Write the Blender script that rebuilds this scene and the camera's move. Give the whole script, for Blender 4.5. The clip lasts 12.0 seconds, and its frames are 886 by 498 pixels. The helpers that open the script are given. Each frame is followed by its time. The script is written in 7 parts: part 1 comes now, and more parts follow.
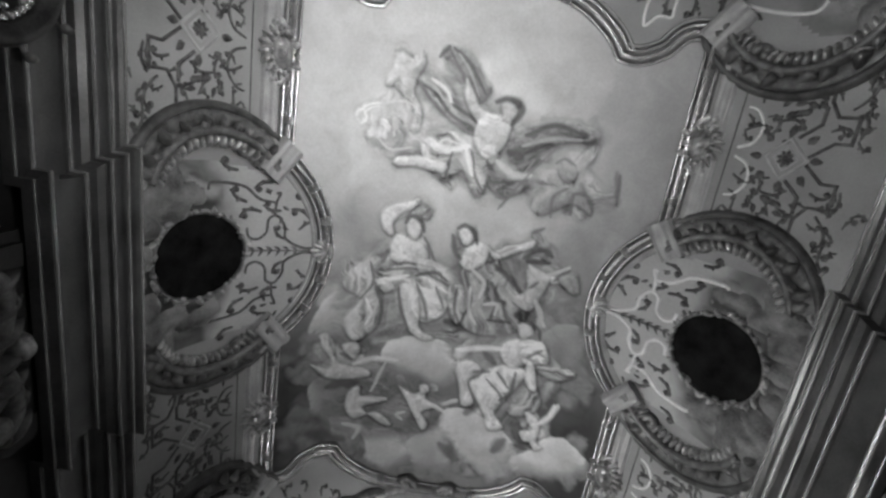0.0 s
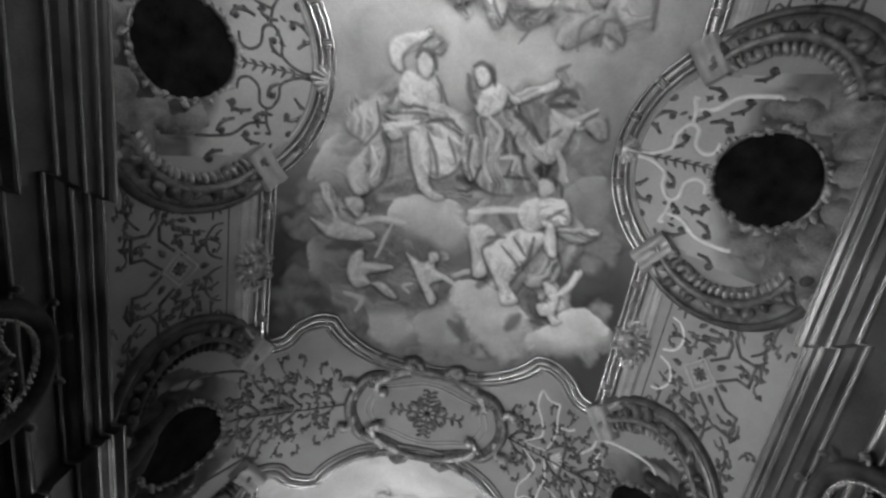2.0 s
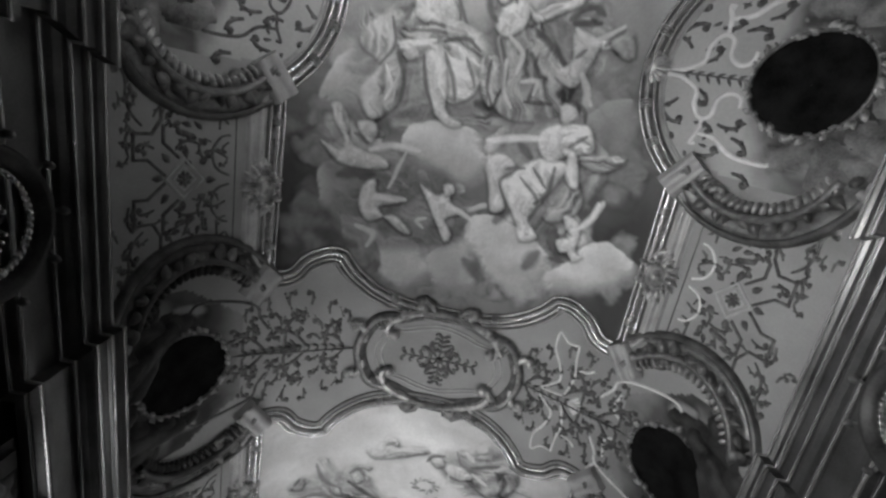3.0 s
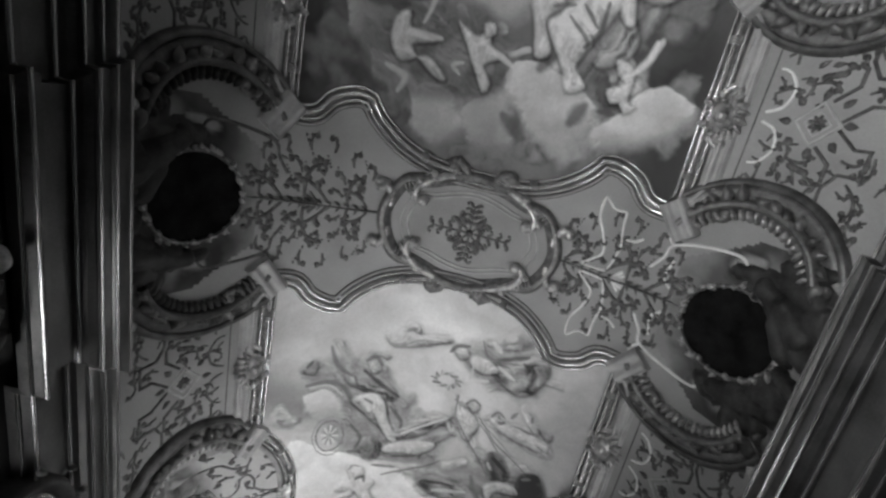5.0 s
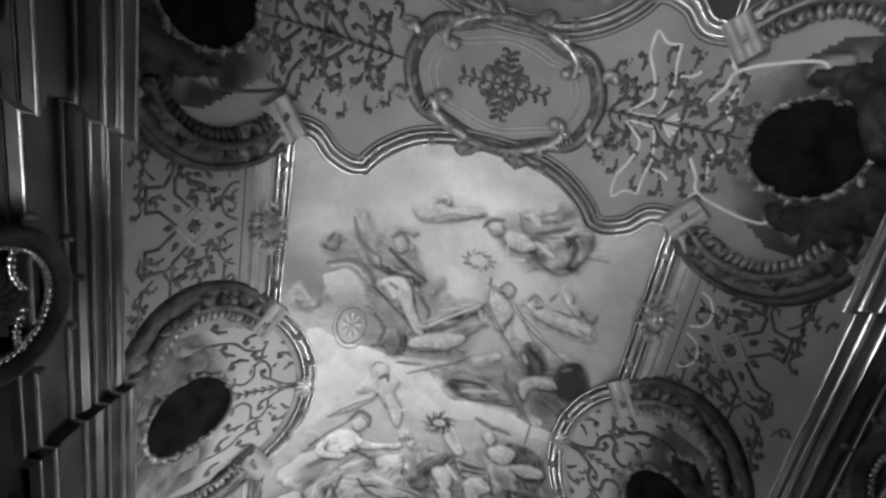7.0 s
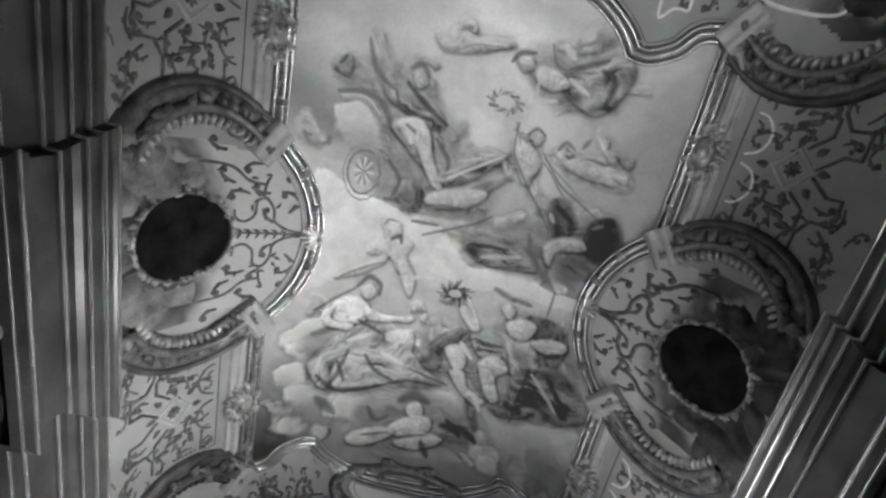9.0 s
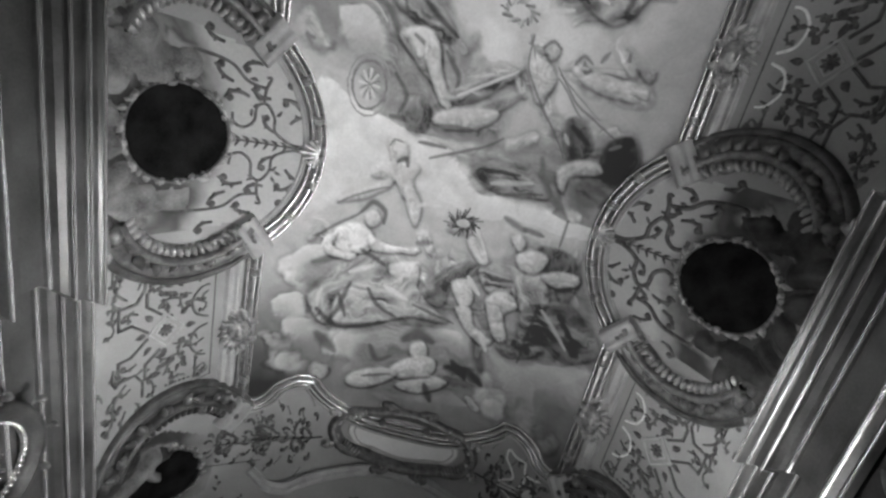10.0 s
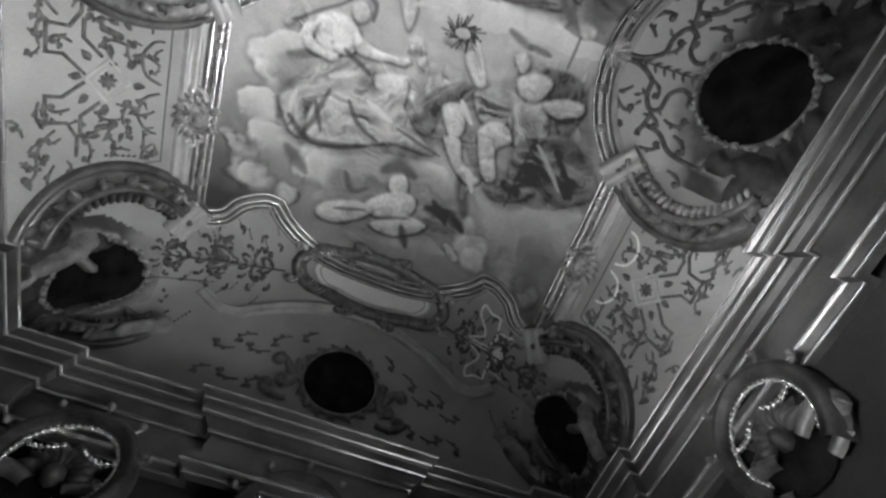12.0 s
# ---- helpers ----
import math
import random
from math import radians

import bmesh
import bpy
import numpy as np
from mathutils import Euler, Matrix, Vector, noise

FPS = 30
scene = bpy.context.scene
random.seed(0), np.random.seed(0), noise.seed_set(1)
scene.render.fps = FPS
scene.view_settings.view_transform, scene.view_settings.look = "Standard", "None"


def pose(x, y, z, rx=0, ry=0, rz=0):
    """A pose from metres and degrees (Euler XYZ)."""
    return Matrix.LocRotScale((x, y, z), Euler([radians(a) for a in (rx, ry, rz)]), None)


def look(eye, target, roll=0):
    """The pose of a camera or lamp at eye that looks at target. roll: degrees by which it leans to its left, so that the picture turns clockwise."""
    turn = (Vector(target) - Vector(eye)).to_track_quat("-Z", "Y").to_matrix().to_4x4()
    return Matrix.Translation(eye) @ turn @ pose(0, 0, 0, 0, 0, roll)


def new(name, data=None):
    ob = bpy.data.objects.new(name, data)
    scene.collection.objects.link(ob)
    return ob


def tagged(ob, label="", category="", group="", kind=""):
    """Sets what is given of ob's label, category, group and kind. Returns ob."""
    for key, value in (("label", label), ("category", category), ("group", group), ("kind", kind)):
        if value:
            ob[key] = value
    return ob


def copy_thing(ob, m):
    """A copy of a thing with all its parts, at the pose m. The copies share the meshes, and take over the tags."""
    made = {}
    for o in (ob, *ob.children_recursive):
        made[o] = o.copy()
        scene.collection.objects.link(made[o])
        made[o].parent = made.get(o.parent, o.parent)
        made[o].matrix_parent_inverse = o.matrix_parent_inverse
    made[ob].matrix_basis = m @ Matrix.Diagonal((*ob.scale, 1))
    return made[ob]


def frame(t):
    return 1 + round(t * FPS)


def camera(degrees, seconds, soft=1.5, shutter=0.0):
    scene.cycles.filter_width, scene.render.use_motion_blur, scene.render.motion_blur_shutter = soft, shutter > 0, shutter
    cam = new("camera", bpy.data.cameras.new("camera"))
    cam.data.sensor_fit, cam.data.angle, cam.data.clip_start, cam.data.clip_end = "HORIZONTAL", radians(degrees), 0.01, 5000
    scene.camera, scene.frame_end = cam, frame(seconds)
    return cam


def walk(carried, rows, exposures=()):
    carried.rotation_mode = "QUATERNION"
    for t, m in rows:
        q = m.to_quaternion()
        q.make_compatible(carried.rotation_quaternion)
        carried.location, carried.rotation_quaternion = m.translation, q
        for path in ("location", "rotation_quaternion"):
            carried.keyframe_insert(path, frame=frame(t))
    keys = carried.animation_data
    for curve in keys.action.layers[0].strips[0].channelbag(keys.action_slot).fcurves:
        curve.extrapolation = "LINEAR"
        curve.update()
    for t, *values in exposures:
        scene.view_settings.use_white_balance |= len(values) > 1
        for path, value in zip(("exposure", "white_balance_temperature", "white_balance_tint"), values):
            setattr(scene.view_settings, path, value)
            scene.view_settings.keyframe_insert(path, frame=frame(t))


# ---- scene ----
cam = camera(88.1, 12.0, soft=2.7)
METRES, EYE, TILT, LEAN, TURN = 10.0, 1.6, 75.21, 0.18, -8.66
ROWS = [
    (0.0, 0.0, 0.0, 0.0, 0.0, 0.0, -0.0),
    (0.5, -0.0033, 0.0122, -0.0384, 0.26, 1.0, 0.81),
    (1.0, -0.0135, 0.0248, -0.0787, -0.02, 0.64, 0.91),
    (1.5, -0.0159, 0.0365, -0.1163, -0.12, -0.5, 0.31),
    (2.0, -0.0116, 0.048, -0.1577, 0.19, -1.25, -0.65),
    (2.5, -0.0186, 0.0578, -0.1927, 0.13, -1.37, -1.26),
    (3.0, -0.031, 0.0703, -0.2333, -0.12, -1.42, -1.09),
    (5.0, -0.0603, 0.1139, -0.3915, 0.2, -1.67, -2.9),
    (5.5, -0.072, 0.1237, -0.4306, 0.14, -1.5, -2.4),
    (6.0, -0.0838, 0.1352, -0.4735, 0.1, -1.47, -2.23),
    (6.5, -0.0873, 0.1466, -0.5119, 0.04, -1.25, -1.92),
    (7.0, -0.0915, 0.1578, -0.5532, -0.06, -0.99, -1.97),
    (9.0, -0.1098, 0.2016, -0.7119, -0.33, -2.54, -3.26),
    (9.5, -0.1147, 0.2123, -0.7513, -0.46, -2.74, -3.32),
    (10.0, -0.114, 0.223, -0.794, -0.39, -2.82, -3.99),
    (10.5, -0.1185, 0.2329, -0.8325, -0.68, -3.35, -4.91),
    (11.0, -0.1164, 0.2432, -0.871, -0.99, -4.26, -5.92),
    (11.5, -0.1069, 0.2524, -0.9089, -1.3, -5.32, -7.28),
    (12.0, -0.0962, 0.2599, -0.9501, -1.9, -7.06, -9.98),
]
walk(cam, [(t, pose(-0.470, 0, EYE, TILT, LEAN, TURN) @ pose(METRES * x, METRES * y, METRES * z, 90 + pitch, roll, yaw)) for t, x, y, z, yaw, pitch, roll in ROWS])

# ---- world and light ----
world = bpy.data.worlds.new("world")
scene.world = world
world.use_nodes = True
sky = world.node_tree.nodes.new("ShaderNodeTexSky")
sky.sky_type, sky.sun_disc, sky.sun_elevation, sky.sun_rotation = "NISHITA", False, radians(35), radians(40)
world.node_tree.links.new(sky.outputs[0], world.node_tree.nodes["Background"].inputs[0])
world.node_tree.nodes["Background"].inputs[1].default_value = 0.1
scene.view_settings.exposure = 0.32


def added_beam(name, eye, target, w, h, watts, spread=75):
    lamp = bpy.data.lights.new(name, "AREA")
    lamp.shape, lamp.size, lamp.size_y, lamp.energy = "RECTANGLE", w, h, watts
    lamp.spread = radians(spread)
    ob = new(name, lamp)
    ob.matrix_world = look(eye, target)
    return ob


# lamps added in unseen window openings, as daylight thrown up from a court:
# side (-1 west, 1 east), the window's y, the part of the vault that the beam goes to, watts, degrees across
WINDOW_Y = [-0.33, 3.47, 7.24, 11.02]
BEAMS = [
    (-1, -0.33, (2.6, -2.39, 5.34), 24, 75), (-1, 3.47, (2.6, 3.0, 5.34), 31, 75), (-1, 7.24, (-0.1, 5.03, 6.83), 29, 75), (-1, 11.02, (2.6, 10.6, 5.34), 9, 75),
    (-1, 11.02, (2.45, 10.6, 4.4), 12, 34), (1, -0.33, (-0.5, -0.2, 6.83), 40, 75), (1, 3.47, (-0.2, 1.3, 6.83), 7, 75), (1, 7.24, (0.4, 7.1, 6.83), 21, 75), (1, 7.24, (0.2, 9.3, 6.83), 10, 75),
    (1, 11.02, (-2.6, 10.5, 5.34), 38, 75), (1, 11.02, (-2.04, 10.7, 6.16), 14, 75), (1, 11.02, (0.3, 9.4, 6.83), 16, 75), (1, 11.02, (-2.45, 10.4, 4.3), 9, 36),
]
for side, wy, target, watts, spread in BEAMS:
    added_beam("window_daylight", (2.76 * side, wy + 0.15 * side, 2.0), target, 0.84, 2.1, watts, spread)
# two more lamps added in unseen end-wall openings to brighten the vault
added_beam("window_daylight", (1.3, 13.11, 1.9), (0.4, 10.4, 6.55), 1.4, 2.1, 14)
added_beam("window_daylight", (0.0, -4.34, 1.9), (-1.46, -1.6, 6.55), 1.4, 2.1, 28)

# ---- materials ----


def material(name, base, rough=0.6, metal=0.0, vary=0.15, scale=4.0, fine=60.0, bump=0.15, low=None, gloss=0.5):
    """A plaster, gilt or stone surface: broad stains, fine grain and a little relief."""
    m = bpy.data.materials.new(name)
    m.use_nodes = True
    nt = m.node_tree
    b = nt.nodes["Principled BSDF"]
    tc = nt.nodes.new("ShaderNodeTexCoord")
    big, small = nt.nodes.new("ShaderNodeTexNoise"), nt.nodes.new("ShaderNodeTexNoise")
    big.inputs["Scale"].default_value, small.inputs["Scale"].default_value = scale, fine
    big.inputs["Detail"].default_value, small.inputs["Detail"].default_value = 6, 3
    add = nt.nodes.new("ShaderNodeMath")
    add.operation = "MULTIPLY_ADD"
    add.inputs[1].default_value = 0.35
    for n in (big, small):
        nt.links.new(tc.outputs["Object"], n.inputs["Vector"])
    nt.links.new(small.outputs[0], add.inputs[0])
    nt.links.new(big.outputs[0], add.inputs[2])
    ramp = nt.nodes.new("ShaderNodeValToRGB")
    lo = [c * (1 - vary * 1.6) for c in base] if low is None else low
    hi = [min(c * (1 + vary), 0.95) for c in base]
    ramp.color_ramp.elements[0].position, ramp.color_ramp.elements[1].position = 0.42, 0.92
    ramp.color_ramp.elements[0].color, ramp.color_ramp.elements[1].color = (*lo, 1), (*hi, 1)
    nt.links.new(add.outputs[0], ramp.inputs[0])
    nt.links.new(ramp.outputs[0], b.inputs["Base Color"])
    b.inputs["Metallic"].default_value, b.inputs["Roughness"].default_value = metal, rough
    b.inputs["Specular IOR Level"].default_value = gloss
    if bump:
        bm_ = nt.nodes.new("ShaderNodeBump")
        bm_.inputs["Strength"].default_value, bm_.inputs["Distance"].default_value = bump, 0.01
        nt.links.new(add.outputs[0], bm_.inputs["Height"])
        nt.links.new(bm_.outputs[0], b.inputs["Normal"])
    return m


def grey(v):
    return (v, v, v)


PLASTER = material("painted plaster", grey(0.3), 0.7, vary=0.16, scale=1.6, gloss=0.25)
MOULD = material("stucco moulding", grey(0.36), 0.35, vary=0.2, scale=6)
GILT = material("burnished gilding", grey(0.62), 0.25, 0.75, vary=0.25, scale=9)
RELIEF = material("old gilt relief", grey(0.17), 0.42, 0.45, vary=0.4, scale=14)
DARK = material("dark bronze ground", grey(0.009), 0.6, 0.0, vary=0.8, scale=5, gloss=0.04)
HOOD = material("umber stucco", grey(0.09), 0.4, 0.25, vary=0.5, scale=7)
STONE = material("marbled wall", grey(0.025), 0.5, gloss=0.25, vary=0.4, scale=2.2)
WOOD = material("waxed floor", grey(0.07), 0.45, vary=0.3, scale=3)

# ---- the vault as a surface of s (across) and v (along) ----
HALF, RISE, SPRING, POWER, SKEW = 2.72, 2.27, 4.56, 2.2, 0.055
END_FROM, END_DEPTH, END_POWER = 12.0, 1.3, 2.5
START_V = -4.4
_x = np.sin(np.linspace(-np.pi / 2, np.pi / 2, 2001)) * HALF
_f = np.maximum(1 - (np.abs(_x) / HALF) ** POWER, 0) ** (1 / POWER)
_s = np.concatenate([[0], np.cumsum(np.hypot(np.diff(_x), np.diff(_f * RISE)))])
_s -= _s[-1] / 2
_e = np.sin(np.linspace(0, np.pi / 2, 1001)) * END_DEPTH
_g = np.maximum(1 - (_e / END_DEPTH) ** END_POWER, 0) ** (1 / END_POWER)
_v = END_FROM + np.concatenate([[0], np.cumsum(np.hypot(np.diff(_e), np.diff(_g * RISE)))])
S_MAX, V_MAX = float(_s[-1]), float(_v[-1])


def surface(s, v):
    x, fx = np.interp(s, _s, _x), np.interp(s, _s, _f)
    y, fy = np.where(v < END_FROM, v, END_FROM + np.interp(v, _v, _e)), np.interp(v, _v, _g)
    k = 5.0
    f = (np.maximum(fx, 1e-3) ** -k + np.maximum(fy, 1e-3) ** -k - 1) ** (-1 / k)
    return np.stack([x, y + SKEW * x, SPRING + RISE * f], -1)


def vault(s, v, h=0.0):
    """The point h metres inside the vault at s, v."""
    s, v, h = np.broadcast_arrays(np.asarray(s, float), np.asarray(v, float), np.asarray(h, float))
    s, v = np.clip(s, -S_MAX + 2e-3, S_MAX - 2e-3), np.clip(v, None, V_MAX - 2e-3)
    e = 1e-3
    a = surface(s + e, v) - surface(s - e, v)
    b = surface(s, v + e) - surface(s, v - e)
    n = np.cross(b, a)
    n /= np.linalg.norm(n, axis=-1, keepdims=True) + 1e-12
    return surface(s, v) + n * h[..., None]


def mesh_object(name, verts, faces, mat, parent=None, label="", smooth=True):
    me = bpy.data.meshes.new(name)
    me.from_pydata([tuple(map(float, p)) for p in verts], [], faces)
    me.materials.append(mat)
    if smooth:
        me.shade_smooth()
    ob = new(name, me)
    ob.parent = parent
    if label:
        tagged(ob, label)
    return ob


def grid_faces(nu, nv, close_u=False, close_v=False, flip=False):
    out = []
    for i in range(nu if close_u else nu - 1):
        for j in range(nv if close_v else nv - 1):
            a, b = i * nv + j, ((i + 1) % nu) * nv + j
            c, d = ((i + 1) % nu) * nv + (j + 1) % nv, i * nv + (j + 1) % nv
            out.append((a, d, c, b) if flip else (a, b, c, d))
    return out


def thing(name, label, category, group="", kind=""):
    return tagged(new(name), label, category, group, kind)


def smooth_path(points, step=0.04, closed=False):
    """A Catmull-Rom line through points; a point given three times stays a cusp."""
    p = np.array(points, float)
    out = []
    n = len(p)
    for i in range(n if closed else n - 1):
        p1, p2 = p[i], p[(i + 1) % n]
        p0 = p[(i - 1) % n] if closed or i else p1
        p3 = p[(i + 2) % n] if closed or i + 2 < n else p2
        m = max(2, int(np.hypot(*(p2 - p1)) / step))
        if np.hypot(*(p2 - p1)) < 1e-6:
            continue
        for t in np.arange(m) / m:
            out.append(0.5 * (2 * p1 + (p2 - p0) * t + (2 * p0 - 5 * p1 + 4 * p2 - p3) * t * t + (3 * p1 - p0 - 3 * p2 + p3) * t ** 3))
    if not closed:
        out.append(p[-1])
    return np.array(out)


def sweep(path, profile, closed=False, place=None):
    """Verts and faces of a moulding: profile (d to the left of the path, h off the vault) along a path of s, v."""
    p = np.array(path, float)
    if closed:
        a, b = np.roll(p, 1, 0), np.roll(p, -1, 0)
    else:
        a, b = np.vstack([p[:1], p[:-1]]), np.vstack([p[1:], p[-1:]])
    t1, t2 = p - a, b - p
    t1 /= np.linalg.norm(t1, axis=1, keepdims=True) + 1e-9
    t2 /= np.linalg.norm(t2, axis=1, keepdims=True) + 1e-9
    t = t1 + t2
    t /= np.linalg.norm(t, axis=1, keepdims=True) + 1e-9
    n = np.stack([-t[:, 1], t[:, 0]], 1)
    first = np.where(np.linalg.norm(t1, axis=1) > 0.5, np.sum(t * t1, 1), np.sum(t * t2, 1))
    n /= np.clip(first, 0.5, 1)[:, None]
    d, h = np.array(profile, float).T
    q = p[:, None, :] + n[:, None, :] * d[None, :, None]
    v = (place or vault)(q[..., 0], q[..., 1], h[None, :])
    faces = grid_faces(len(p), len(d), close_u=closed)
    return v.reshape(-1, 3), faces

# ---- structure ----
N_S, N_V = 110, 190
gs = np.linspace(-S_MAX, S_MAX, N_S)
gv = np.concatenate([np.linspace(START_V, 11.5, 130)[:-1], np.linspace(11.5, V_MAX, 61)])
GS, GV = np.meshgrid(gs, gv, indexing="ij")
ceiling = mesh_object("ceiling", vault(GS, GV).reshape(-1, 3), grid_faces(len(gs), len(gv)), PLASTER)
tagged(ceiling, "grey painted plaster barrel vault with a coved end", "ceiling", kind="structure")
shell_mod = ceiling.modifiers.new("thickness", "SOLIDIFY")
shell_mod.thickness, shell_mod.offset = 0.12, 1.0

WALL_X, WALL_T = 2.62, 0.35
END_Y, BACK_Y = 13.0, -4.3


def box_verts(x0, x1, y0, y1, z0, z1):
    v = [(x, y + SKEW * x, z) for x in (x0, x1) for y in (y0, y1) for z in (z0, z1)]
    return v, [(0, 1, 3, 2), (4, 6, 7, 5), (0, 4, 5, 1), (2, 3, 7, 6), (0, 2, 6, 4), (1, 5, 7, 3)]


def boxes_object(name, boxes, mat, parent=None, label=""):
    vs, fs = [], []
    for b in boxes:
        v, f = box_verts(*b)
        fs += [tuple(i + len(vs) for i in q) for q in f]
        vs += v
    ob = mesh_object(name, vs, fs, mat, parent, label, smooth=False)
    return ob


floor = boxes_object("floor", [(-3.2, 3.2, -4.9, 13.7, -0.2, 0.0)], WOOD)
tagged(floor, "dark waxed wooden gallery floor", "floor", kind="structure")


def wall_with_holes(name, along, a0, a1, c0, c1, holes, z1, label):
    """A wall from a0 to a1, c0 to c1 thick, with window openings (from, to, sill, head)."""
    rects, at = [], a0
    for h0, h1, sill, head in sorted(holes):
        rects += [(at, h0, 0, z1), (h0, h1, 0, sill), (h0, h1, head, z1)]
        at = h1
    rects.append((at, a1, 0, z1))
    bx = [(c0, c1, p, q, r, t) if along == "y" else (p, q, c0, c1, r, t) for p, q, r, t in rects]
    return tagged(boxes_object(name, bx, STONE), label, "wall", kind="structure")


SIDE_HOLES = [(y - 0.45, y + 0.45, 0.9, 3.1) for y in WINDOW_Y]
wall_with_holes("wall_west", "y", -4.8, 13.6, -WALL_X - WALL_T, -WALL_X, SIDE_HOLES, 4.62, "dark marbled gallery wall with window openings")
wall_with_holes("wall_east", "y", -4.8, 13.6, WALL_X, WALL_X + WALL_T, SIDE_HOLES, 4.62, "dark marbled gallery wall with window openings")
wall_with_holes("wall_north", "x", -WALL_X, WALL_X, END_Y, END_Y + WALL_T, [(0.55, 2.05, 0.8, 3.0)], 4.62, "dark marbled end wall below the cove")
wall_with_holes("wall_south", "x", -WALL_X, WALL_X, BACK_Y - WALL_T, BACK_Y, [(-0.75, 0.75, 0.8, 3.0)], 7.2, "dark marbled end wall of the gallery")

# cornice: profile as (distance out of the wall face, height)
CORNICE = [(0.0, 3.93), (0.05, 3.94), (0.05, 3.97), (0.09, 3.99), (0.1, 4.02), (0.07, 4.05), (0.07, 4.09), (0.02, 4.1), (0.02, 4.3), (0.05, 4.31), (0.05, 4.335),
           (0.08, 4.35), (0.11, 4.38), (0.11, 4.395), (0.145, 4.4), (0.145, 4.47), (0.16, 4.475), (0.17, 4.49), (0.2, 4.51), (0.215, 4.53), (0.215, 4.56), (0.2, 4.57), (-0.08, 4.575)]
MEDALLION_Y = [-2.18, 1.58, 5.37, 9.17]
BREAK = 0.83


def cornice_run(plan, parent, name="cornice_moulding", section=CORNICE, mat=None):
    """The cornice along a plan of (x, y) with the room on its left."""
    p = np.array([(x, y + SKEW * x) for x, y in plan])
    a, b = np.vstack([2 * p[0] - p[1], p[:-1]]), np.vstack([p[1:], 2 * p[-1] - p[-2]])
    t1, t2 = p - a, b - p
    t1 /= np.linalg.norm(t1, axis=1, keepdims=True)
    t2 /= np.linalg.norm(t2, axis=1, keepdims=True)
    n1, n2 = np.stack([-t1[:, 1], t1[:, 0]], 1), np.stack([-t2[:, 1], t2[:, 0]], 1)
    m = n1 + n2
    m /= np.sum(m * n1, 1)[:, None]
    vs = [(q[0] + k[0] * d, q[1] + k[1] * d, z) for q, k in zip(p, m) for d, z in section]
    return mesh_object(name, vs, grid_faces(len(p), len(section), flip=True), mat or GILT_STONE, parent, smooth=False)


GILT_STONE = material("gilt cornice plaster", grey(0.085), 0.3, 0.3, vary=0.4, scale=3)
cornice = thing("cornice", "moulded gilt and grey plaster cornice breaking forward under the medallions", "cornice", kind="structure")
STEP = 0.085
east = [(WALL_X, -4.3)]
for c in MEDALLION_Y:
    east += [(WALL_X, c - BREAK), (WALL_X - STEP, c - BREAK), (WALL_X - STEP, c + BREAK), (WALL_X, c + BREAK)]
east += [(WALL_X, 12.25), (WALL_X - STEP, 12.25), (WALL_X - STEP, END_Y - STEP)]
north = [(2.05, END_Y - STEP), (2.05, END_Y), (0.75, END_Y), (0.75, END_Y - STEP), (-0.75, END_Y - STEP), (-0.75, END_Y), (-2.05, END_Y), (-2.05, END_Y - STEP)]
plan = east + north + [(-x, y) for x, y in reversed(east)]
cornice_run(plan, cornice)
for d, z, w in ((0.218, 4.552, 0.016), (0.182, 4.492, 0.011), (0.147, 4.402, 0.011), (0.052, 4.318, 0.013), (0.1, 4.008, 0.014), (0.052, 3.955, 0.011)):
    ring = [(d - 0.012 + w * 1.1 * math.cos(u), z + w * math.sin(u)) for u in np.linspace(-2.2, 2.2, 7)]
    cornice_run(plan, cornice, "gilt_fillet", ring, GILT)

# ---- painted fields and their frames ----
BULGE_R = 1.275


def field_outline(e0, e1, c):
    """The field's edge, s then v, anticlockwise; e0, e1 its ends and c the middle of its side bulges."""
    def end(e, k):
        return [(2.03, 0.0), (1.86, 0.02), (1.71, 0.18), (1.45, 0.29), (1.24, 0.27), (1.24, 0.27), (1.08, 0.07), (0.78, -0.13), (0.42, -0.23), (0.0, -0.25)]
    def side(k):
        return [(x, e0 + y) for x, y in end(e0, 1)], [(x, e1 - y) for x, y in end(e1, -1)]
    lo, hi = side(1)
    lo_half, hi_half = smooth_path(lo), smooth_path(hi)
    cx = 1.52 + BULGE_R
    a = math.asin(1.02 / BULGE_R)
    arc = np.array([(cx - BULGE_R * math.cos(u), c + BULGE_R * math.sin(u)) for u in np.linspace(-a, a, 41)])
    line = [np.array([(2.03, y) for y in np.linspace(p, q, 24)]) for p, q in ((e0, c - 1.02), (c + 1.02, e1))]
    right = np.vstack([lo_half[::-1], line[0][1:], arc[1:], line[1][1:], hi_half[1:]])
    left = right[::-1][1:-1] * (-1, 1)
    return np.vstack([right, left])


FIELDS = [(-1.27, 4.41, 1.57), (6.33, 12.14, 9.18)]
BED = [(0.015, 0.0), (0.012, 0.014), (-0.2, 0.014), (-0.205, 0.0)]
INNER_BEAD = [(0.012, 0.012), (0.01, 0.03), (-0.002, 0.04), (-0.014, 0.03), (-0.016, 0.012)]
MAIN_ROLL = [(-0.036, 0.012), (-0.038, 0.04), (-0.05, 0.068), (-0.064, 0.074), (-0.078, 0.066), (-0.09, 0.04), (-0.092, 0.012)]
OUTER_ROLL = [(-0.118, 0.012), (-0.12, 0.034), (-0.132, 0.044), (-0.145, 0.034), (-0.147, 0.012)]
OUTER_LIP = [(-0.172, 0.012), (-0.174, 0.03), (-0.182, 0.036), (-0.192, 0.03), (-0.194, 0.012)]
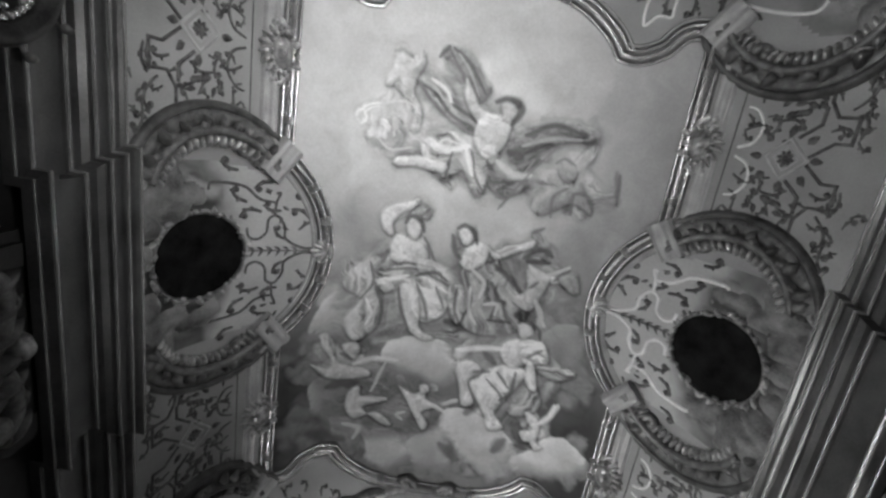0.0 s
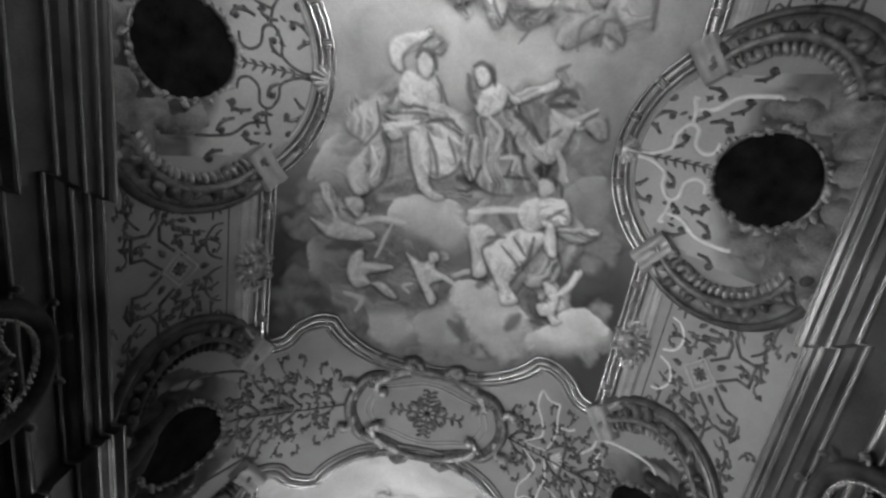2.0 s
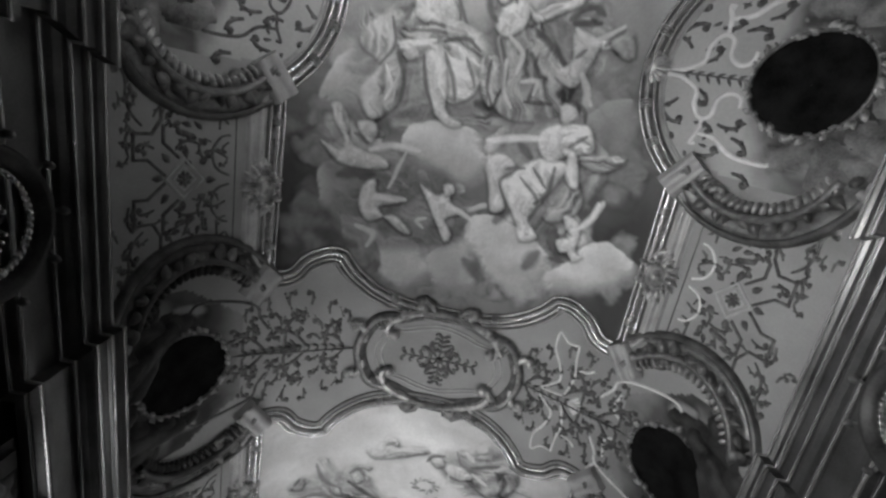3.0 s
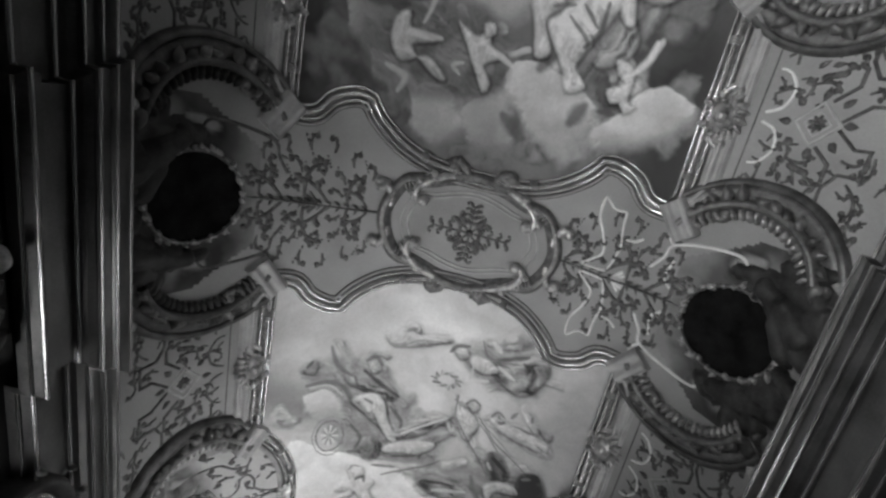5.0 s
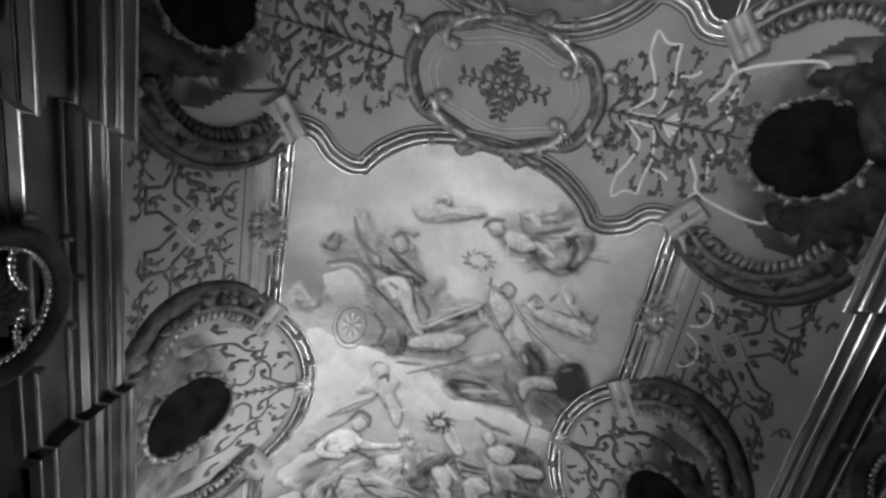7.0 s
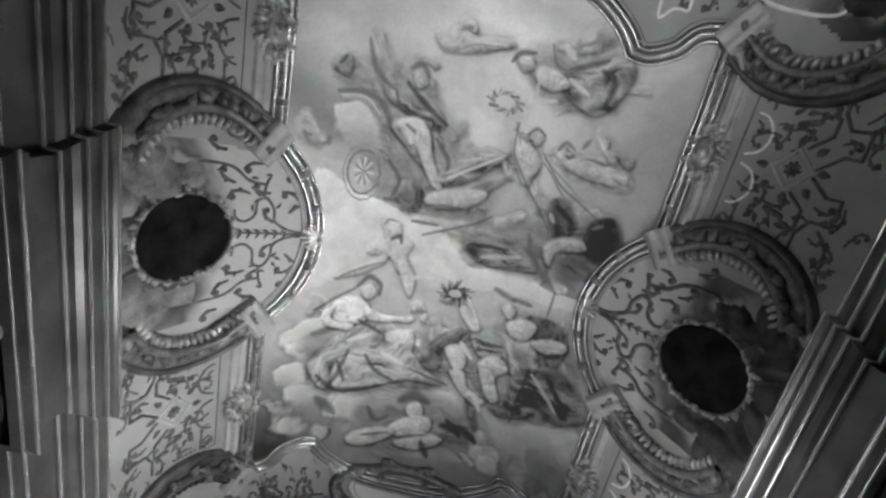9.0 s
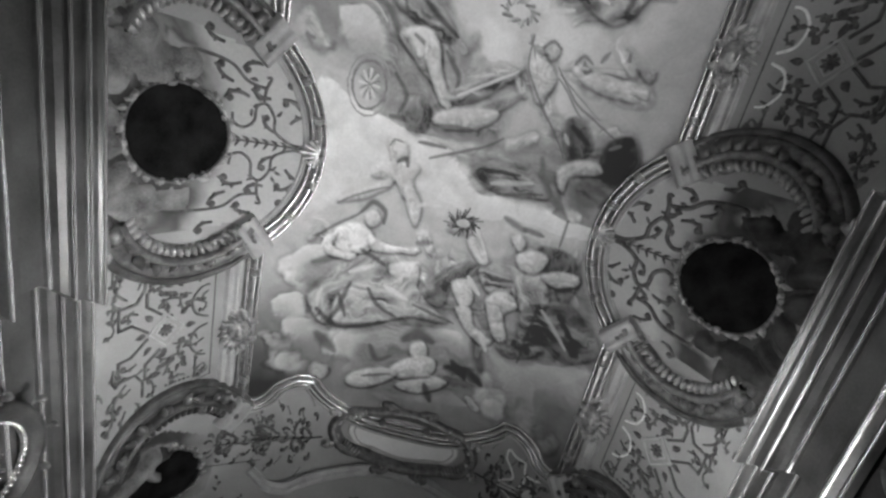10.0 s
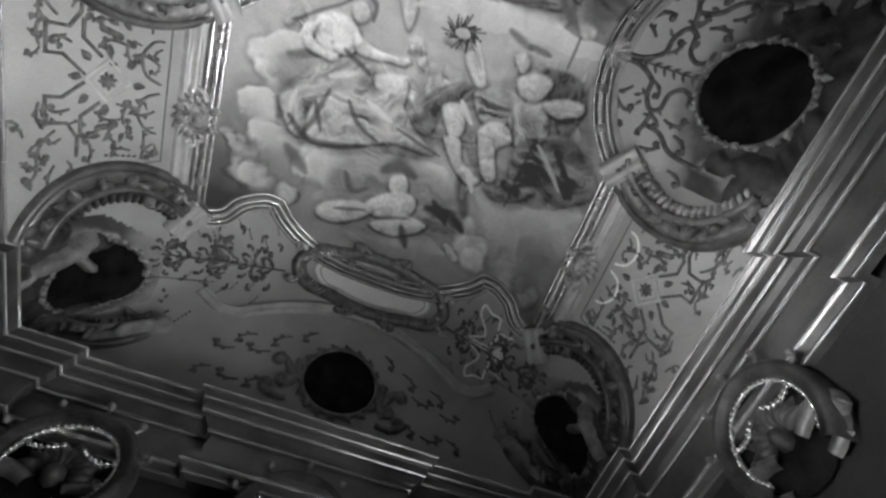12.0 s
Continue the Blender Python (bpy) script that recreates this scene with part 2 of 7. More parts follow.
for e0, e1, c in FIELDS:
    outline = field_outline(e0, e1, c)
    frame_thing = thing("painting_frame", "gilded stucco moulding round a ceiling painting", "frame", "frames of the ceiling paintings")
    # dark HOOD bed paints the shade in the gaps between the rolls
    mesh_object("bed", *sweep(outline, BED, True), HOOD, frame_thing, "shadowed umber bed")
    mesh_object("inner_bead", *sweep(outline, INNER_BEAD, True), GILT, frame_thing)
    mesh_object("main_roll", *sweep(outline, MAIN_ROLL, True), GILT, frame_thing)
    mesh_object("outer_roll", *sweep(outline, OUTER_ROLL, True), GILT, frame_thing)
    mesh_object("outer_lip", *sweep(outline, OUTER_LIP, True), MOULD, frame_thing)

# ---- painted surfaces ----


def value_noise(a, b, scale, seed):
    """Smooth noise from 0 to 1 over the plane a, b."""
    r = np.random.default_rng(seed).random((64, 64))
    p, q = a * scale, b * scale
    i, j = np.floor(p).astype(int), np.floor(q).astype(int)
    f, g = p - i, q - j
    f, g = f * f * (3 - 2 * f), g * g * (3 - 2 * g)
    i, j, i1, j1 = i % 64, j % 64, (i + 1) % 64, (j + 1) % 64
    return (r[i, j] * (1 - f) + r[i1, j] * f) * (1 - g) + (r[i, j1] * (1 - f) + r[i1, j1] * f) * g


def clouds(a, b, scale, seed, octaves=4):
    return sum(value_noise(a, b, scale * 2 ** k, seed + k) / 2 ** k for k in range(octaves)) / sum(1 / 2 ** k for k in range(octaves))


def lay(tone, s, v, strokes, soft=0.22, folds=0.0, contour=0.3, seed=3, rough=0.25, form=0.34):
    """Lays brushed strokes of paint (s, v to s, v, half width, tone) over tone."""
    ws, wv = clouds(s, v, 5, seed) - 0.5, clouds(s, v, 5, seed + 20) - 0.5
    fine, lumpy = clouds(s, v, 14, seed + 40, 2) - 0.5, clouds(s, v, 6, seed + 80, 2) - 0.5
    for k, (a, b, c, d, w, value) in enumerate(strokes):
        i0, i1 = np.searchsorted(s[:, 0], (min(a, c) - 1.5 * w - 0.1, max(a, c) + 1.5 * w + 0.1))
        j0, j1 = np.searchsorted(v[0], (min(b, d) - 1.5 * w - 0.1, max(b, d) + 1.5 * w + 0.1))
        if i1 <= i0 or j1 <= j0:
            continue
        box = (slice(i0, i1), slice(j0, j1))
        amp = min(0.2, 1.6 * w)
        p, q = s[box] + ws[box] * amp, v[box] + wv[box] * amp
        ex, ey = c - a, d - b
        n2 = ex * ex + ey * ey + 1e-9
        u = np.clip(((p - a) * ex + (q - b) * ey) / n2, 0, 1)
        dx, dy = p - a - u * ex, q - b - u * ey
        wide = w * (1.08 - 0.3 * u if k % 2 else 0.8 + 0.28 * u)
        r = np.hypot(dx, dy) / wide + rough * 2.2 * lumpy[box]
        edge = min(0.45, soft * max(1, w / 0.1))
        m = np.clip((1.1 - r) / (2 * edge), 0, 1)
        m = m * m * (3 - 2 * m)
        light = np.clip((-dy * 0.75 - dx * 0.5) / w, -1, 1)
        shade = value * (1 + form * light * np.clip(r, 0, 1) + 0.3 * fine[box])
        if folds and w > 0.05:
            size = math.sqrt(n2)
            if size > 0.08:
                across, along = (dx * ey - dy * ex) / size, u * size
            else:
                across, along = dx * 0.8 + dy * 0.6, dy * 0.8 - dx * 0.6
            bend = 0.12 * ws[box]
            crease = 1 - 2 * np.abs(value_noise((across + bend) * 15 + 3.7 * k, along * 3.2 + 1.3 * k, 1.0, seed + 60) - 0.5)
            crease2 = 1 - 2 * np.abs(value_noise((across + 2 * bend) * 31 + 1.7 * k, along * 6 + 2.3 * k, 1.0, seed + 61) - 0.5)
            shade = shade * (1 + folds * ((crease - 0.55) * 1.5 + (crease2 - 0.55) * 0.8))
        rim = contour * np.exp(-((r - 1.15) / 0.22) ** 2) * min(1, 0.05 / w + 0.3) * (0.5 + 2 * np.clip(wv[box] + 0.3, 0, 1))
        tone[box] = (tone[box] * (1 - np.clip(rim, 0, 0.6))) * (1 - m) + shade * m
    return tone


def brushed(strokes, seed):
    """Breaks each stroke into a shadow, a body and a handful of thin lighter and darker dabs."""
    rnd = random.Random(seed)
    out = []
    for a, b, c, d, w, k in strokes:
        if w < 0.022:
            out.append((a, b, c, d, w, k))
            continue
        out.append((a + 0.3 * w, b + 0.35 * w, c + 0.3 * w, d + 0.35 * w, w * 1.08, k * 0.55))
        out.append((a, b, c, d, w, k))
        ex, ey = c - a, d - b
        size = math.hypot(ex, ey) + 1e-6
        if size < w:
            t = rnd.uniform(0, 3.1)
            ex, ey, size = math.cos(t) * w, math.sin(t) * w, w
        nx, ny = -ey / size, ex / size
        if nx + ny > 0:
            nx, ny = -nx, -ny
        for j in range(2 + int(w / 0.025)):
            o = rnd.uniform(-0.6, 0.6)
            u0 = rnd.uniform(0.0, 0.5)
            u1 = u0 + rnd.uniform(0.2, 0.5)
            o2 = o + rnd.uniform(-0.3, 0.3)
            tone = k * (1 + 0.45 * o + rnd.uniform(-0.25, 0.2))
            out.append((a + ex * u0 + nx * o * w, b + ey * u0 + ny * o * w, a + ex * u1 + nx * o2 * w, b + ey * u1 + ny * o2 * w, max(0.012, w * rnd.uniform(0.14, 0.3)), max(0.06, min(0.85, tone))))
    return out


def billow(strokes, seed):
    """Cloud banks as heaps of round puffs."""
    rnd = random.Random(seed)
    out = []
    for a, b, c, d, w, k in strokes:
        puffs = []
        for j in range(7 + int(8 * math.hypot(c - a, d - b))):
            u, t, o = rnd.random(), rnd.uniform(0, 6.28), rnd.uniform(0.1, 0.75)
            x, y = a + (c - a) * u + o * w * math.cos(t), b + (d - b) * u + o * w * math.sin(t)
            puffs.append((x, y, x + 0.01, y + 0.01, w * rnd.uniform(0.5, 0.85), k * rnd.uniform(0.92, 1.1)))
        out += sorted(puffs, key=lambda q: q[1])
    return out


def edge_distance(poly, p, q):
    """Distance of the points p, q from the closed line poly, positive inside it."""
    best = np.full(p.shape, 1e9)
    for (x0, y0), (x1, y1) in zip(poly, np.roll(poly, -1, 0)):
        ex, ey = x1 - x0, y1 - y0
        u = np.clip(((p - x0) * ex + (q - y0) * ey) / (ex * ex + ey * ey + 1e-12), 0, 1)
        best = np.minimum(best, (p - x0 - u * ex) ** 2 + (q - y0 - u * ey) ** 2)
    return np.sqrt(best) * np.where(inside(poly, p, q), 1, -1)


def smoother(x):
    x = np.clip(x, 0, 1)
    return x * x * (3 - 2 * x)


GROUND = {"B": 0.12, "D": 0.2}


def brush(tone, s, v, shapes, seed):
    """Lays painted shapes over tone: B a rounded pale body, D a folded drape, M a loose dark mass, C a cloud bank, S a tapering brush line."""
    ws, wv = clouds(s, v, 4, seed) - 0.5, clouds(s, v, 4, seed + 20) - 0.5
    grain, muscle = clouds(s, v, 16, seed + 40, 2) - 0.5, clouds(s + 2 * ws, v + 2 * wv, 6, seed + 50, 3) - 0.5
    # a darker soft ground under the whole group
    for kind, value, width, flat in shapes:
        if kind in "BD":
            pts = np.array(flat, float).reshape(-1, 2)
            i0, i1 = np.searchsorted(s[:, 0], (pts[:, 0].min() - 0.3, pts[:, 0].max() + 0.3))
            j0, j1 = np.searchsorted(v[0], (pts[:, 1].min() - 0.3, pts[:, 1].max() + 0.3))
            box = (slice(i0, i1), slice(j0, j1))
            d = edge_distance(pts, s[box] + 0.2 * ws[box] - 0.02, v[box] + 0.2 * wv[box] - 0.04)
            tone[box] *= 1 - GROUND[kind] * smoother((d + 0.11) / 0.15)
    for k, (kind, value, width, flat) in enumerate(shapes):
        pts = np.array(flat, float).reshape(-1, 2)
        value = 0.4 + 0.85 * (value - 0.4) if kind == "B" else value
        room = 0.3 if kind == "C" else 0.12
        i0, i1 = np.searchsorted(s[:, 0], (pts[:, 0].min() - room, pts[:, 0].max() + room))
        j0, j1 = np.searchsorted(v[0], (pts[:, 1].min() - room, pts[:, 1].max() + room))
        if i1 - i0 < 3 or j1 - j0 < 3:
            continue
        box = (slice(i0, i1), slice(j0, j1))
        amp = 0.13 if kind == "C" else 0.035
        p, q = s[box] + ws[box] * amp, v[box] + wv[box] * amp
        if kind == "S":
            line = smooth_path(pts, 0.03)
            best, along = np.full(p.shape, 1e9), np.zeros(p.shape)
            for n, ((x0, y0), (x1, y1)) in enumerate(zip(line[:-1], line[1:])):
                ex, ey = x1 - x0, y1 - y0
                u = np.clip(((p - x0) * ex + (q - y0) * ey) / (ex * ex + ey * ey + 1e-12), 0, 1)
                d = np.hypot(p - x0 - u * ex, q - y0 - u * ey)
                along = np.where(d < best, (n + u) / (len(line) - 1), along)
                best = np.minimum(best, d)
            wide = width * (0.45 + 0.75 * np.sin(np.pi * np.clip(0.12 + 0.8 * along, 0, 1)))
            m = smoother((1.75 - best / wide) / 1.4) * 0.76
            tone[box] = tone[box] * (1 - m) + value * (1 + 0.25 * grain[box]) * m
            continue
        poly = smooth_path(pts, 0.04, True)
        d = edge_distance(poly, p, q)
        reach = max(float(d.max()), 0.02)
        dome = np.sqrt(np.clip(d / reach, 0, 1))
        gs_, gv_ = np.gradient(np.clip(d, -0.03, None))
        size = np.hypot(gs_, gv_) + 1e-9
        facing = (gs_ * 0.55 + gv_ * 0.8) / size
        light = facing * (1 - dome)
        if kind == "C":
            soft = 0.03 + 0.2 * np.clip(0.35 - facing, 0, 1)
            m = smoother((d + 0.3 * soft) / soft) * (0.88 - 0.2 * np.clip(-light, 0, 1))
            puffs = clouds(s[box] + 0.4 * ws[box], v[box] + 0.4 * wv[box], 4.5, seed + 7 + k, 3) - 0.5
            shade = value * (0.92 + 0.2 * light + 0.34 * puffs - 0.12 * dome)
            low = (q - pts[:, 1].min()) / (np.ptp(pts[:, 1]) + 1e-6)
            shade = shade * (1.06 - 0.25 * smoother((low - 0.35) / 0.7))
            tone[box] = tone[box] * (1 - m) + shade * m
            continue
        m = smoother((d + 0.06) / 0.15) * 0.7 if kind == "M" else smoother((d + 0.02) / 0.048) * (0.76 if kind == "B" else 0.86)
        if kind == "B":
            shade = value * (0.9 + 0.42 * light + 0.06 * dome + 0.2 * grain[box] + 0.75 * muscle[box])
            rim = 0.42 * np.exp(-((d + 0.014) / 0.022) ** 2) * np.clip(0.75 - facing, 0, 1)
        else:
            centre = pts - pts.mean(0)
            axis = np.linalg.svd(centre)[2][0]
            run, across = p * axis[0] + q * axis[1], q * axis[0] - p * axis[1]
            bend = 0.22 * ws[box] + 0.12 * wv[box]
            crease = 1 - 2 * np.abs(value_noise((across + bend) * 11 + 3.7 * k, run * 2.6 + 1.3 * k, 1.0, seed + 60) - 0.5)
            fine_crease = 1 - 2 * np.abs(value_noise((across + 2 * bend) * 24 + 1.7 * k, run * 5 + 2.3 * k, 1.0, seed + 61) - 0.5)
            deep = 0.5 if kind == "M" else 1.0
            shade = value * (0.95 + 0.34 * light + deep * (1.1 * (crease - 0.62) + 0.55 * (fine_crease - 0.62)) + 0.3 * muscle[box])
            rim = 0.38 * np.exp(-((d + 0.014) / 0.026) ** 2) * np.clip(0.8 - facing, 0, 1) * (kind == "D")
        tone[box] = tone[box] * (1 - rim) * (1 - m) + shade * m
    return tone


def paint_material(name):
    m = bpy.data.materials.new(name)
    m.use_nodes = True
    nt = m.node_tree
    b = nt.nodes["Principled BSDF"]
    at = nt.nodes.new("ShaderNodeAttribute")
    at.attribute_name = "paint"
    tc, n1 = nt.nodes.new("ShaderNodeTexCoord"), nt.nodes.new("ShaderNodeTexNoise")
    n1.inputs["Scale"].default_value, n1.inputs["Detail"].default_value = 35, 6
    mr = nt.nodes.new("ShaderNodeMapRange")
    mr.inputs["To Min"].default_value, mr.inputs["To Max"].default_value = 0.82, 1.14
    mix = nt.nodes.new("ShaderNodeVectorMath")
    mix.operation = "SCALE"
    nt.links.new(tc.outputs["Object"], n1.inputs["Vector"])
    nt.links.new(n1.outputs[0], mr.inputs["Value"])
    nt.links.new(at.outputs["Color"], mix.inputs[0])
    nt.links.new(mr.outputs[0], mix.inputs["Scale"])
    nt.links.new(mix.outputs[0], b.inputs["Base Color"])
    b.inputs["Roughness"].default_value = 0.6
    bp = nt.nodes.new("ShaderNodeBump")
    bp.inputs["Strength"].default_value, bp.inputs["Distance"].default_value = 0.1, 0.005
    nt.links.new(n1.outputs[0], bp.inputs["Height"])
    nt.links.new(bp.outputs[0], b.inputs["Normal"])
    return m


FRESCO = paint_material("fresco paint")


def inside(poly, p, q):
    hit = np.zeros(p.shape, bool)
    a, b = poly, np.roll(poly, -1, 0)
    for (x0, y0), (x1, y1) in zip(a, b):
        if y0 != y1:
            hit ^= ((y0 > q) != (y1 > q)) & (p < (x1 - x0) * (q - y0) / (y1 - y0) + x0)
    return hit


def painted_patch(name, poly, step, paint, h, parent=None):
    """A sheet of painted plaster inside the polygon poly, h off the vault."""
    lo, hi = poly.min(0), poly.max(0)
    s, v = np.meshgrid(np.arange(lo[0], hi[0] + step, step), np.arange(lo[1], hi[1] + step, step), indexing="ij")
    tone = np.clip(paint(s, v), 0.012, 0.9)
    nu, nv = s.shape
    keep = inside(poly, s, v)
    cell = keep[:-1, :-1] & keep[1:, :-1] & keep[1:, 1:] & keep[:-1, 1:]
    i, j = np.nonzero(cell)
    quads = np.stack([i * nv + j, (i + 1) * nv + j, (i + 1) * nv + j + 1, i * nv + j + 1], 1)
    used, quads = np.unique(quads, return_inverse=True)
    quads = quads.reshape(-1, 4)
    co = vault(s, v, h).reshape(-1, 3)[used]
    me = bpy.data.meshes.new(name)
    me.vertices.add(len(co))
    me.vertices.foreach_set("co", co.astype(np.float32).ravel())
    me.loops.add(quads.size)
    me.loops.foreach_set("vertex_index", quads.astype(np.int32).ravel())
    me.polygons.add(len(quads))
    me.polygons.foreach_set("loop_start", np.arange(0, quads.size, 4, dtype=np.int32))
    me.update(calc_edges=True)
    me.validate()
    me.shade_smooth()
    at = me.attributes.new("paint", "FLOAT_COLOR", "POINT")
    val = tone.ravel()[used].astype(np.float32)
    at.data.foreach_set("color", np.stack([val, val, val, np.ones_like(val)], 1).ravel())
    me.materials.append(FRESCO)
    ob = new(name, me)
    ob.parent = parent
    return ob


def offset_poly(poly, d):
    a, b = np.roll(poly, 1, 0), np.roll(poly, -1, 0)
    t = b - a
    t /= np.linalg.norm(t, axis=1, keepdims=True)
    return poly + np.stack([-t[:, 1], t[:, 0]], 1) * d


# broad brushwork under the shapes: s, v to s, v, half width, tone
HERALD_WASH = [
    (-1.04, 0.07, -0.97, 0.1, 0.299, 0.62), (-1.04, 0.07, -0.97, 0.1, 0.211, 0.56), (-0.99, -0.62, -0.99, -0.57, 0.072, 0.42), (-0.97, -0.44, -0.79, -0.16, 0.08, 0.72), (-1.08, -0.3, -1, -0.37, 0.042, 0.7),
    (-0.85, -0.63, -0.87, -0.49, 0.037, 0.68), (-0.47, -0.72, -0.21, -0.49, 0.123, 0.3), (-0.23, -0.54, -0.04, -0.44, 0.075, 0.36), (-0.51, -0.75, -0.52, -0.73, 0.048, 0.3), (-0.67, -0.39, -0.2, -0.19, 0.125, 0.34),
    (-0.6, -0.35, -0.34, -0.28, 0.062, 0.5), (-0.23, -0.4, 0.13, -0.14, 0.05, 0.74), (-0.05, -0.07, 0.3, -0.09, 0.151, 0.76), (0.25, -0.35, 0.26, -0.32, 0.08, 0.6), (0.18, -0.4, 0.31, -0.39, 0.05, 0.3),
]
HERALD_WASH += [
    (-0.65, 0.17, -0.05, 0.27, 0.153, 0.66), (-0.59, 0.13, -0.32, 0.23, 0.051, 0.45), (-0.06, 0.21, 0.06, 0.56, 0.09, 0.6), (-0.9, 0.47, -0.29, 0.39, 0.058, 0.76), (-0.28, 0.44, 0.17, 0.41, 0.103, 0.44),
    (0.41, -0.04, 0.86, -0.26, 0.122, 0.34), (0.87, -0.24, 1.16, -0.23, 0.083, 0.38), (0.52, 0.21, 0.69, 0.08, 0.076, 0.35), (0.31, 0.48, 0.56, 0.39, 0.09, 0.32), (0.33, 0.74, 0.65, 0.09, 0.016, 0.25),
    (-0.26, 0.63, -0.4, 0.53, 0.052, 0.5),
]
SMITH_WASH = [
    (0.99, 0.17, 0.99, 0.46, 0.135, 0.45), (1.15, -0.05, 1.03, 0.23, 0.048, 0.5), (1.15, 0.48, 1.52, 0.37, 0.06, 0.42), (1.13, 0.39, 1.24, 0.59, 0.091, 0.34), (1.5, 0.09, 1.54, 0.43, 0.017, 0.2),
    (1.2, -0.11, 1.16, -0.02, 0.053, 0.48), (0.83, 0.46, 0.74, 0.68, 0.063, 0.45),
]
CROWNED_WASH = [
    (-0.91, 1.15, -0.61, 0.89, 0.043, 0.72), (-0.63, 1.11, -0.62, 1.2, 0.08, 0.66), (-0.69, 1.1, -0.57, 1.06, 0.037, 0.25), (-0.73, 1.34, -0.57, 1.4, 0.124, 0.72), (-0.48, 0.94, -0.5, 1.03, 0.049, 0.35),
    (-0.95, 1.62, -0.64, 1.6, 0.137, 0.6), (-1.11, 1.87, -1.19, 2.32, 0.176, 0.62), (-0.92, 1.83, -0.71, 2.05, 0.165, 0.5), (-1.21, 2.07, -1.27, 2.45, 0.125, 0.55), (-0.77, 1.81, -0.6, 2.16, 0.096, 0.7),
    (-0.6, 2.16, -0.44, 2.46, 0.066, 0.72), (-0.32, 2.01, -0.16, 2.21, 0.143, 0.66), (-0.47, 1.88, -0.21, 1.89, 0.09, 0.4), (-0.85, 2.46, -1.03, 2.62, 0.103, 0.36), (-0.83, 2.1, -0.86, 2.4, 0.038, 0.3),
]
CROWNED_WASH += [
    (-1.09, 2.05, -1.12, 2.37, 0.025, 0.32), (-0.43, 2.19, -0.21, 2.32, 0.078, 0.3), (-1.1, 1.65, -0.91, 1.47, 0.074, 0.3),
]
GARLANDED_WASH = [
    (-0.02, 1.14, 0, 1.21, 0.081, 0.66), (-0.11, 1.13, -0.1, 1.31, 0.044, 0.28), (0.04, 1.07, 0.11, 1.17, 0.038, 0.28), (0.1, 1.36, 0.26, 1.42, 0.113, 0.68), (0.29, 1.6, 0.5, 2.01, 0.166, 0.42),
    (0.09, 1.71, 0.16, 2.15, 0.142, 0.52), (-0.05, 1.67, -0.13, 1.97, 0.077, 0.62), (0.1, 2.19, 0.48, 2.11, 0.117, 0.36), (0.37, 1.3, 0.76, 1.1, 0.038, 0.72), (0.56, 1.35, 0.75, 1.63, 0.099, 0.3),
    (0.83, 1.15, 1.01, 1.23, 0.119, 0.26), (0.71, 1.28, 0.97, 1.36, 0.096, 0.34), (0.91, 1.07, 0.79, 0.95, 0.048, 0.3), (0.92, 1.53, 0.95, 1.71, 0.074, 0.68), (0.99, 1.45, 1.17, 1.44, 0.036, 0.66),
]
GARLANDED_WASH += [
    (1.27, 1.33, 1.21, 1.46, 0.058, 0.28), (0.97, 1.8, 1.11, 2.02, 0.037, 0.66), (0.75, 1.96, 0.83, 2.03, 0.076, 0.1), (0.23, 1.8, 0.35, 2.07, 0.026, 0.26),
]
RECLINING_WASH = [
    (0.91, 2.1, 0.94, 2.17, 0.07, 0.6), (0.92, 2.03, 1.02, 2.05, 0.043, 0.2), (0.77, 2.38, 0.95, 2.47, 0.116, 0.72), (1.04, 2.44, 1.15, 2.87, 0.045, 0.72), (0.68, 2.79, 0.97, 2.74, 0.132, 0.76),
    (0.57, 2.92, 0.85, 3.14, 0.115, 0.7), (0.23, 2.78, 0.46, 3.28, 0.068, 0.74), (0.55, 3.18, 0.78, 3.49, 0.055, 0.74), (0.7, 2.57, 0.59, 2.7, 0.067, 0.4), (0.85, 2.99, 1.02, 3.12, 0.086, 0.5),
    (1.19, 2.37, 1.34, 2.46, 0.05, 0.5), (1.25, 2.66, 1.51, 2.51, 0.049, 0.6), (0.72, 2.85, 0.66, 3.08, 0.021, 0.4), (0.87, 2.74, 0.86, 3.02, 0.021, 0.42), (0.28, 2.46, 0.18, 2.65, 0.08, 0.55),
]
CHERUBS_WASH = [
    (-1.53, 2.64, -1.42, 2.86, 0.05, 0.64), (-1.53, 3.03, -1.31, 3.05, 0.057, 0.62), (-1.38, 2.99, -0.85, 3.01, 0.084, 0.64), (-1.14, 2.77, -1.1, 2.87, 0.064, 0.62), (-1.2, 2.84, -1.04, 2.79, 0.032, 0.2),
    (-0.86, 2.91, -0.56, 2.93, 0.039, 0.62), (-1.09, 3.32, -0.98, 3.38, 0.06, 0.25), (-1, 3.49, -0.43, 3.64, 0.076, 0.56), (-0.78, 3.07, -0.81, 3.36, 0.067, 0.32), (-0.76, 3.28, -0.5, 3.39, 0.027, 0.5),
    (-0.26, 3.35, -0.19, 3.64, 0.077, 0.68), (-0.53, 3.14, -0.36, 3.41, 0.041, 0.68), (-0.21, 3.27, -0.11, 3.21, 0.055, 0.6), (-0.04, 3.46, 0.22, 3.33, 0.035, 0.62), (-1.04, 3.75, -0.84, 4.08, 0.055, 0.45),
]
CHERUBS_WASH += [
    (1.16, 3.19, 1.32, 3.46, 0.081, 0.7), (1.42, 3.14, 1.48, 2.97, 0.039, 0.68), (1.15, 3.27, 1.14, 3.38, 0.06, 0.4), (1.39, 3.59, 1.5, 3.47, 0.054, 0.68),
]
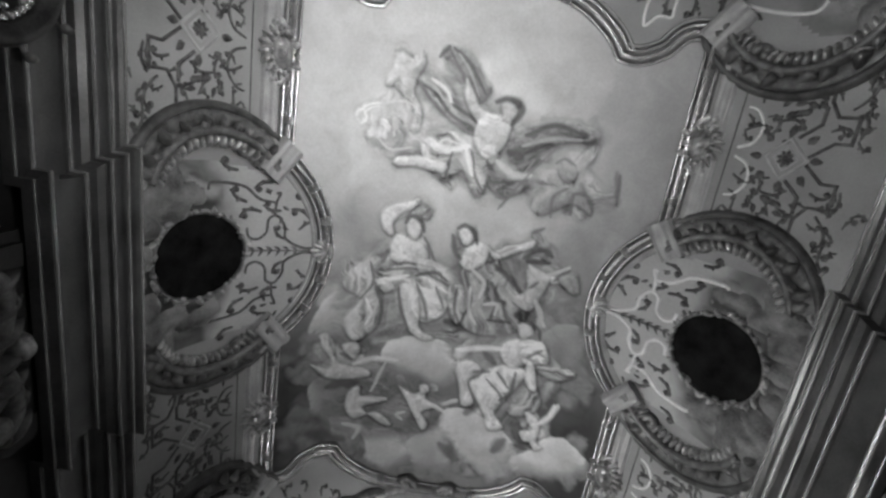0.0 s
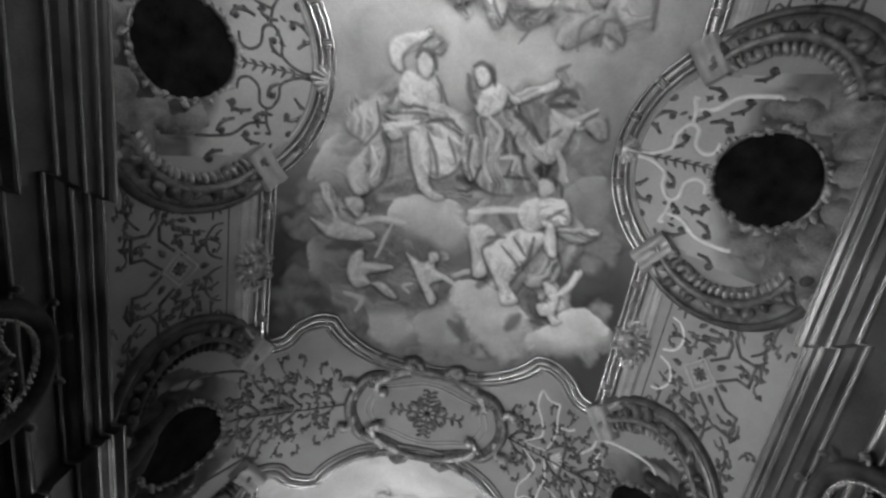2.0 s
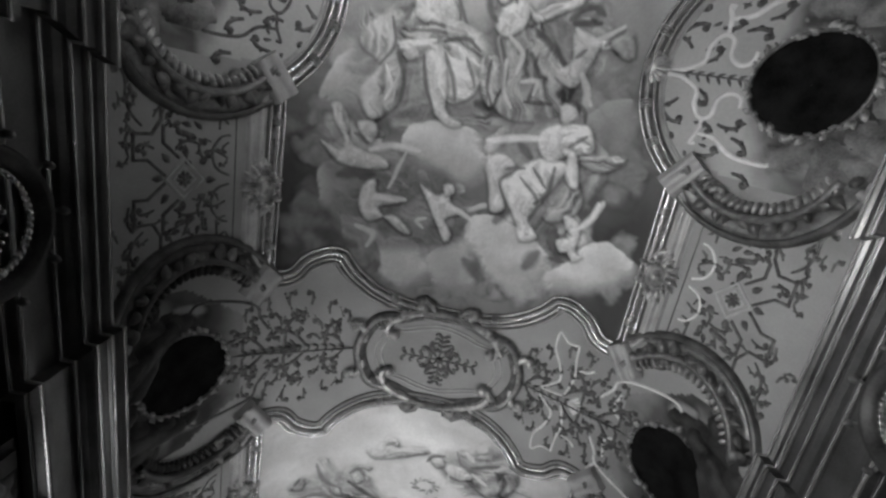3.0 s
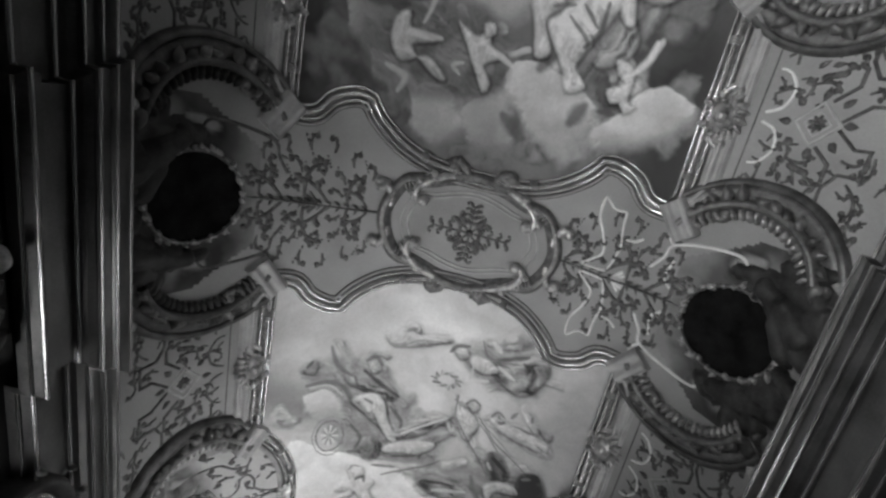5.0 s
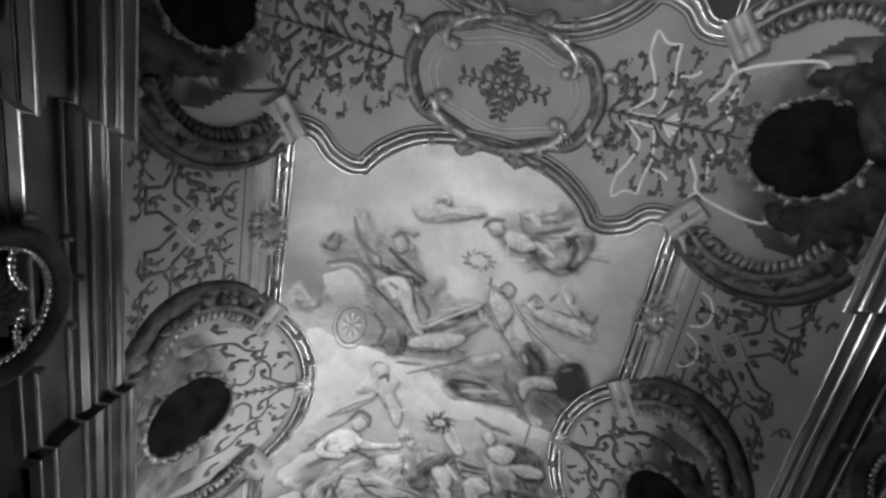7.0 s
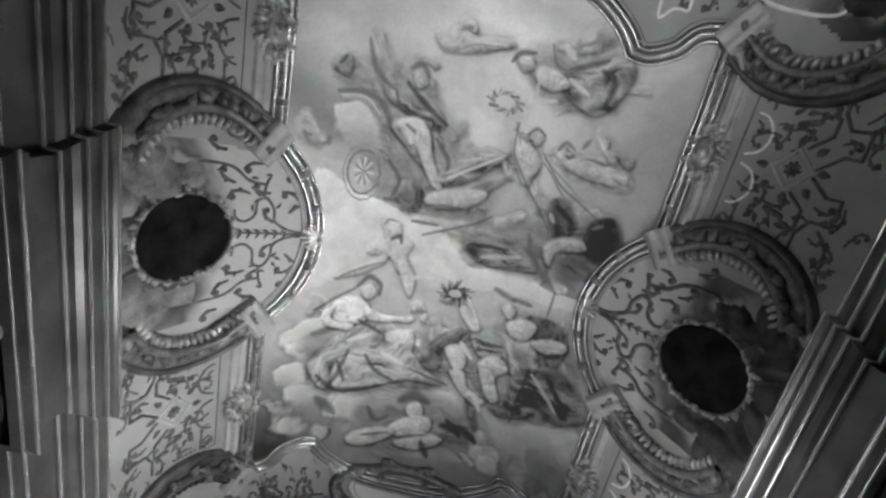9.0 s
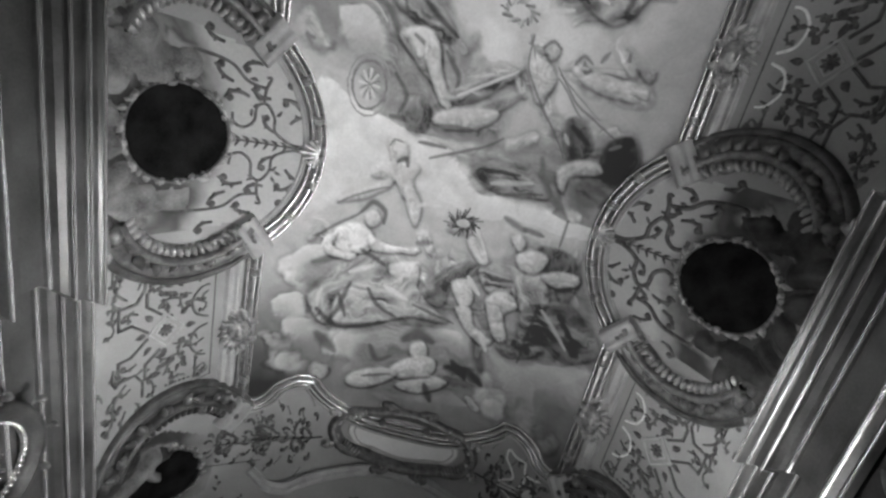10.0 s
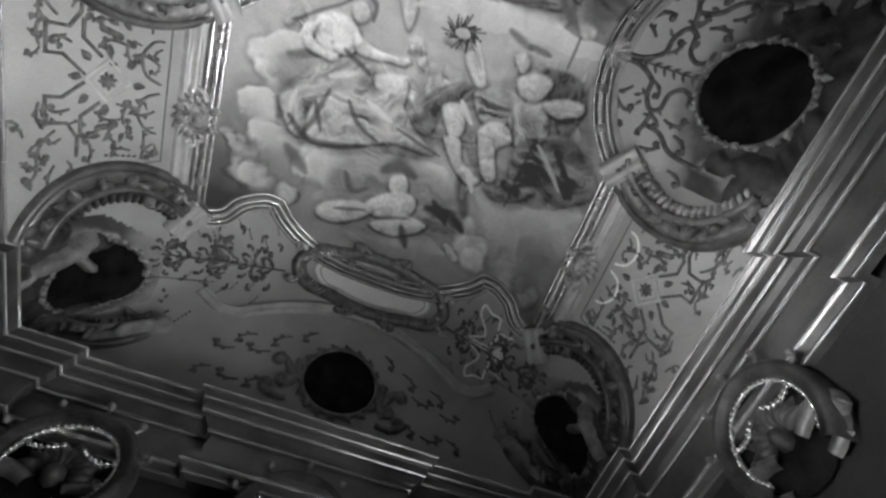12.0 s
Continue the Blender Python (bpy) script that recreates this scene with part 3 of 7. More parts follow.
CLOUDS_LOW_WASH = [
    (-0.36, 2.65, -0.14, 2.82, 0.322, 0.62), (-0.53, 2.89, -0.31, 3, 0.244, 0.56), (-1.51, 2.14, -1.38, 2.21, 0.209, 0.6), (0.33, 2.35, 0.89, 2.18, 0.13, 0.46), (-0.68, 3.94, -0.72, 4.18, 0.266, 0.54),
    (0.01, 3.76, 0.31, 3.85, 0.283, 0.6), (0.58, 3.78, 0.77, 4.04, 0.297, 0.58), (1.46, 3.64, 1.66, 3.62, 0.253, 0.62), (1.17, 3.9, 1.12, 4, 0.209, 0.52), (-1.14, 2.77, -1.64, 2.87, 0.165, 0.36),
    (-0.33, 3.9, -0.22, 4.19, 0.128, 0.42), (0.98, 3.66, 0.96, 3.9, 0.098, 0.32), (0.36, 4.15, 0.54, 4.35, 0.101, 0.34), (-1.59, 3.48, -1.68, 4.04, 0.261, 0.2), (-1.82, 2.88, -1.74, 3.2, 0.148, 0.3),
]
CLOUDS_LOW_WASH += [
    (-1.28, 4.06, -1.12, 4.36, 0.206, 0.26), (0.04, 4.47, -0.39, 4.54, 0.161, 0.24), (1.77, 3.21, 1.85, 3.84, 0.144, 0.3), (1.29, 1.69, 1.71, 2.96, 0.18, 0.36), (1.28, 4.1, 1.1, 4.25, 0.113, 0.26),
]
CHARIOT_WASH = [
    (-0.86, 7.25, -0.68, 7.32, 0.093, 0.5), (-0.78, 7.13, -0.64, 7.14, 0.059, 0.4), (-0.75, 7.51, -0.4, 7.75, 0.178, 0.4), (-1.22, 7.02, -1.09, 7.28, 0.051, 0.4), (-1.59, 7.4, -1.44, 7.32, 0.05, 0.34),
    (-1.52, 7.46, -1.16, 7.46, 0.064, 0.44), (-1.37, 7.88, -1.12, 7.75, 0.199, 0.6), (-1.49, 7.7, -1.07, 7.63, 0.053, 0.36), (-1.07, 7.67, -0.75, 7.96, 0.041, 0.5), (-0.55, 7.89, -0.39, 8.21, 0.076, 0.66),
    (-0.39, 8.21, -0.29, 8.39, 0.043, 0.62), (-0.77, 7.81, -0.48, 7.88, 0.082, 0.56), (-0.82, 8.44, -0.6, 8.48, 0.098, 0.4), (-0.29, 7.8, -0.41, 7.71, 0.042, 0.36), (-0.3, 8.11, 0.3, 7.89, 0.085, 0.4),
]
CHARIOT_WASH += [
    (0.29, 7.85, 0.4, 8.02, 0.056, 0.42), (-0.59, 8.56, 0.1, 8.34, 0.1, 0.5), (-0.62, 8.81, 0.03, 8.77, 0.117, 0.42), (-1.87, 8.02, -1.67, 8.1, 0.115, 0.4),
]
VICTORY_WASH = [
    (-0.47, 6.81, -0.26, 6.84, 0.059, 0.52), (-0.19, 6.83, 0.12, 6.72, 0.053, 0.5), (-0.39, 6.68, -0.32, 6.71, 0.046, 0.46), (0.33, 6.88, 0.4, 6.89, 0.067, 0.6), (0.48, 6.94, 0.73, 7.01, 0.106, 0.62),
    (0.69, 6.81, 1.12, 6.96, 0.156, 0.46), (0.97, 6.87, 1.19, 6.72, 0.127, 0.3), (1.24, 6.91, 1.54, 6.84, 0.044, 0.5), (0.59, 6.7, 0.79, 6.82, 0.066, 0.46), (0.72, 7.23, 0.95, 7.08, 0.046, 0.55),
    (0.49, 7.6, 0.58, 7.88, 0.097, 0.62), (0.44, 7.54, 0.51, 7.56, 0.054, 0.5), (0.72, 7.68, 1.35, 7.6, 0.033, 0.5), (0.89, 7.66, 1.09, 7.78, 0.076, 0.6), (1.08, 7.75, 1.56, 7.73, 0.047, 0.6),
]
VICTORY_WASH += [
    (0.9, 7.58, 0.94, 7.61, 0.055, 0.4), (1.22, 7.35, 1.37, 7.52, 0.079, 0.48), (0.39, 7.55, 0.65, 8.18, 0.013, 0.28), (0.73, 7.75, 1.4, 8.19, 0.012, 0.28), (0.35, 7.47, 0.35, 7.53, 0.02, 0.3),
    (0.85, 8.27, 1.03, 8.28, 0.12, 0.36), (1.28, 8.25, 1.51, 8.22, 0.139, 0.34), (0.9, 8.66, 1.14, 8.73, 0.124, 0.54), (0.33, 8.77, 0.77, 8.71, 0.147, 0.42), (0.17, 9.08, 0.51, 8.89, 0.104, 0.44),
    (1.09, 8.83, 1.3, 9.08, 0.066, 0.55), (1.34, 8.63, 1.55, 8.36, 0.128, 0.38), (0.44, 8.57, 0.63, 8.43, 0.072, 0.5),
]
PLENTY_WASH = [
    (-0.98, 9.68, -0.93, 9.79, 0.093, 0.66), (-1.08, 9.67, -0.87, 9.6, 0.056, 0.36), (-1.18, 9.95, -0.94, 10.06, 0.138, 0.74), (-1.33, 9.98, -1.38, 10.25, 0.054, 0.72), (-1.33, 10.2, -0.99, 10.15, 0.049, 0.72),
    (-0.75, 10.06, -0.36, 10.03, 0.039, 0.76), (-1.35, 10.47, -1.03, 10.62, 0.177, 0.42), (-1.06, 10.49, -0.56, 10.66, 0.196, 0.46), (-0.65, 10.54, -0.21, 10.71, 0.162, 0.4), (-1.31, 10.88, -0.71, 10.91, 0.118, 0.36),
    (-1.16, 10.64, -0.83, 10.68, 0.032, 0.26), (-0.94, 10.39, -0.6, 10.45, 0.032, 0.58), (-1.18, 10.93, -1.05, 10.55, 0.026, 0.56), (-0.58, 10.24, -0.22, 10.35, 0.079, 0.72), (-0.33, 10.17, -0.28, 10.51, 0.054, 0.72),
]
PLENTY_WASH += [
    (-0.31, 9.82, -0.21, 9.93, 0.084, 0.56), (-0.88, 10.04, -0.66, 10.33, 0.051, 0.32), (-1.53, 10.05, -1.45, 9.97, 0.059, 0.3), (-1.54, 10.44, -1.43, 10.55, 0.073, 0.3), (-0.48, 10.71, -0.31, 10.88, 0.034, 0.26),
]
MESSENGERS_WASH = [
    (-0.78, 8.85, -0.75, 8.92, 0.06, 0.62), (-0.81, 8.99, -0.67, 9.07, 0.055, 0.34), (-0.87, 9.13, -0.76, 9.22, 0.091, 0.7), (-1.14, 9.35, -0.91, 9.26, 0.036, 0.64), (-1.29, 9.3, -1.15, 9.31, 0.024, 0.6),
    (-1.1, 9.52, -1.27, 9.6, 0.024, 0.6), (-0.67, 9.2, -0.53, 9.4, 0.061, 0.7), (-0.5, 9.39, -0.44, 9.66, 0.032, 0.68), (-0.45, 9.47, -0.17, 9.43, 0.032, 0.66), (-0.68, 9.17, -0.42, 9.18, 0.03, 0.5),
    (0.11, 9.49, 0.18, 9.64, 0.09, 0.2), (-0.01, 9.6, 0.25, 9.53, 0.084, 0.22), (0.27, 9.62, 0.48, 9.89, 0.045, 0.72), (0.64, 9.4, 0.76, 9.46, 0.076, 0.46), (0.88, 9.42, 1.03, 9.5, 0.087, 0.5),
]
WARRIOR_WASH = [
    (0.77, 9.59, 0.82, 9.67, 0.076, 0.66), (0.7, 9.48, 0.86, 9.46, 0.05, 0.36), (0.86, 9.79, 1.09, 9.78, 0.127, 0.6), (1.16, 9.69, 1.48, 9.77, 0.08, 0.6), (1.33, 9.82, 1.52, 9.81, 0.05, 0.66),
    (1.08, 10.06, 1.56, 10.5, 0.18, 0.38), (0.99, 10.23, 0.98, 10.91, 0.121, 0.46), (1.33, 10.03, 1.83, 10.51, 0.127, 0.34), (1.47, 10.25, 1.36, 10.74, 0.04, 0.26), (0.07, 10.12, 0.36, 10.17, 0.159, 0.46),
    (-0.07, 10.1, 0.12, 10.32, 0.08, 0.36), (0.23, 10.21, 0.36, 10.46, 0.094, 0.66), (0.35, 10.54, 0.67, 10.8, 0.062, 0.7), (0.6, 10.31, 0.76, 10.39, 0.108, 0.66), (0.7, 10.42, 0.8, 10.76, 0.061, 0.66),
]
WARRIOR_WASH += [
    (0.67, 10.8, 0.68, 11.11, 0.041, 0.6), (1.14, 9.24, 1.14, 10.04, 0.012, 0.28), (1.14, 10.04, 1.15, 11.03, 0.012, 0.28), (1.22, 10.73, 1.68, 10.66, 0.146, 0.36), (0.4, 10.09, 0.71, 9.98, 0.065, 0.4),
    (1.46, 9.44, 1.45, 9.58, 0.06, 0.4),
]
INFANTS_WASH = [
    (-0.08, 11.09, -0.1, 11.17, 0.168, 0.36), (-0.23, 11.21, 0.08, 11.16, 0.113, 0.4), (-0.04, 11.27, 0.03, 11.41, 0.078, 0.68), (-0.2, 11.56, 0.13, 11.54, 0.078, 0.66), (-0.69, 11.8, -0.13, 11.7, 0.086, 0.64),
    (-0.1, 11.82, 0.12, 11.96, 0.051, 0.6), (-0.44, 11.26, -0.51, 11.24, 0.119, 0.66), (-0.67, 11.32, -0.67, 11.52, 0.055, 0.4), (0.38, 11.38, 0.67, 11.35, 0.108, 0.22), (0.46, 11.23, 0.73, 11.41, 0.085, 0.26),
    (0.15, 11.62, 0.4, 11.45, 0.066, 0.5), (-0.18, 12.14, -0.5, 12.05, 0.043, 0.4), (0.71, 11.76, 0.85, 11.86, 0.044, 0.36),
]
CLOUDS_B_WASH = [
    (-1.34, 8.89, -1.2, 9.02, 0.233, 0.66), (-0.97, 8.95, -0.26, 8.81, 0.182, 0.62), (-0.22, 8.97, 0.47, 9.14, 0.211, 0.64), (0.48, 9.2, 0.99, 9.16, 0.184, 0.64), (-1.62, 10.45, -1.68, 10.52, 0.204, 0.62),
    (-1.68, 10.92, -1.61, 10.98, 0.197, 0.56), (-1.04, 11.35, -0.9, 11.4, 0.23, 0.62), (-0.41, 11.06, 0.16, 11.05, 0.21, 0.6), (0.75, 10.85, 1.05, 10.88, 0.18, 0.56), (1.68, 10.88, 1.82, 10.88, 0.185, 0.6),
    (1.24, 11.03, 1.44, 11.01, 0.165, 0.58), (-1.79, 11.56, -1.52, 11.71, 0.191, 0.4), (-1.25, 11.76, -1.17, 11.84, 0.161, 0.44), (0.85, 11.45, 1.1, 11.83, 0.218, 0.44), (1.56, 11.59, 1.47, 11.8, 0.247, 0.3),
]
CLOUDS_B_WASH += [
    (-0.15, 12.31, -0.56, 12.5, 0.148, 0.42), (1.83, 11.75, 1.82, 11.92, 0.148, 0.24), (-1.88, 11.27, -1.81, 11.41, 0.11, 0.36),
]
DRAPES_A_WASH = [
    (-1.24, 1.83, -1.01, 2.49, 0.252, 0.4), (-0.88, 1.64, -0.66, 2.43, 0.244, 0.5), (-0.42, 1.8, -0.16, 2.24, 0.233, 0.42), (0.06, 1.58, 0.23, 2.2, 0.232, 0.44), (0.41, 1.51, 0.48, 2.11, 0.24, 0.32),
    (0.66, 1.34, 0.8, 1.74, 0.185, 0.3), (0.94, 1.22, 1.09, 1.61, 0.167, 0.32), (-0.83, 2.6, 0.83, 2.2, 0.173, 0.34), (0.6, 2.73, 1, 3.06, 0.265, 0.52), (0.33, 2.73, 0.57, 3.32, 0.163, 0.5),
    (1.22, 2.5, 1.25, 2.98, 0.153, 0.36), (-1.52, 2.8, -1.11, 3.04, 0.154, 0.38), (-1.1, 3.18, -0.51, 3.62, 0.231, 0.3), (-0.45, 3.53, 0.03, 3.45, 0.167, 0.34), (1.19, 3.29, 1.43, 3.5, 0.186, 0.36),
]
DRAPES_A_WASH += [
    (-0.6, -0.35, -0.14, -0.21, 0.187, 0.34), (-0.58, 0.19, 0.04, 0.44, 0.217, 0.46), (0.07, -0.13, 0.53, 0.27, 0.214, 0.38), (0.47, -0.06, 1.11, -0.25, 0.133, 0.34), (0.74, 0.35, 1.38, 0.4, 0.183, 0.4),
]
DRAPES_B_WASH = [
    (-1.42, 10.03, -1.1, 10.22, 0.211, 0.5), (-1.3, 10.53, -0.86, 10.87, 0.298, 0.38), (-0.86, 10.51, -0.21, 10.71, 0.268, 0.42), (-0.58, 10.24, -0.2, 10.41, 0.159, 0.5), (0.07, 10.12, 0.45, 10.51, 0.241, 0.42),
    (0.54, 10.33, 0.88, 10.8, 0.189, 0.44), (0.92, 9.77, 1.14, 10.04, 0.228, 0.42), (1.12, 10.19, 1.54, 10.66, 0.297, 0.34), (1.41, 9.86, 1.83, 10.51, 0.162, 0.32), (-0.41, 11.38, 0.32, 11.4, 0.242, 0.42),
    (-0.54, 11.81, 0.17, 11.7, 0.173, 0.5), (-0.88, 9.1, -0.52, 9.3, 0.147, 0.5), (-0.84, 7.38, -0.35, 8.04, 0.219, 0.42), (-1.31, 7.87, -1.02, 8, 0.228, 0.5), (-0.75, 8.43, 0.11, 8.41, 0.172, 0.44),
]
DRAPES_B_WASH += [
    (-0.25, 8.02, 0.37, 7.9, 0.113, 0.4), (0.53, 7, 1.17, 6.87, 0.169, 0.42), (0.47, 7.68, 0.7, 8.08, 0.126, 0.5), (0.9, 7.7, 1.53, 7.75, 0.107, 0.5), (0.85, 8.43, 1.45, 8.25, 0.212, 0.38),
    (0.35, 8.85, 1.14, 8.73, 0.205, 0.42), (1.14, 8.73, 1.59, 8.5, 0.186, 0.38),
]


def figures(t, s, v, drapes, groups, seed):
    t = lay(t, s, v, [(a, b, c, d, w * 1.25, k * 0.8) for a, b, c, d, w, k in drapes], 0.45, contour=0.0, seed=seed + 9, rough=0.5)
    t = lay(t, s, v, drapes, 0.4, folds=0.6, contour=0.15, seed=seed + 9, rough=0.5, form=0.4)
    for group in groups:
        over = brushed([(a, b, c, d, w * 1.1, 0.44 + 0.72 * (k - 0.44)) for a, b, c, d, w, k in group], len(group))
        t = lay(t, s, v, over, 0.36, folds=0.3, contour=0.08, seed=seed, rough=0.4)
    return t


# shapes of the two sky paintings: kind, tone, half width, then s, v along the outline or line
HERALD = [
    ("M", 0.35, 0, (-0.62, -0.51, -0.06, -0.52, 0.62, -0.24, 1.11, -0.22, 0.52, 0.21, 0.14, 0.61, -0.55, 0.43)),
    ("B", 0.59, 0, (-1.1, -0.41, -1.03, -0.62, -0.94, -0.65, -0.85, -0.58, -0.8, -0.7, -0.75, -0.6, -0.81, -0.44, -0.81, -0.27, -0.72, -0.11, -0.72, 0.1, -0.8, 0.11, -0.8, -0.13, -0.93, -0.25, -1.03, -0.31, -1.11, -0.29)),
    ("S", 0.37, 0.014, (-1.07, -0.63, -0.98, -0.67, -0.9, -0.63)),
    ("S", 0.63, 0.011, (-1.22, 0.11, -1.12, -0.09, -0.88, -0.17, -0.71, -0.06)),
    ("S", 0.63, 0.011, (-1.17, 0.25, -1, 0.36, -0.76, 0.3)),
]
HERALD += [
    ("B", 0.26, 0, (-0.49, -0.83, -0.33, -0.8, -0.15, -0.64, -0.01, -0.5, -0.03, -0.41, -0.12, -0.33, -0.26, -0.48, -0.36, -0.63)),
    ("S", 0.15, 0.018, (-0.45, -0.81, -0.24, -0.65, -0.05, -0.43)),
    ("S", 0.43, 0.011, (-0.4, -0.76, -0.23, -0.57, -0.12, -0.39)),
    ("S", 0.13, 0.021, (-0.5, -0.82, -0.59, -0.69)),
    ("S", 0.23, 0.011, (-0.5, -0.71, -0.28, -0.53)),
    ("D", 0.34, 0, (-0.8, -0.42, -0.62, -0.49, -0.45, -0.41, -0.3, -0.23, -0.08, -0.07, -0.13, 0.03, -0.37, -0.07, -0.54, -0.18, -0.69, -0.33)),
    ("S", 0.75, 0.018, (-0.65, -0.45, -0.48, -0.37, -0.39, -0.24)),
    ("S", 0.13, 0.018, (-0.59, -0.32, -0.38, -0.13, -0.14, -0.05)),
    ("S", 0.14, 0.019, (-0.39, -0.24, -0.19, -0.17, -0.05, -0.07)),
]
HERALD += [
    ("B", 0.75, 0, (-0.28, -0.53, -0.19, -0.43, -0.08, -0.28, 0.05, -0.22, 0, -0.08, -0.14, -0.18, -0.26, -0.36)),
    ("D", 0.23, 0, (0.31, -0.03, 0.5, -0.19, 0.73, -0.29, 0.97, -0.31, 1.18, -0.19, 0.89, -0.12, 0.67, 0.02, 0.51, 0.18, 0.36, 0.21)),
    ("S", 0.12, 0.023, (0.46, -0.09, 0.77, -0.26, 1.11, -0.22)),
    ("S", 0.43, 0.019, (0.45, 0.04, 0.74, -0.11, 1.06, -0.17)),
    ("S", 0.12, 0.015, (0.45, 0.16, 0.66, -0.04)),
    ("S", 0.13, 0.035, (0.31, 0.13, 0.48, 0.17)),
    ("D", 0.5, 0, (-0.67, 0.24, -0.5, 0.08, -0.16, 0.04, 0.19, 0.16, 0.15, 0.29, 0.08, 0.66, -0.03, 0.62, -0.16, 0.42, -0.33, 0.58, -0.54, 0.49)),
]
HERALD += [
    ("B", 0.84, 0, (-0.04, -0.2, 0.15, -0.24, 0.28, -0.2, 0.26, 0.02, 0.19, 0.16, 0.07, 0.24, -0.04, 0.17, -0.1, 0.03)),
    ("B", 0.66, 0, (0.15, -0.36, 0.24, -0.4, 0.32, -0.33, 0.29, -0.22, 0.2, -0.2)),
    ("S", 0.1, 0.03, (0.09, -0.37, 0.23, -0.43, 0.38, -0.34, 0.29, -0.16)),
    ("S", 0.88, 0.031, (-0.55, 0.21, -0.32, 0.23, -0.14, 0.16)),
    ("S", 0.17, 0.016, (-0.31, 0.26, -0.34, 0.52, -0.26, 0.63)),
    ("S", 0.17, 0.016, (-0.1, 0.21, -0.02, 0.45, 0.11, 0.62)),
    ("S", 0.88, 0.023, (-0.16, 0.2, -0.05, 0.46)),
    ("S", 0.13, 0.02, (0.08, 0.27, 0.24, 0.46)),
    ("B", 0.8, 0, (-0.93, 0.45, -0.68, 0.38, -0.36, 0.39, -0.38, 0.49, -0.67, 0.49, -0.89, 0.52)),
]
HERALD += [
    ("D", 0.26, 0, (0.09, 0.36, 0.37, 0.43, 0.55, 0.36, 0.52, 0.53, 0.27, 0.62)),
    ("S", 0.13, 0.02, (0.26, 0.56, 0.44, 0.45)),
    ("S", 0.62, 0.031, (0.2, 0.25, 0.42, 0.36, 0.61, 0.33)),
    ("S", 0.23, 0.012, (0.3, 0.78, 0.58, 0.34, 0.89, -0.12)),
    ("B", 0.35, 0, (0.79, 0.73, 0.83, 0.49, 1, 0.36, 1.2, 0.41, 1.33, 0.6, 1.1, 0.53)),
    ("B", 0.43, 0, (0.9, 0.19, 0.97, 0.11, 1.08, 0.18, 1.07, 0.28, 0.98, 0.3)),
    ("S", 0.25, 0.015, (0.85, 0.14, 0.93, 0.07, 1.07, 0.12)),
    ("S", 0.46, 0.023, (1.12, 0.33, 1.15, 0.07, 1.2, -0.11)),
    ("S", 0.21, 0.016, (0.92, 0.73, 0.9, 0.51, 1.03, 0.38)),
]
HERALD += [
    ("S", 0.19, 0.019, (1.12, 0.65, 1.11, 0.43, 1.26, 0.42, 1.32, 0.54)),
    ("S", 0.23, 0.019, (1.33, 0.44, 1.55, 0.35)),
    ("S", 0.15, 0.018, (1.53, 0.11, 1.58, 0.44)),
]
BANKS = [
    ("C", 0.59, 0, (-1.71, 2.56, -1.53, 2.13, -1.22, 2.04, -1.07, 2.25, -1.17, 2.53, -1.42, 2.68)),
    ("C", 0.7, 0, (-0.82, 2.77, -0.64, 2.57, -0.24, 2.51, 0.05, 2.64, 0.16, 2.91, -0.01, 3.17, -0.44, 3.13, -0.73, 2.98)),
    ("C", 0.47, 0, (0.09, 2.42, 0.4, 2.21, 0.73, 2.21, 0.59, 2.52, 0.24, 2.53)),
    ("C", 0.37, 0, (1.06, 2.19, 1.45, 1.88, 1.61, 2.23, 1.31, 2.47)),
    ("C", 0.43, 0, (-1.63, 3.23, -1.38, 3.17, -1.22, 3.45, -1.33, 3.75, -1.6, 3.66)),
    ("C", 0.66, 0, (0.05, 3.58, 0.38, 3.39, 0.76, 3.53, 1.07, 3.67, 1.07, 4.07, 0.59, 4.26, 0.25, 3.98)),
]
BANKS += [
    ("C", 0.5, 0, (-0.88, 4.14, -0.7, 3.89, -0.4, 4.01, -0.29, 4.32, -0.56, 4.52, -0.79, 4.37)),
    ("C", 0.42, 0, (-0.32, 4.08, -0.05, 3.88, 0.19, 4.07, 0.31, 4.34, -0.04, 4.49, -0.25, 4.36)),
    ("C", 0.7, 0, (1.46, 3.52, 1.62, 3.33, 1.84, 3.42, 1.99, 3.64, 1.68, 3.96, 1.22, 4.13, 1.05, 3.99, 1.22, 3.73)),
    ("C", 0.43, 0, (-1.37, 3.75, -1.06, 3.79, -0.89, 4.06, -1.16, 4.14)),
    ("S", 0.1, 0.071, (-1.58, 3.96, -1.17, 4.06)),
    ("S", 0.11, 0.063, (-1, 3.67, -0.55, 3.33)),
    ("S", 0.11, 0.053, (-0.78, 3.17, -0.42, 3.24)),
    ("S", 0.14, 0.062, (0.55, 3.12, 0.39, 3.47)),
    ("S", 0.11, 0.065, (0.82, 3.91, 0.93, 3.71)),
]
BANKS += [
    ("S", 0.14, 0.057, (0.36, 4.2, 0.11, 4.01)),
]
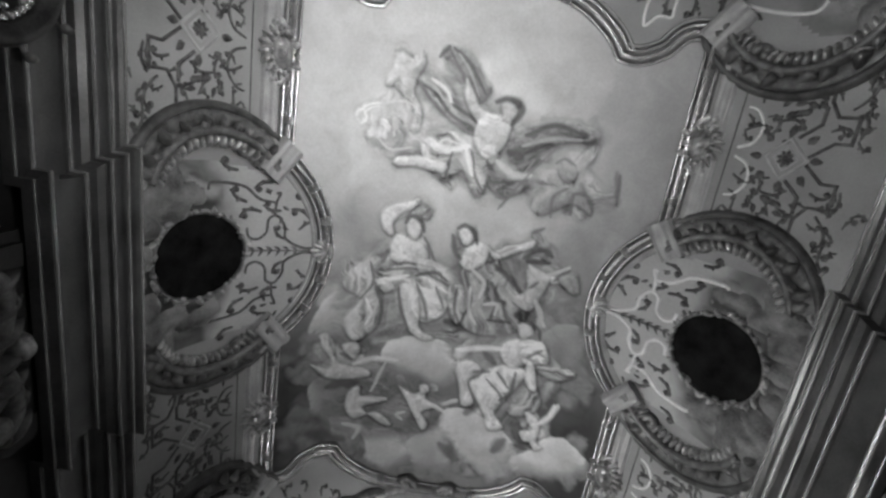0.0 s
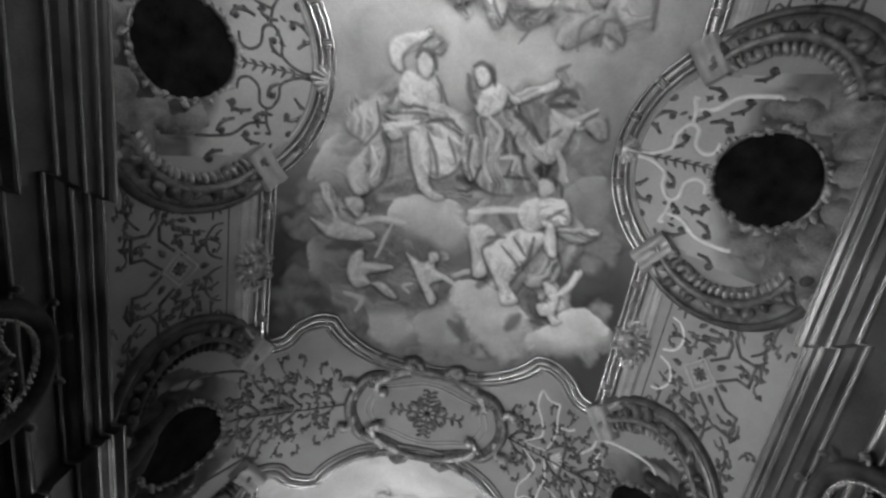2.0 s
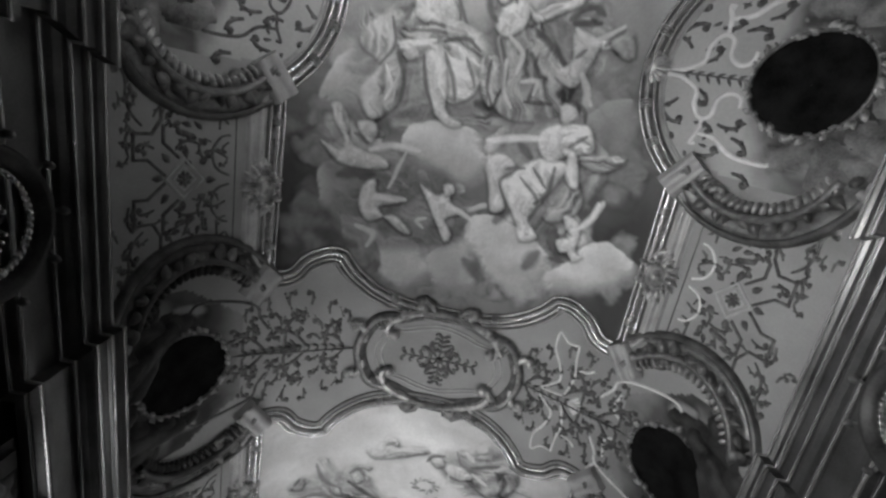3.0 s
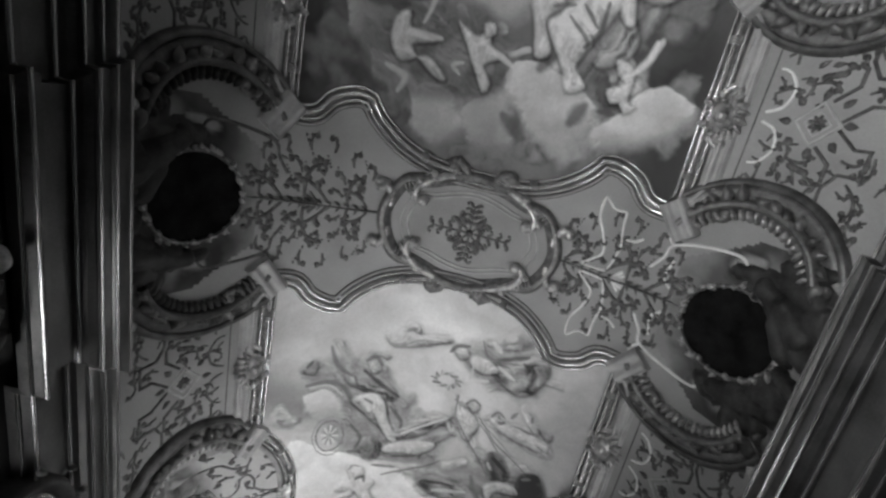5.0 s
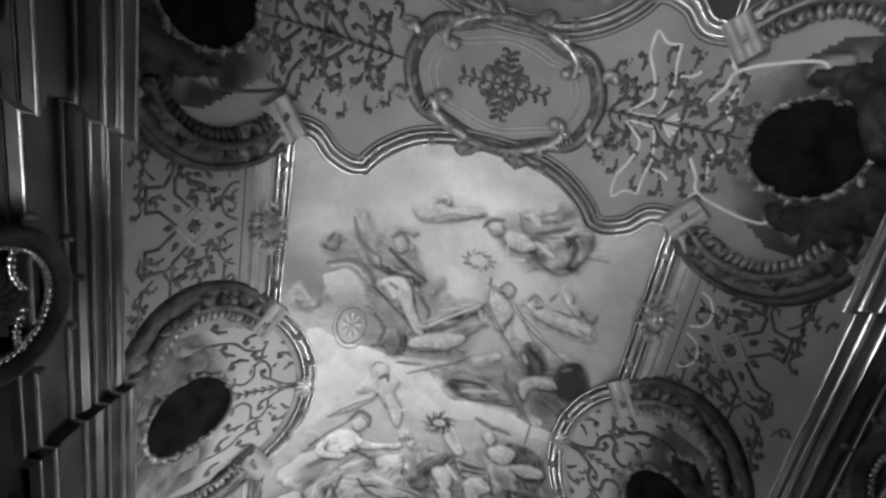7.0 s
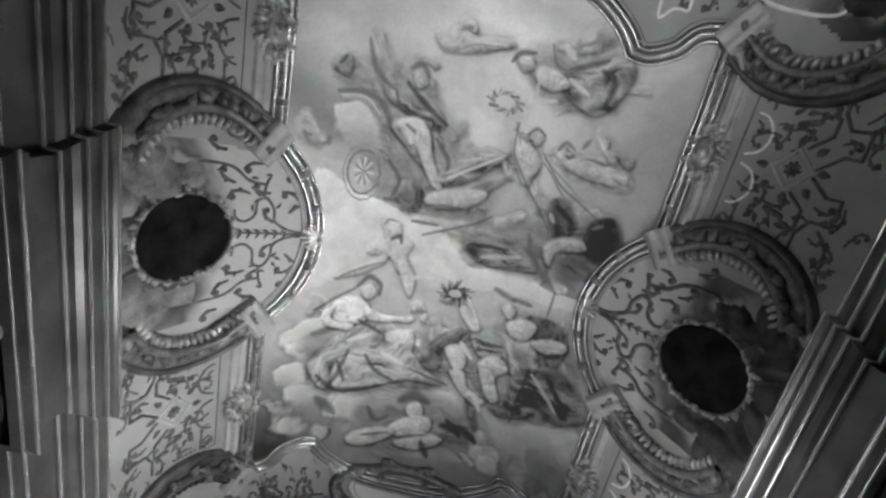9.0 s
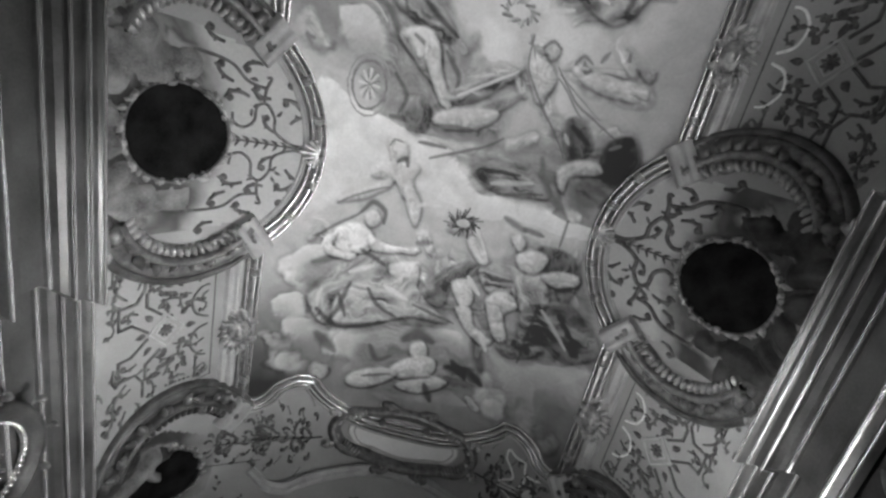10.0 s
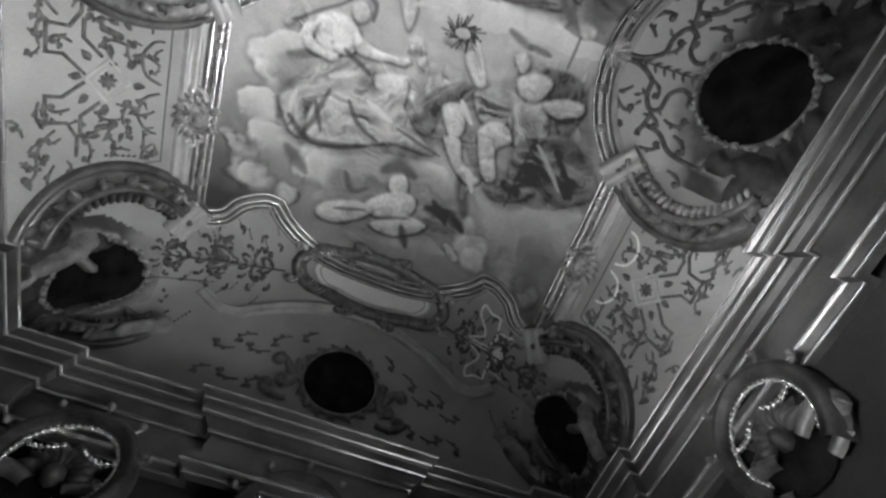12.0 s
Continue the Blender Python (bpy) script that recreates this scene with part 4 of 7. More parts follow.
CROWNED = [
    ("M", 0.35, 0, (-1.42, 1.96, -0.89, 1.57, -0.1, 1.63, 0.07, 2.28, -0.77, 2.63, -1.42, 2.62)),
    ("S", 0.1, 0.054, (-1.05, 2.45, -1.1, 2.66)),
    ("S", 0.1, 0.051, (-0.07, 2.27, 0.34, 2.31)),
    ("B", 0.81, 0, (-0.95, 1.27, -1, 1.07, -0.86, 0.95, -0.65, 0.87, -0.59, 0.9, -0.79, 1.05, -0.87, 1.17, -0.84, 1.31)),
    ("S", 0.3, 0.019, (-0.62, 0.88, -0.49, 0.91, -0.42, 0.96)),
    ("S", 0.17, 0.015, (-0.54, 1.03, -0.46, 0.94)),
    ("D", 0.47, 0, (-1.36, 1.89, -1.25, 1.72, -1.01, 1.59, -0.86, 1.76, -0.9, 2.03, -0.92, 2.44, -1.16, 2.67, -1.31, 2.41, -1.15, 2.13, -1.32, 2.02)),
]
CROWNED += [
    ("D", 0.68, 0, (-0.98, 1.88, -0.67, 1.73, -0.28, 1.76, -0.09, 1.9, -0.12, 2.17, -0.33, 2.32, -0.48, 2.24, -0.58, 1.98, -0.71, 1.94, -0.9, 2.03)),
    ("D", 0.66, 0, (-0.94, 1.61, -0.64, 1.5, -0.43, 1.56, -0.48, 1.73, -0.86, 1.79, -1, 1.72)),
    ("B", 0.88, 0, (-0.86, 1.51, -0.82, 1.31, -0.69, 1.32, -0.49, 1.38, -0.41, 1.52, -0.56, 1.6, -0.78, 1.62)),
    ("B", 0.85, 0, (-0.7, 1.11, -0.6, 1.07, -0.53, 1.2, -0.58, 1.32, -0.66, 1.28)),
    ("S", 0.13, 0.023, (-0.71, 1.14, -0.66, 1.05, -0.55, 1.09, -0.49, 1.22)),
    ("S", 0.17, 0.016, (-0.48, 1.28, -0.35, 1.48, -0.27, 1.6)),
    ("S", 0.15, 0.016, (-1.07, 1.66, -1.01, 1.91, -1.15, 2.13)),
]
CROWNED += [
    ("S", 0.15, 0.02, (-0.98, 1.91, -0.88, 2.23, -0.89, 2.43)),
    ("S", 0.81, 0.016, (-1.08, 2.12, -1, 2.31, -1.05, 2.45)),
    ("S", 0.66, 0.019, (-1.24, 1.78, -1.11, 1.86)),
    ("S", 0.17, 0.02, (-0.94, 1.65, -0.89, 1.57)),
    ("B", 0.88, 0, (-0.69, 1.9, -0.52, 1.91, -0.42, 2.16, -0.39, 2.43, -0.21, 2.51, -0.34, 2.56, -0.52, 2.45, -0.62, 2.19)),
    ("S", 0.17, 0.016, (-0.71, 1.94, -0.65, 2.2, -0.52, 2.45)),
    ("S", 0.15, 0.02, (-0.49, 1.87, -0.37, 2.08, -0.31, 2.28)),
    ("S", 0.88, 0.021, (-0.38, 1.98, -0.2, 2.05)),
    ("S", 0.2, 0.016, (-0.26, 1.86, -0.13, 2.11)),
    ("S", 0.88, 0.02, (-0.92, 1.87, -0.6, 1.77)),
    ("S", 0.17, 0.016, (-0.87, 1.73, -0.55, 1.68, -0.28, 1.73)),
]
CROWNED += [
    ("D", 0.5, 0, (-0.53, 1.55, -0.31, 1.54, -0.03, 1.65, -0.04, 1.79, -0.24, 1.76, -0.48, 1.7)),
    ("S", 0.12, 0.02, (-0.51, 1.76, -0.29, 1.68, -0.14, 1.76)),
    ("S", 0.78, 0.028, (-0.19, 1.68, -0.01, 1.75)),
]
GARLANDED = [
    ("M", 0.23, 0, (-0.13, 1.44, 0.69, 1.28, 1.07, 1.58, 0.99, 2.14, 0.22, 2.39)),
    ("D", 0.35, 0, (-0.02, 1.49, 0.2, 1.41, 0.45, 1.36, 0.7, 1.67, 0.85, 1.77, 0.8, 2.19, 0.42, 2.35, 0.13, 2.27, 0.03, 2.01, 0.09, 1.79)),
    ("B", 0.8, 0, (0.02, 1.32, 0.16, 1.21, 0.3, 1.26, 0.27, 1.43, 0.12, 1.56, 0, 1.51)),
    ("B", 0.83, 0, (-0.09, 1.12, 0.01, 1.07, 0.09, 1.18, 0.04, 1.27, -0.04, 1.24)),
    ("S", 0.1, 0.023, (-0.11, 1.09, -0.03, 1.03, 0.09, 1.09, 0.15, 1.23)),
    ("S", 0.14, 0.027, (-0.16, 1.19, -0.1, 1.37, -0.01, 1.45)),
]
GARLANDED += [
    ("B", 0.75, 0, (0.3, 1.26, 0.44, 1.3, 0.66, 1.13, 0.8, 1.03, 0.79, 1.12, 0.56, 1.27, 0.39, 1.37)),
    ("S", 0.09, 0.032, (0.4, 1.44, 0.66, 1.61, 0.77, 1.72)),
    ("S", 0.1, 0.028, (0.4, 1.67, 0.51, 1.91, 0.45, 2.13)),
    ("S", 0.65, 0.02, (0.15, 1.55, 0.31, 1.69, 0.28, 1.89)),
    ("S", 0.1, 0.02, (0.06, 1.6, 0.18, 1.91, 0.12, 2.2)),
    ("S", 0.67, 0.02, (0.16, 1.78, 0.17, 2.05, 0.3, 2.23)),
    ("S", 0.65, 0.021, (0.35, 1.95, 0.51, 1.91, 0.5, 2.05)),
    ("S", 0.1, 0.021, (0.42, 2.14, 0.71, 2.11)),
    ("D", 0.49, 0, (-0.1, 1.83, 0.06, 1.77, 0.14, 2.06, 0.07, 2.28, -0.06, 2.1)),
    ("S", 0.13, 0.016, (-0, 1.81, 0, 2.08, 0.1, 2.27)),
]
GARLANDED += [
    ("S", 0.1, 0.035, (0.72, 1.27, 0.89, 1.14, 1.02, 1.18)),
    ("S", 0.07, 0.031, (0.76, 1.3, 1.01, 1.26)),
    ("S", 0.3, 0.015, (0.81, 1.22, 0.92, 1.17)),
    ("S", 0.19, 0.023, (0.76, 0.95, 0.87, 0.87)),
    ("S", 0.06, 0.057, (0.76, 1.99, 0.88, 1.94)),
    ("B", 0.58, 0, (0.78, 1.39, 0.97, 1.38, 1.05, 1.46, 0.99, 1.67, 0.9, 1.89, 0.74, 1.86, 0.69, 1.77, 0.82, 1.64)),
    ("S", 0.63, 0.023, (0.8, 1.35, 0.95, 1.45, 1.12, 1.35, 1.25, 1.25)),
    ("S", 0.15, 0.019, (1.11, 1.45, 1.26, 1.28)),
    ("B", 0.37, 0, (1.16, 1.4, 1.33, 1.33, 1.41, 1.5, 1.31, 1.53)),
    ("S", 0.15, 0.02, (0.85, 1.6, 0.93, 1.52)),
    ("S", 0.54, 0.028, (0.94, 1.75, 1.04, 1.92, 1.05, 2.13)),
]
RECLINING = [
    ("M", 0.27, 0, (0.3, 2.44, 1.2, 2.22, 1.29, 3.05, 0.89, 3.49, 0.34, 3.17)),
    ("S", 0.14, 0.039, (0.45, 2.55, 0.62, 2.7)),
    ("D", 0.4, 0, (0.91, 3.18, 1.11, 2.82, 1.26, 3.06, 1.13, 3.26, 0.93, 3.32)),
    ("D", 0.76, 0, (0.5, 2.84, 0.81, 2.65, 1.02, 2.7, 0.88, 3.03, 0.74, 3.22, 0.47, 3.07)),
    ("B", 0.88, 0, (0.67, 2.4, 0.88, 2.27, 1.11, 2.28, 1.06, 2.51, 0.82, 2.67, 0.68, 2.57)),
    ("B", 0.73, 0, (0.82, 2.12, 0.94, 2.05, 0.99, 2.18, 0.88, 2.27)),
    ("S", 0.1, 0.024, (0.87, 2.05, 1.04, 2.09, 1.1, 2.22)),
    ("S", 0.87, 0.03, (0.12, 2.62, 0.38, 2.53, 0.71, 2.46)),
]
RECLINING += [
    ("D", 0.7, 0, (0.89, 2.34, 1.14, 2.24, 1.24, 2.45, 1.16, 2.52, 0.97, 2.57)),
    ("S", 0.16, 0.017, (0.99, 2.49, 1.15, 2.34)),
    ("S", 0.88, 0.017, (0.93, 2.4, 1.12, 2.32)),
    ("B", 0.87, 0, (1.01, 2.56, 1.1, 2.57, 1.18, 2.87, 1.12, 2.9, 1.02, 2.77)),
    ("D", 0.48, 0, (1.13, 2.56, 1.51, 2.47, 1.58, 2.52, 1.41, 2.65, 1.22, 2.65)),
    ("B", 0.88, 0, (0.15, 2.84, 0.31, 2.73, 0.47, 2.84, 0.32, 3.02, 0.44, 3.3, 0.3, 3.37, 0.23, 3.12)),
    ("B", 0.88, 0, (0.36, 3.02, 0.58, 2.93, 0.83, 3.12, 0.73, 3.38, 0.87, 3.54, 0.7, 3.62, 0.6, 3.42, 0.46, 3.22)),
    ("S", 0.16, 0.018, (0.55, 2.93, 0.79, 3.13, 0.77, 3.37)),
]
RECLINING += [
    ("S", 0.14, 0.017, (0.67, 2.8, 0.84, 2.97)),
    ("S", 0.88, 0.017, (0.61, 2.88, 0.77, 2.99)),
    ("S", 0.88, 0.017, (0.76, 2.73, 0.91, 2.8)),
    ("S", 0.13, 0.021, (0.9, 2.73, 0.88, 3.03, 0.77, 3.18)),
    ("S", 0.18, 0.018, (0.37, 2.87, 0.57, 2.82)),
]
CHERUBS = [
    ("M", 0.2, 0, (-1.65, 2.96, -0.74, 2.91, 0, 3.24, -0.05, 3.88, -1.17, 4.06, -1.56, 3.38)),
    ("S", 0.11, 0.043, (-1.43, 3.31, -1.11, 3.23)),
    ("B", 0.66, 0, (-1.49, 2.65, -1.41, 2.82, -1.3, 2.99, -0.99, 3.04, -0.92, 3.14, -1.18, 3.2, -1.45, 3.17, -1.58, 3.06, -1.65, 2.99, -1.45, 3.06, -1.4, 2.96, -1.49, 2.79)),
    ("B", 0.66, 0, (-1.29, 2.74, -1.13, 2.7, -1.08, 2.83, -1.17, 2.91)),
    ("S", 0.14, 0.021, (-1.31, 2.85, -1.17, 2.91)),
    ("S", 0.7, 0.026, (-1.13, 2.98, -0.87, 2.89, -0.6, 2.89)),
    ("S", 0.14, 0.026, (-1.37, 3.24, -1.04, 3.24, -0.76, 3.28)),
    ("S", 0.6, 0.017, (-0.73, 2.94, -0.84, 3.21, -0.89, 3.36)),
]
CHERUBS += [
    ("B", 0.66, 0, (-1.16, 3.38, -1.04, 3.3, -0.99, 3.45, -0.74, 3.5, -0.97, 3.6, -0.71, 3.81, -0.56, 3.83, -0.79, 3.66, -1.06, 3.75, -1.18, 3.6)),
    ("S", 0.11, 0.03, (-1.2, 3.31, -1.07, 3.25)),
    ("S", 0.6, 0.027, (-1.02, 3.48, -0.68, 3.46)),
    ("S", 0.5, 0.027, (-1.19, 3.83, -0.98, 3.9, -1.03, 4.06)),
    ("S", 0.56, 0.018, (-0.41, 3.62, -0.51, 3.67, -0.43, 3.74)),
    ("B", 0.77, 0, (-0.3, 3.33, -0.21, 3.24, -0.16, 3.38, -0, 3.47, -0.2, 3.58, -0.1, 3.76, -0.16, 3.85, -0.31, 3.6, -0.44, 3.39, -0.52, 3.25, -0.41, 3.31)),
    ("S", 0.7, 0.023, (-0.11, 3.45, 0.11, 3.53)),
    ("B", 0.77, 0, (-0.28, 3.21, -0.18, 3.18, -0.15, 3.27, -0.24, 3.31)),
]
CHERUBS += [
    ("B", 0.88, 0, (1.12, 3.22, 1.23, 3.23, 1.32, 3.34, 1.33, 3.57, 1.41, 3.62, 1.32, 3.69, 1.25, 3.6, 1.17, 3.63, 1.11, 3.5, 1.27, 3.42, 1.18, 3.35)),
    ("S", 0.88, 0.026, (1.31, 3.31, 1.42, 3.16, 1.45, 2.99)),
    ("S", 0.14, 0.017, (1.11, 3.21, 1.18, 3.15)),
    ("S", 0.12, 0.027, (1.08, 3.74, 1.22, 3.73)),
]
VICTORY = [
    ("M", 0.36, 0, (0.15, 6.81, 0.74, 6.53, 1.28, 6.63, 1.27, 7.07, 0.65, 7.23)),
    ("B", 0.56, 0, (-0.67, 6.84, -0.5, 6.87, -0.36, 6.74, -0.25, 6.78, 0.08, 6.77, -0.23, 6.91, -0.55, 6.98)),
    ("S", 0.29, 0.008, (-0.65, 6.92, -0.48, 6.97, -0.24, 6.84, 0.08, 6.8)),
    ("S", 0.26, 0.02, (-0.42, 6.75, -0.32, 6.7)),
    ("D", 0.4, 0, (0.58, 6.67, 0.74, 6.53, 0.95, 6.34, 1.16, 6.44, 0.89, 6.62)),
    ("D", 0.34, 0, (0.6, 6.9, 0.93, 6.77, 1.21, 6.62, 1.37, 6.73, 1.26, 7.04, 1.1, 7.19, 0.81, 7.08)),
    ("B", 0.62, 0, (0.4, 6.88, 0.6, 6.87, 0.79, 6.98, 0.61, 7.07, 0.43, 7.01)),
]
VICTORY += [
    ("B", 0.62, 0, (0.18, 6.84, 0.28, 6.78, 0.37, 6.89, 0.29, 6.97)),
    ("S", 0.13, 0.024, (0.14, 6.9, 0.21, 6.79, 0.35, 6.76)),
    ("S", 0.12, 0.027, (1.06, 6.77, 1.21, 6.85, 1.17, 7.07)),
    ("S", 0.14, 0.024, (0.75, 6.82, 1.09, 6.66)),
    ("S", 0.62, 0.02, (0.77, 6.92, 0.99, 7.02)),
    ("S", 0.49, 0.016, (0.45, 6.97, 0.44, 7.22, 0.27, 7.37)),
    ("S", 0.58, 0.021, (0.38, 7.23, 0.69, 7.15)),
    ("S", 0.22, 0.012, (0.51, 6.65, 0.62, 6.84, 0.87, 6.79)),
    ("S", 0.62, 0.031, (0.64, 6.62, 0.75, 6.71)),
]
CHARIOT = [
    ("M", 0.31, 0, (-1.61, 7.35, -0.84, 7.17, -0.35, 7.7, -0.08, 8.39, -0.96, 8.62, -1.41, 7.72)),
    ("C", 0.6, 0, (-1.56, 7.8, -1.35, 7.68, -1.13, 7.83, -1.03, 8.11, -1.35, 8.21)),
    ("D", 0.3, 0, (-1.1, 7.41, -0.95, 7.29, -0.67, 7.41, -0.42, 7.68, -0.51, 7.77, -0.83, 7.65, -1.04, 7.58)),
    ("B", 0.54, 0, (-0.82, 7.27, -0.73, 7.22, -0.67, 7.34, -0.77, 7.39)),
    ("S", 0.2, 0.024, (-0.86, 7.24, -0.76, 7.17, -0.66, 7.27)),
    ("S", 0.1, 0.025, (-0.87, 7.38, -0.65, 7.54, -0.38, 7.7)),
    ("S", 0.16, 0.016, (-0.99, 7.47, -0.9, 7.66)),
    ("S", 0.2, 0.023, (-1.31, 7.09, -1.22, 7.33, -1.02, 7.47)),
]
CHARIOT += [
    ("B", 0.29, 0, (-1.6, 7.41, -1.53, 7.27, -1.45, 7.36, -1.5, 7.47)),
    ("S", 0.12, 0.016, (-1.57, 7.38, -1.51, 7.29)),
    ("S", 0.32, 0.02, (-1.62, 7.51, -1.43, 7.52, -1.19, 7.43)),
    ("S", 0.19, 0.028, (-1.54, 7.63, -1.3, 7.58, -1.09, 7.65, -0.96, 7.88, -0.78, 8)),
    ("S", 0.57, 0.012, (-1.51, 7.66, -1.26, 7.63, -1.11, 7.76)),
    ("D", 0.45, 0, (-0.97, 7.81, -0.69, 7.69, -0.52, 7.88, -0.54, 8.18, -0.78, 8)),
    ("S", 0.17, 0.017, (-0.81, 7.79, -0.59, 7.89)),
    ("B", 0.65, 0, (-0.7, 7.84, -0.57, 7.81, -0.45, 8.09, -0.3, 8.36, -0.4, 8.38, -0.59, 8.11)),
    ("S", 0.16, 0.022, (-0.46, 7.86, -0.29, 8.05, -0.29, 8.2)),
]
CHARIOT += [
    ("D", 0.32, 0, (-0.36, 8.22, -0.02, 7.99, 0.33, 7.79, 0.25, 7.92, -0.04, 8.22, -0.31, 8.32)),
    ("S", 0.62, 0.013, (-0.25, 8.23, 0.3, 7.83)),
    ("D", 0.24, 0, (-0.03, 8.3, 0.35, 8.05, 0.39, 8.07, 0.18, 8.28)),
    ("B", 0.57, 0, (-0.42, 8.46, -0.16, 8.33, 0.18, 8.28, 0.14, 8.41, -0.19, 8.57, -0.44, 8.58)),
    ("S", 0.17, 0.018, (-0.44, 8.6, -0.06, 8.52)),
]
SLOPE = [
    ("C", 0.68, 0, (-1.7, 8.47, -1.22, 8.62, -0.85, 8.65, -0.45, 8.77, -0.19, 8.82, 0.05, 9, 0.29, 9.16, 0.71, 9.04, 1.2, 9.14, 1.57, 9.13, 1.55, 9.44, 0.03, 9.75, -1.24, 10.04, -1.62, 9.53)),
]
TEAM = [
    ("M", 0.22, 0, (0.02, 8.88, 0.73, 8.43, 1.61, 8.18, 1.81, 8.59, 1.42, 9.03, 0.54, 9.12)),
    ("S", 0.16, 0.025, (-0.92, 8.62, -0.62, 8.6)),
    ("D", 0.25, 0, (-0.8, 8.45, -0.64, 8.34, -0.52, 8.48, -0.54, 8.67, -0.69, 8.71)),
    ("S", 0.16, 0.021, (-0.94, 8.2, -0.78, 8.38, -0.84, 8.57)),
    ("S", 0.48, 0.019, (-0.56, 8.73, -0.21, 8.73)),
    ("S", 0.12, 0.019, (-0.57, 8.8, -0.26, 8.79)),
    ("S", 0.17, 0.015, (-0.42, 8.94, 0.05, 8.72, 0.32, 8.52)),
    ("D", 0.26, 0, (0.1, 8.93, 0.44, 8.74, 0.77, 8.79, 0.96, 8.99, 0.53, 9.09, 0.27, 9.07)),
    ("S", 0.1, 0.019, (0.22, 8.89, 0.6, 8.85)),
    ("S", 0.5, 0.023, (0.32, 9.02, 0.74, 8.9)),
]
TEAM += [
    ("S", 0.15, 0.016, (0.41, 9.13, 0.89, 8.98)),
    ("B", 0.57, 0, (0.37, 7.72, 0.53, 7.65, 0.7, 7.8, 0.64, 8.02, 0.63, 8.08, 0.56, 8.07, 0.46, 7.92)),
    ("B", 0.5, 0, (0.5, 7.52, 0.6, 7.49, 0.66, 7.56, 0.59, 7.64)),
    ("S", 0.17, 0.014, (0.49, 7.55, 0.57, 7.47, 0.67, 7.52)),
    ("S", 0.19, 0.01, (0.36, 7.45, 0.39, 7.77, 0.59, 8.06, 0.88, 8.39, 0.98, 8.54)),
    ("S", 0.19, 0.01, (0.7, 7.69, 0.96, 7.96, 1.46, 8.22)),
    ("S", 0.22, 0.01, (0.73, 7.79, 1.06, 8.1)),
    ("B", 0.54, 0, (0.95, 7.74, 1.09, 7.64, 1.34, 7.69, 1.54, 7.81, 1.33, 7.83, 1.09, 7.81)),
    ("S", 0.19, 0.017, (0.85, 7.62, 0.91, 7.53, 1.01, 7.58)),
]
TEAM += [
    ("S", 0.21, 0.02, (1.09, 7.54, 1.14, 7.44)),
    ("B", 0.31, 0, (1.44, 7.51, 1.61, 7.52, 1.59, 7.63)),
    ("D", 0.14, 0, (0.9, 8.18, 1.06, 8.1, 1.23, 8.35, 1.13, 8.53, 1, 8.48)),
    ("S", 0.09, 0.028, (1, 8.21, 1.19, 8.33)),
    ("S", 0.47, 0.018, (0.94, 8.31, 1, 8.39)),
    ("D", 0.09, 0, (1.38, 8.27, 1.6, 8.15, 1.74, 8.37, 1.6, 8.66, 1.38, 8.54)),
    ("S", 0.26, 0.017, (1.43, 8.32, 1.53, 8.26)),
    ("B", 0.5, 0, (0.97, 8.7, 1.13, 8.53, 1.36, 8.49, 1.43, 8.59, 1.13, 8.71, 1.09, 8.89)),
    ("S", 0.2, 0.03, (0.78, 8.6, 0.9, 8.88, 1.11, 9.07)),
    ("S", 0.23, 0.033, (1.14, 8.74, 1.24, 8.96, 1.43, 9.06)),
]
TEAM += [
    ("S", 0.17, 0.026, (1.33, 8.75, 1.53, 8.8, 1.51, 8.93)),
]
HEAPS = [
    ("C", 0.58, 0, (-1.72, 10.37, -1.56, 10.19, -1.34, 10.19, -1.24, 10.46, -1.41, 10.62, -1.67, 10.57)),
    ("C", 0.51, 0, (-1.88, 10.85, -1.64, 10.74, -1.48, 10.84, -1.42, 11.06, -1.72, 11.14)),
    ("C", 0.49, 0, (-1.72, 11.14, -1.48, 11.06, -1.27, 11.16, -1.18, 11.34, -1.56, 11.44)),
    ("C", 0.5, 0, (-1.11, 11.34, -0.74, 11.08, -0.26, 11.02, 0.29, 10.86, 0.5, 11.11, 0.27, 11.44, -0.71, 11.64)),
    ("C", 0.42, 0, (0.81, 10.92, 1.26, 10.96, 1.65, 10.84, 2, 10.71, 2.04, 11.15, 1.36, 11.57, 0.98, 11.26)),
    ("C", 0.35, 0, (-0.92, 11.72, -0.58, 11.58, -0.08, 11.89, 0.42, 11.73, 0.75, 11.87, 0.29, 12.21, -0.55, 12.17)),
]
HEAPS += [
    ("C", 0.26, 0, (1.43, 11.29, 1.82, 11.14, 1.99, 11.43, 1.73, 11.78)),
    ("S", 0.15, 0.053, (-1.32, 11.28, -1.09, 11.49)),
    ("S", 0.1, 0.05, (-1.41, 10.62, -1.46, 10.98)),
    ("S", 0.12, 0.064, (0.59, 10.92, 0.77, 11.34)),
]
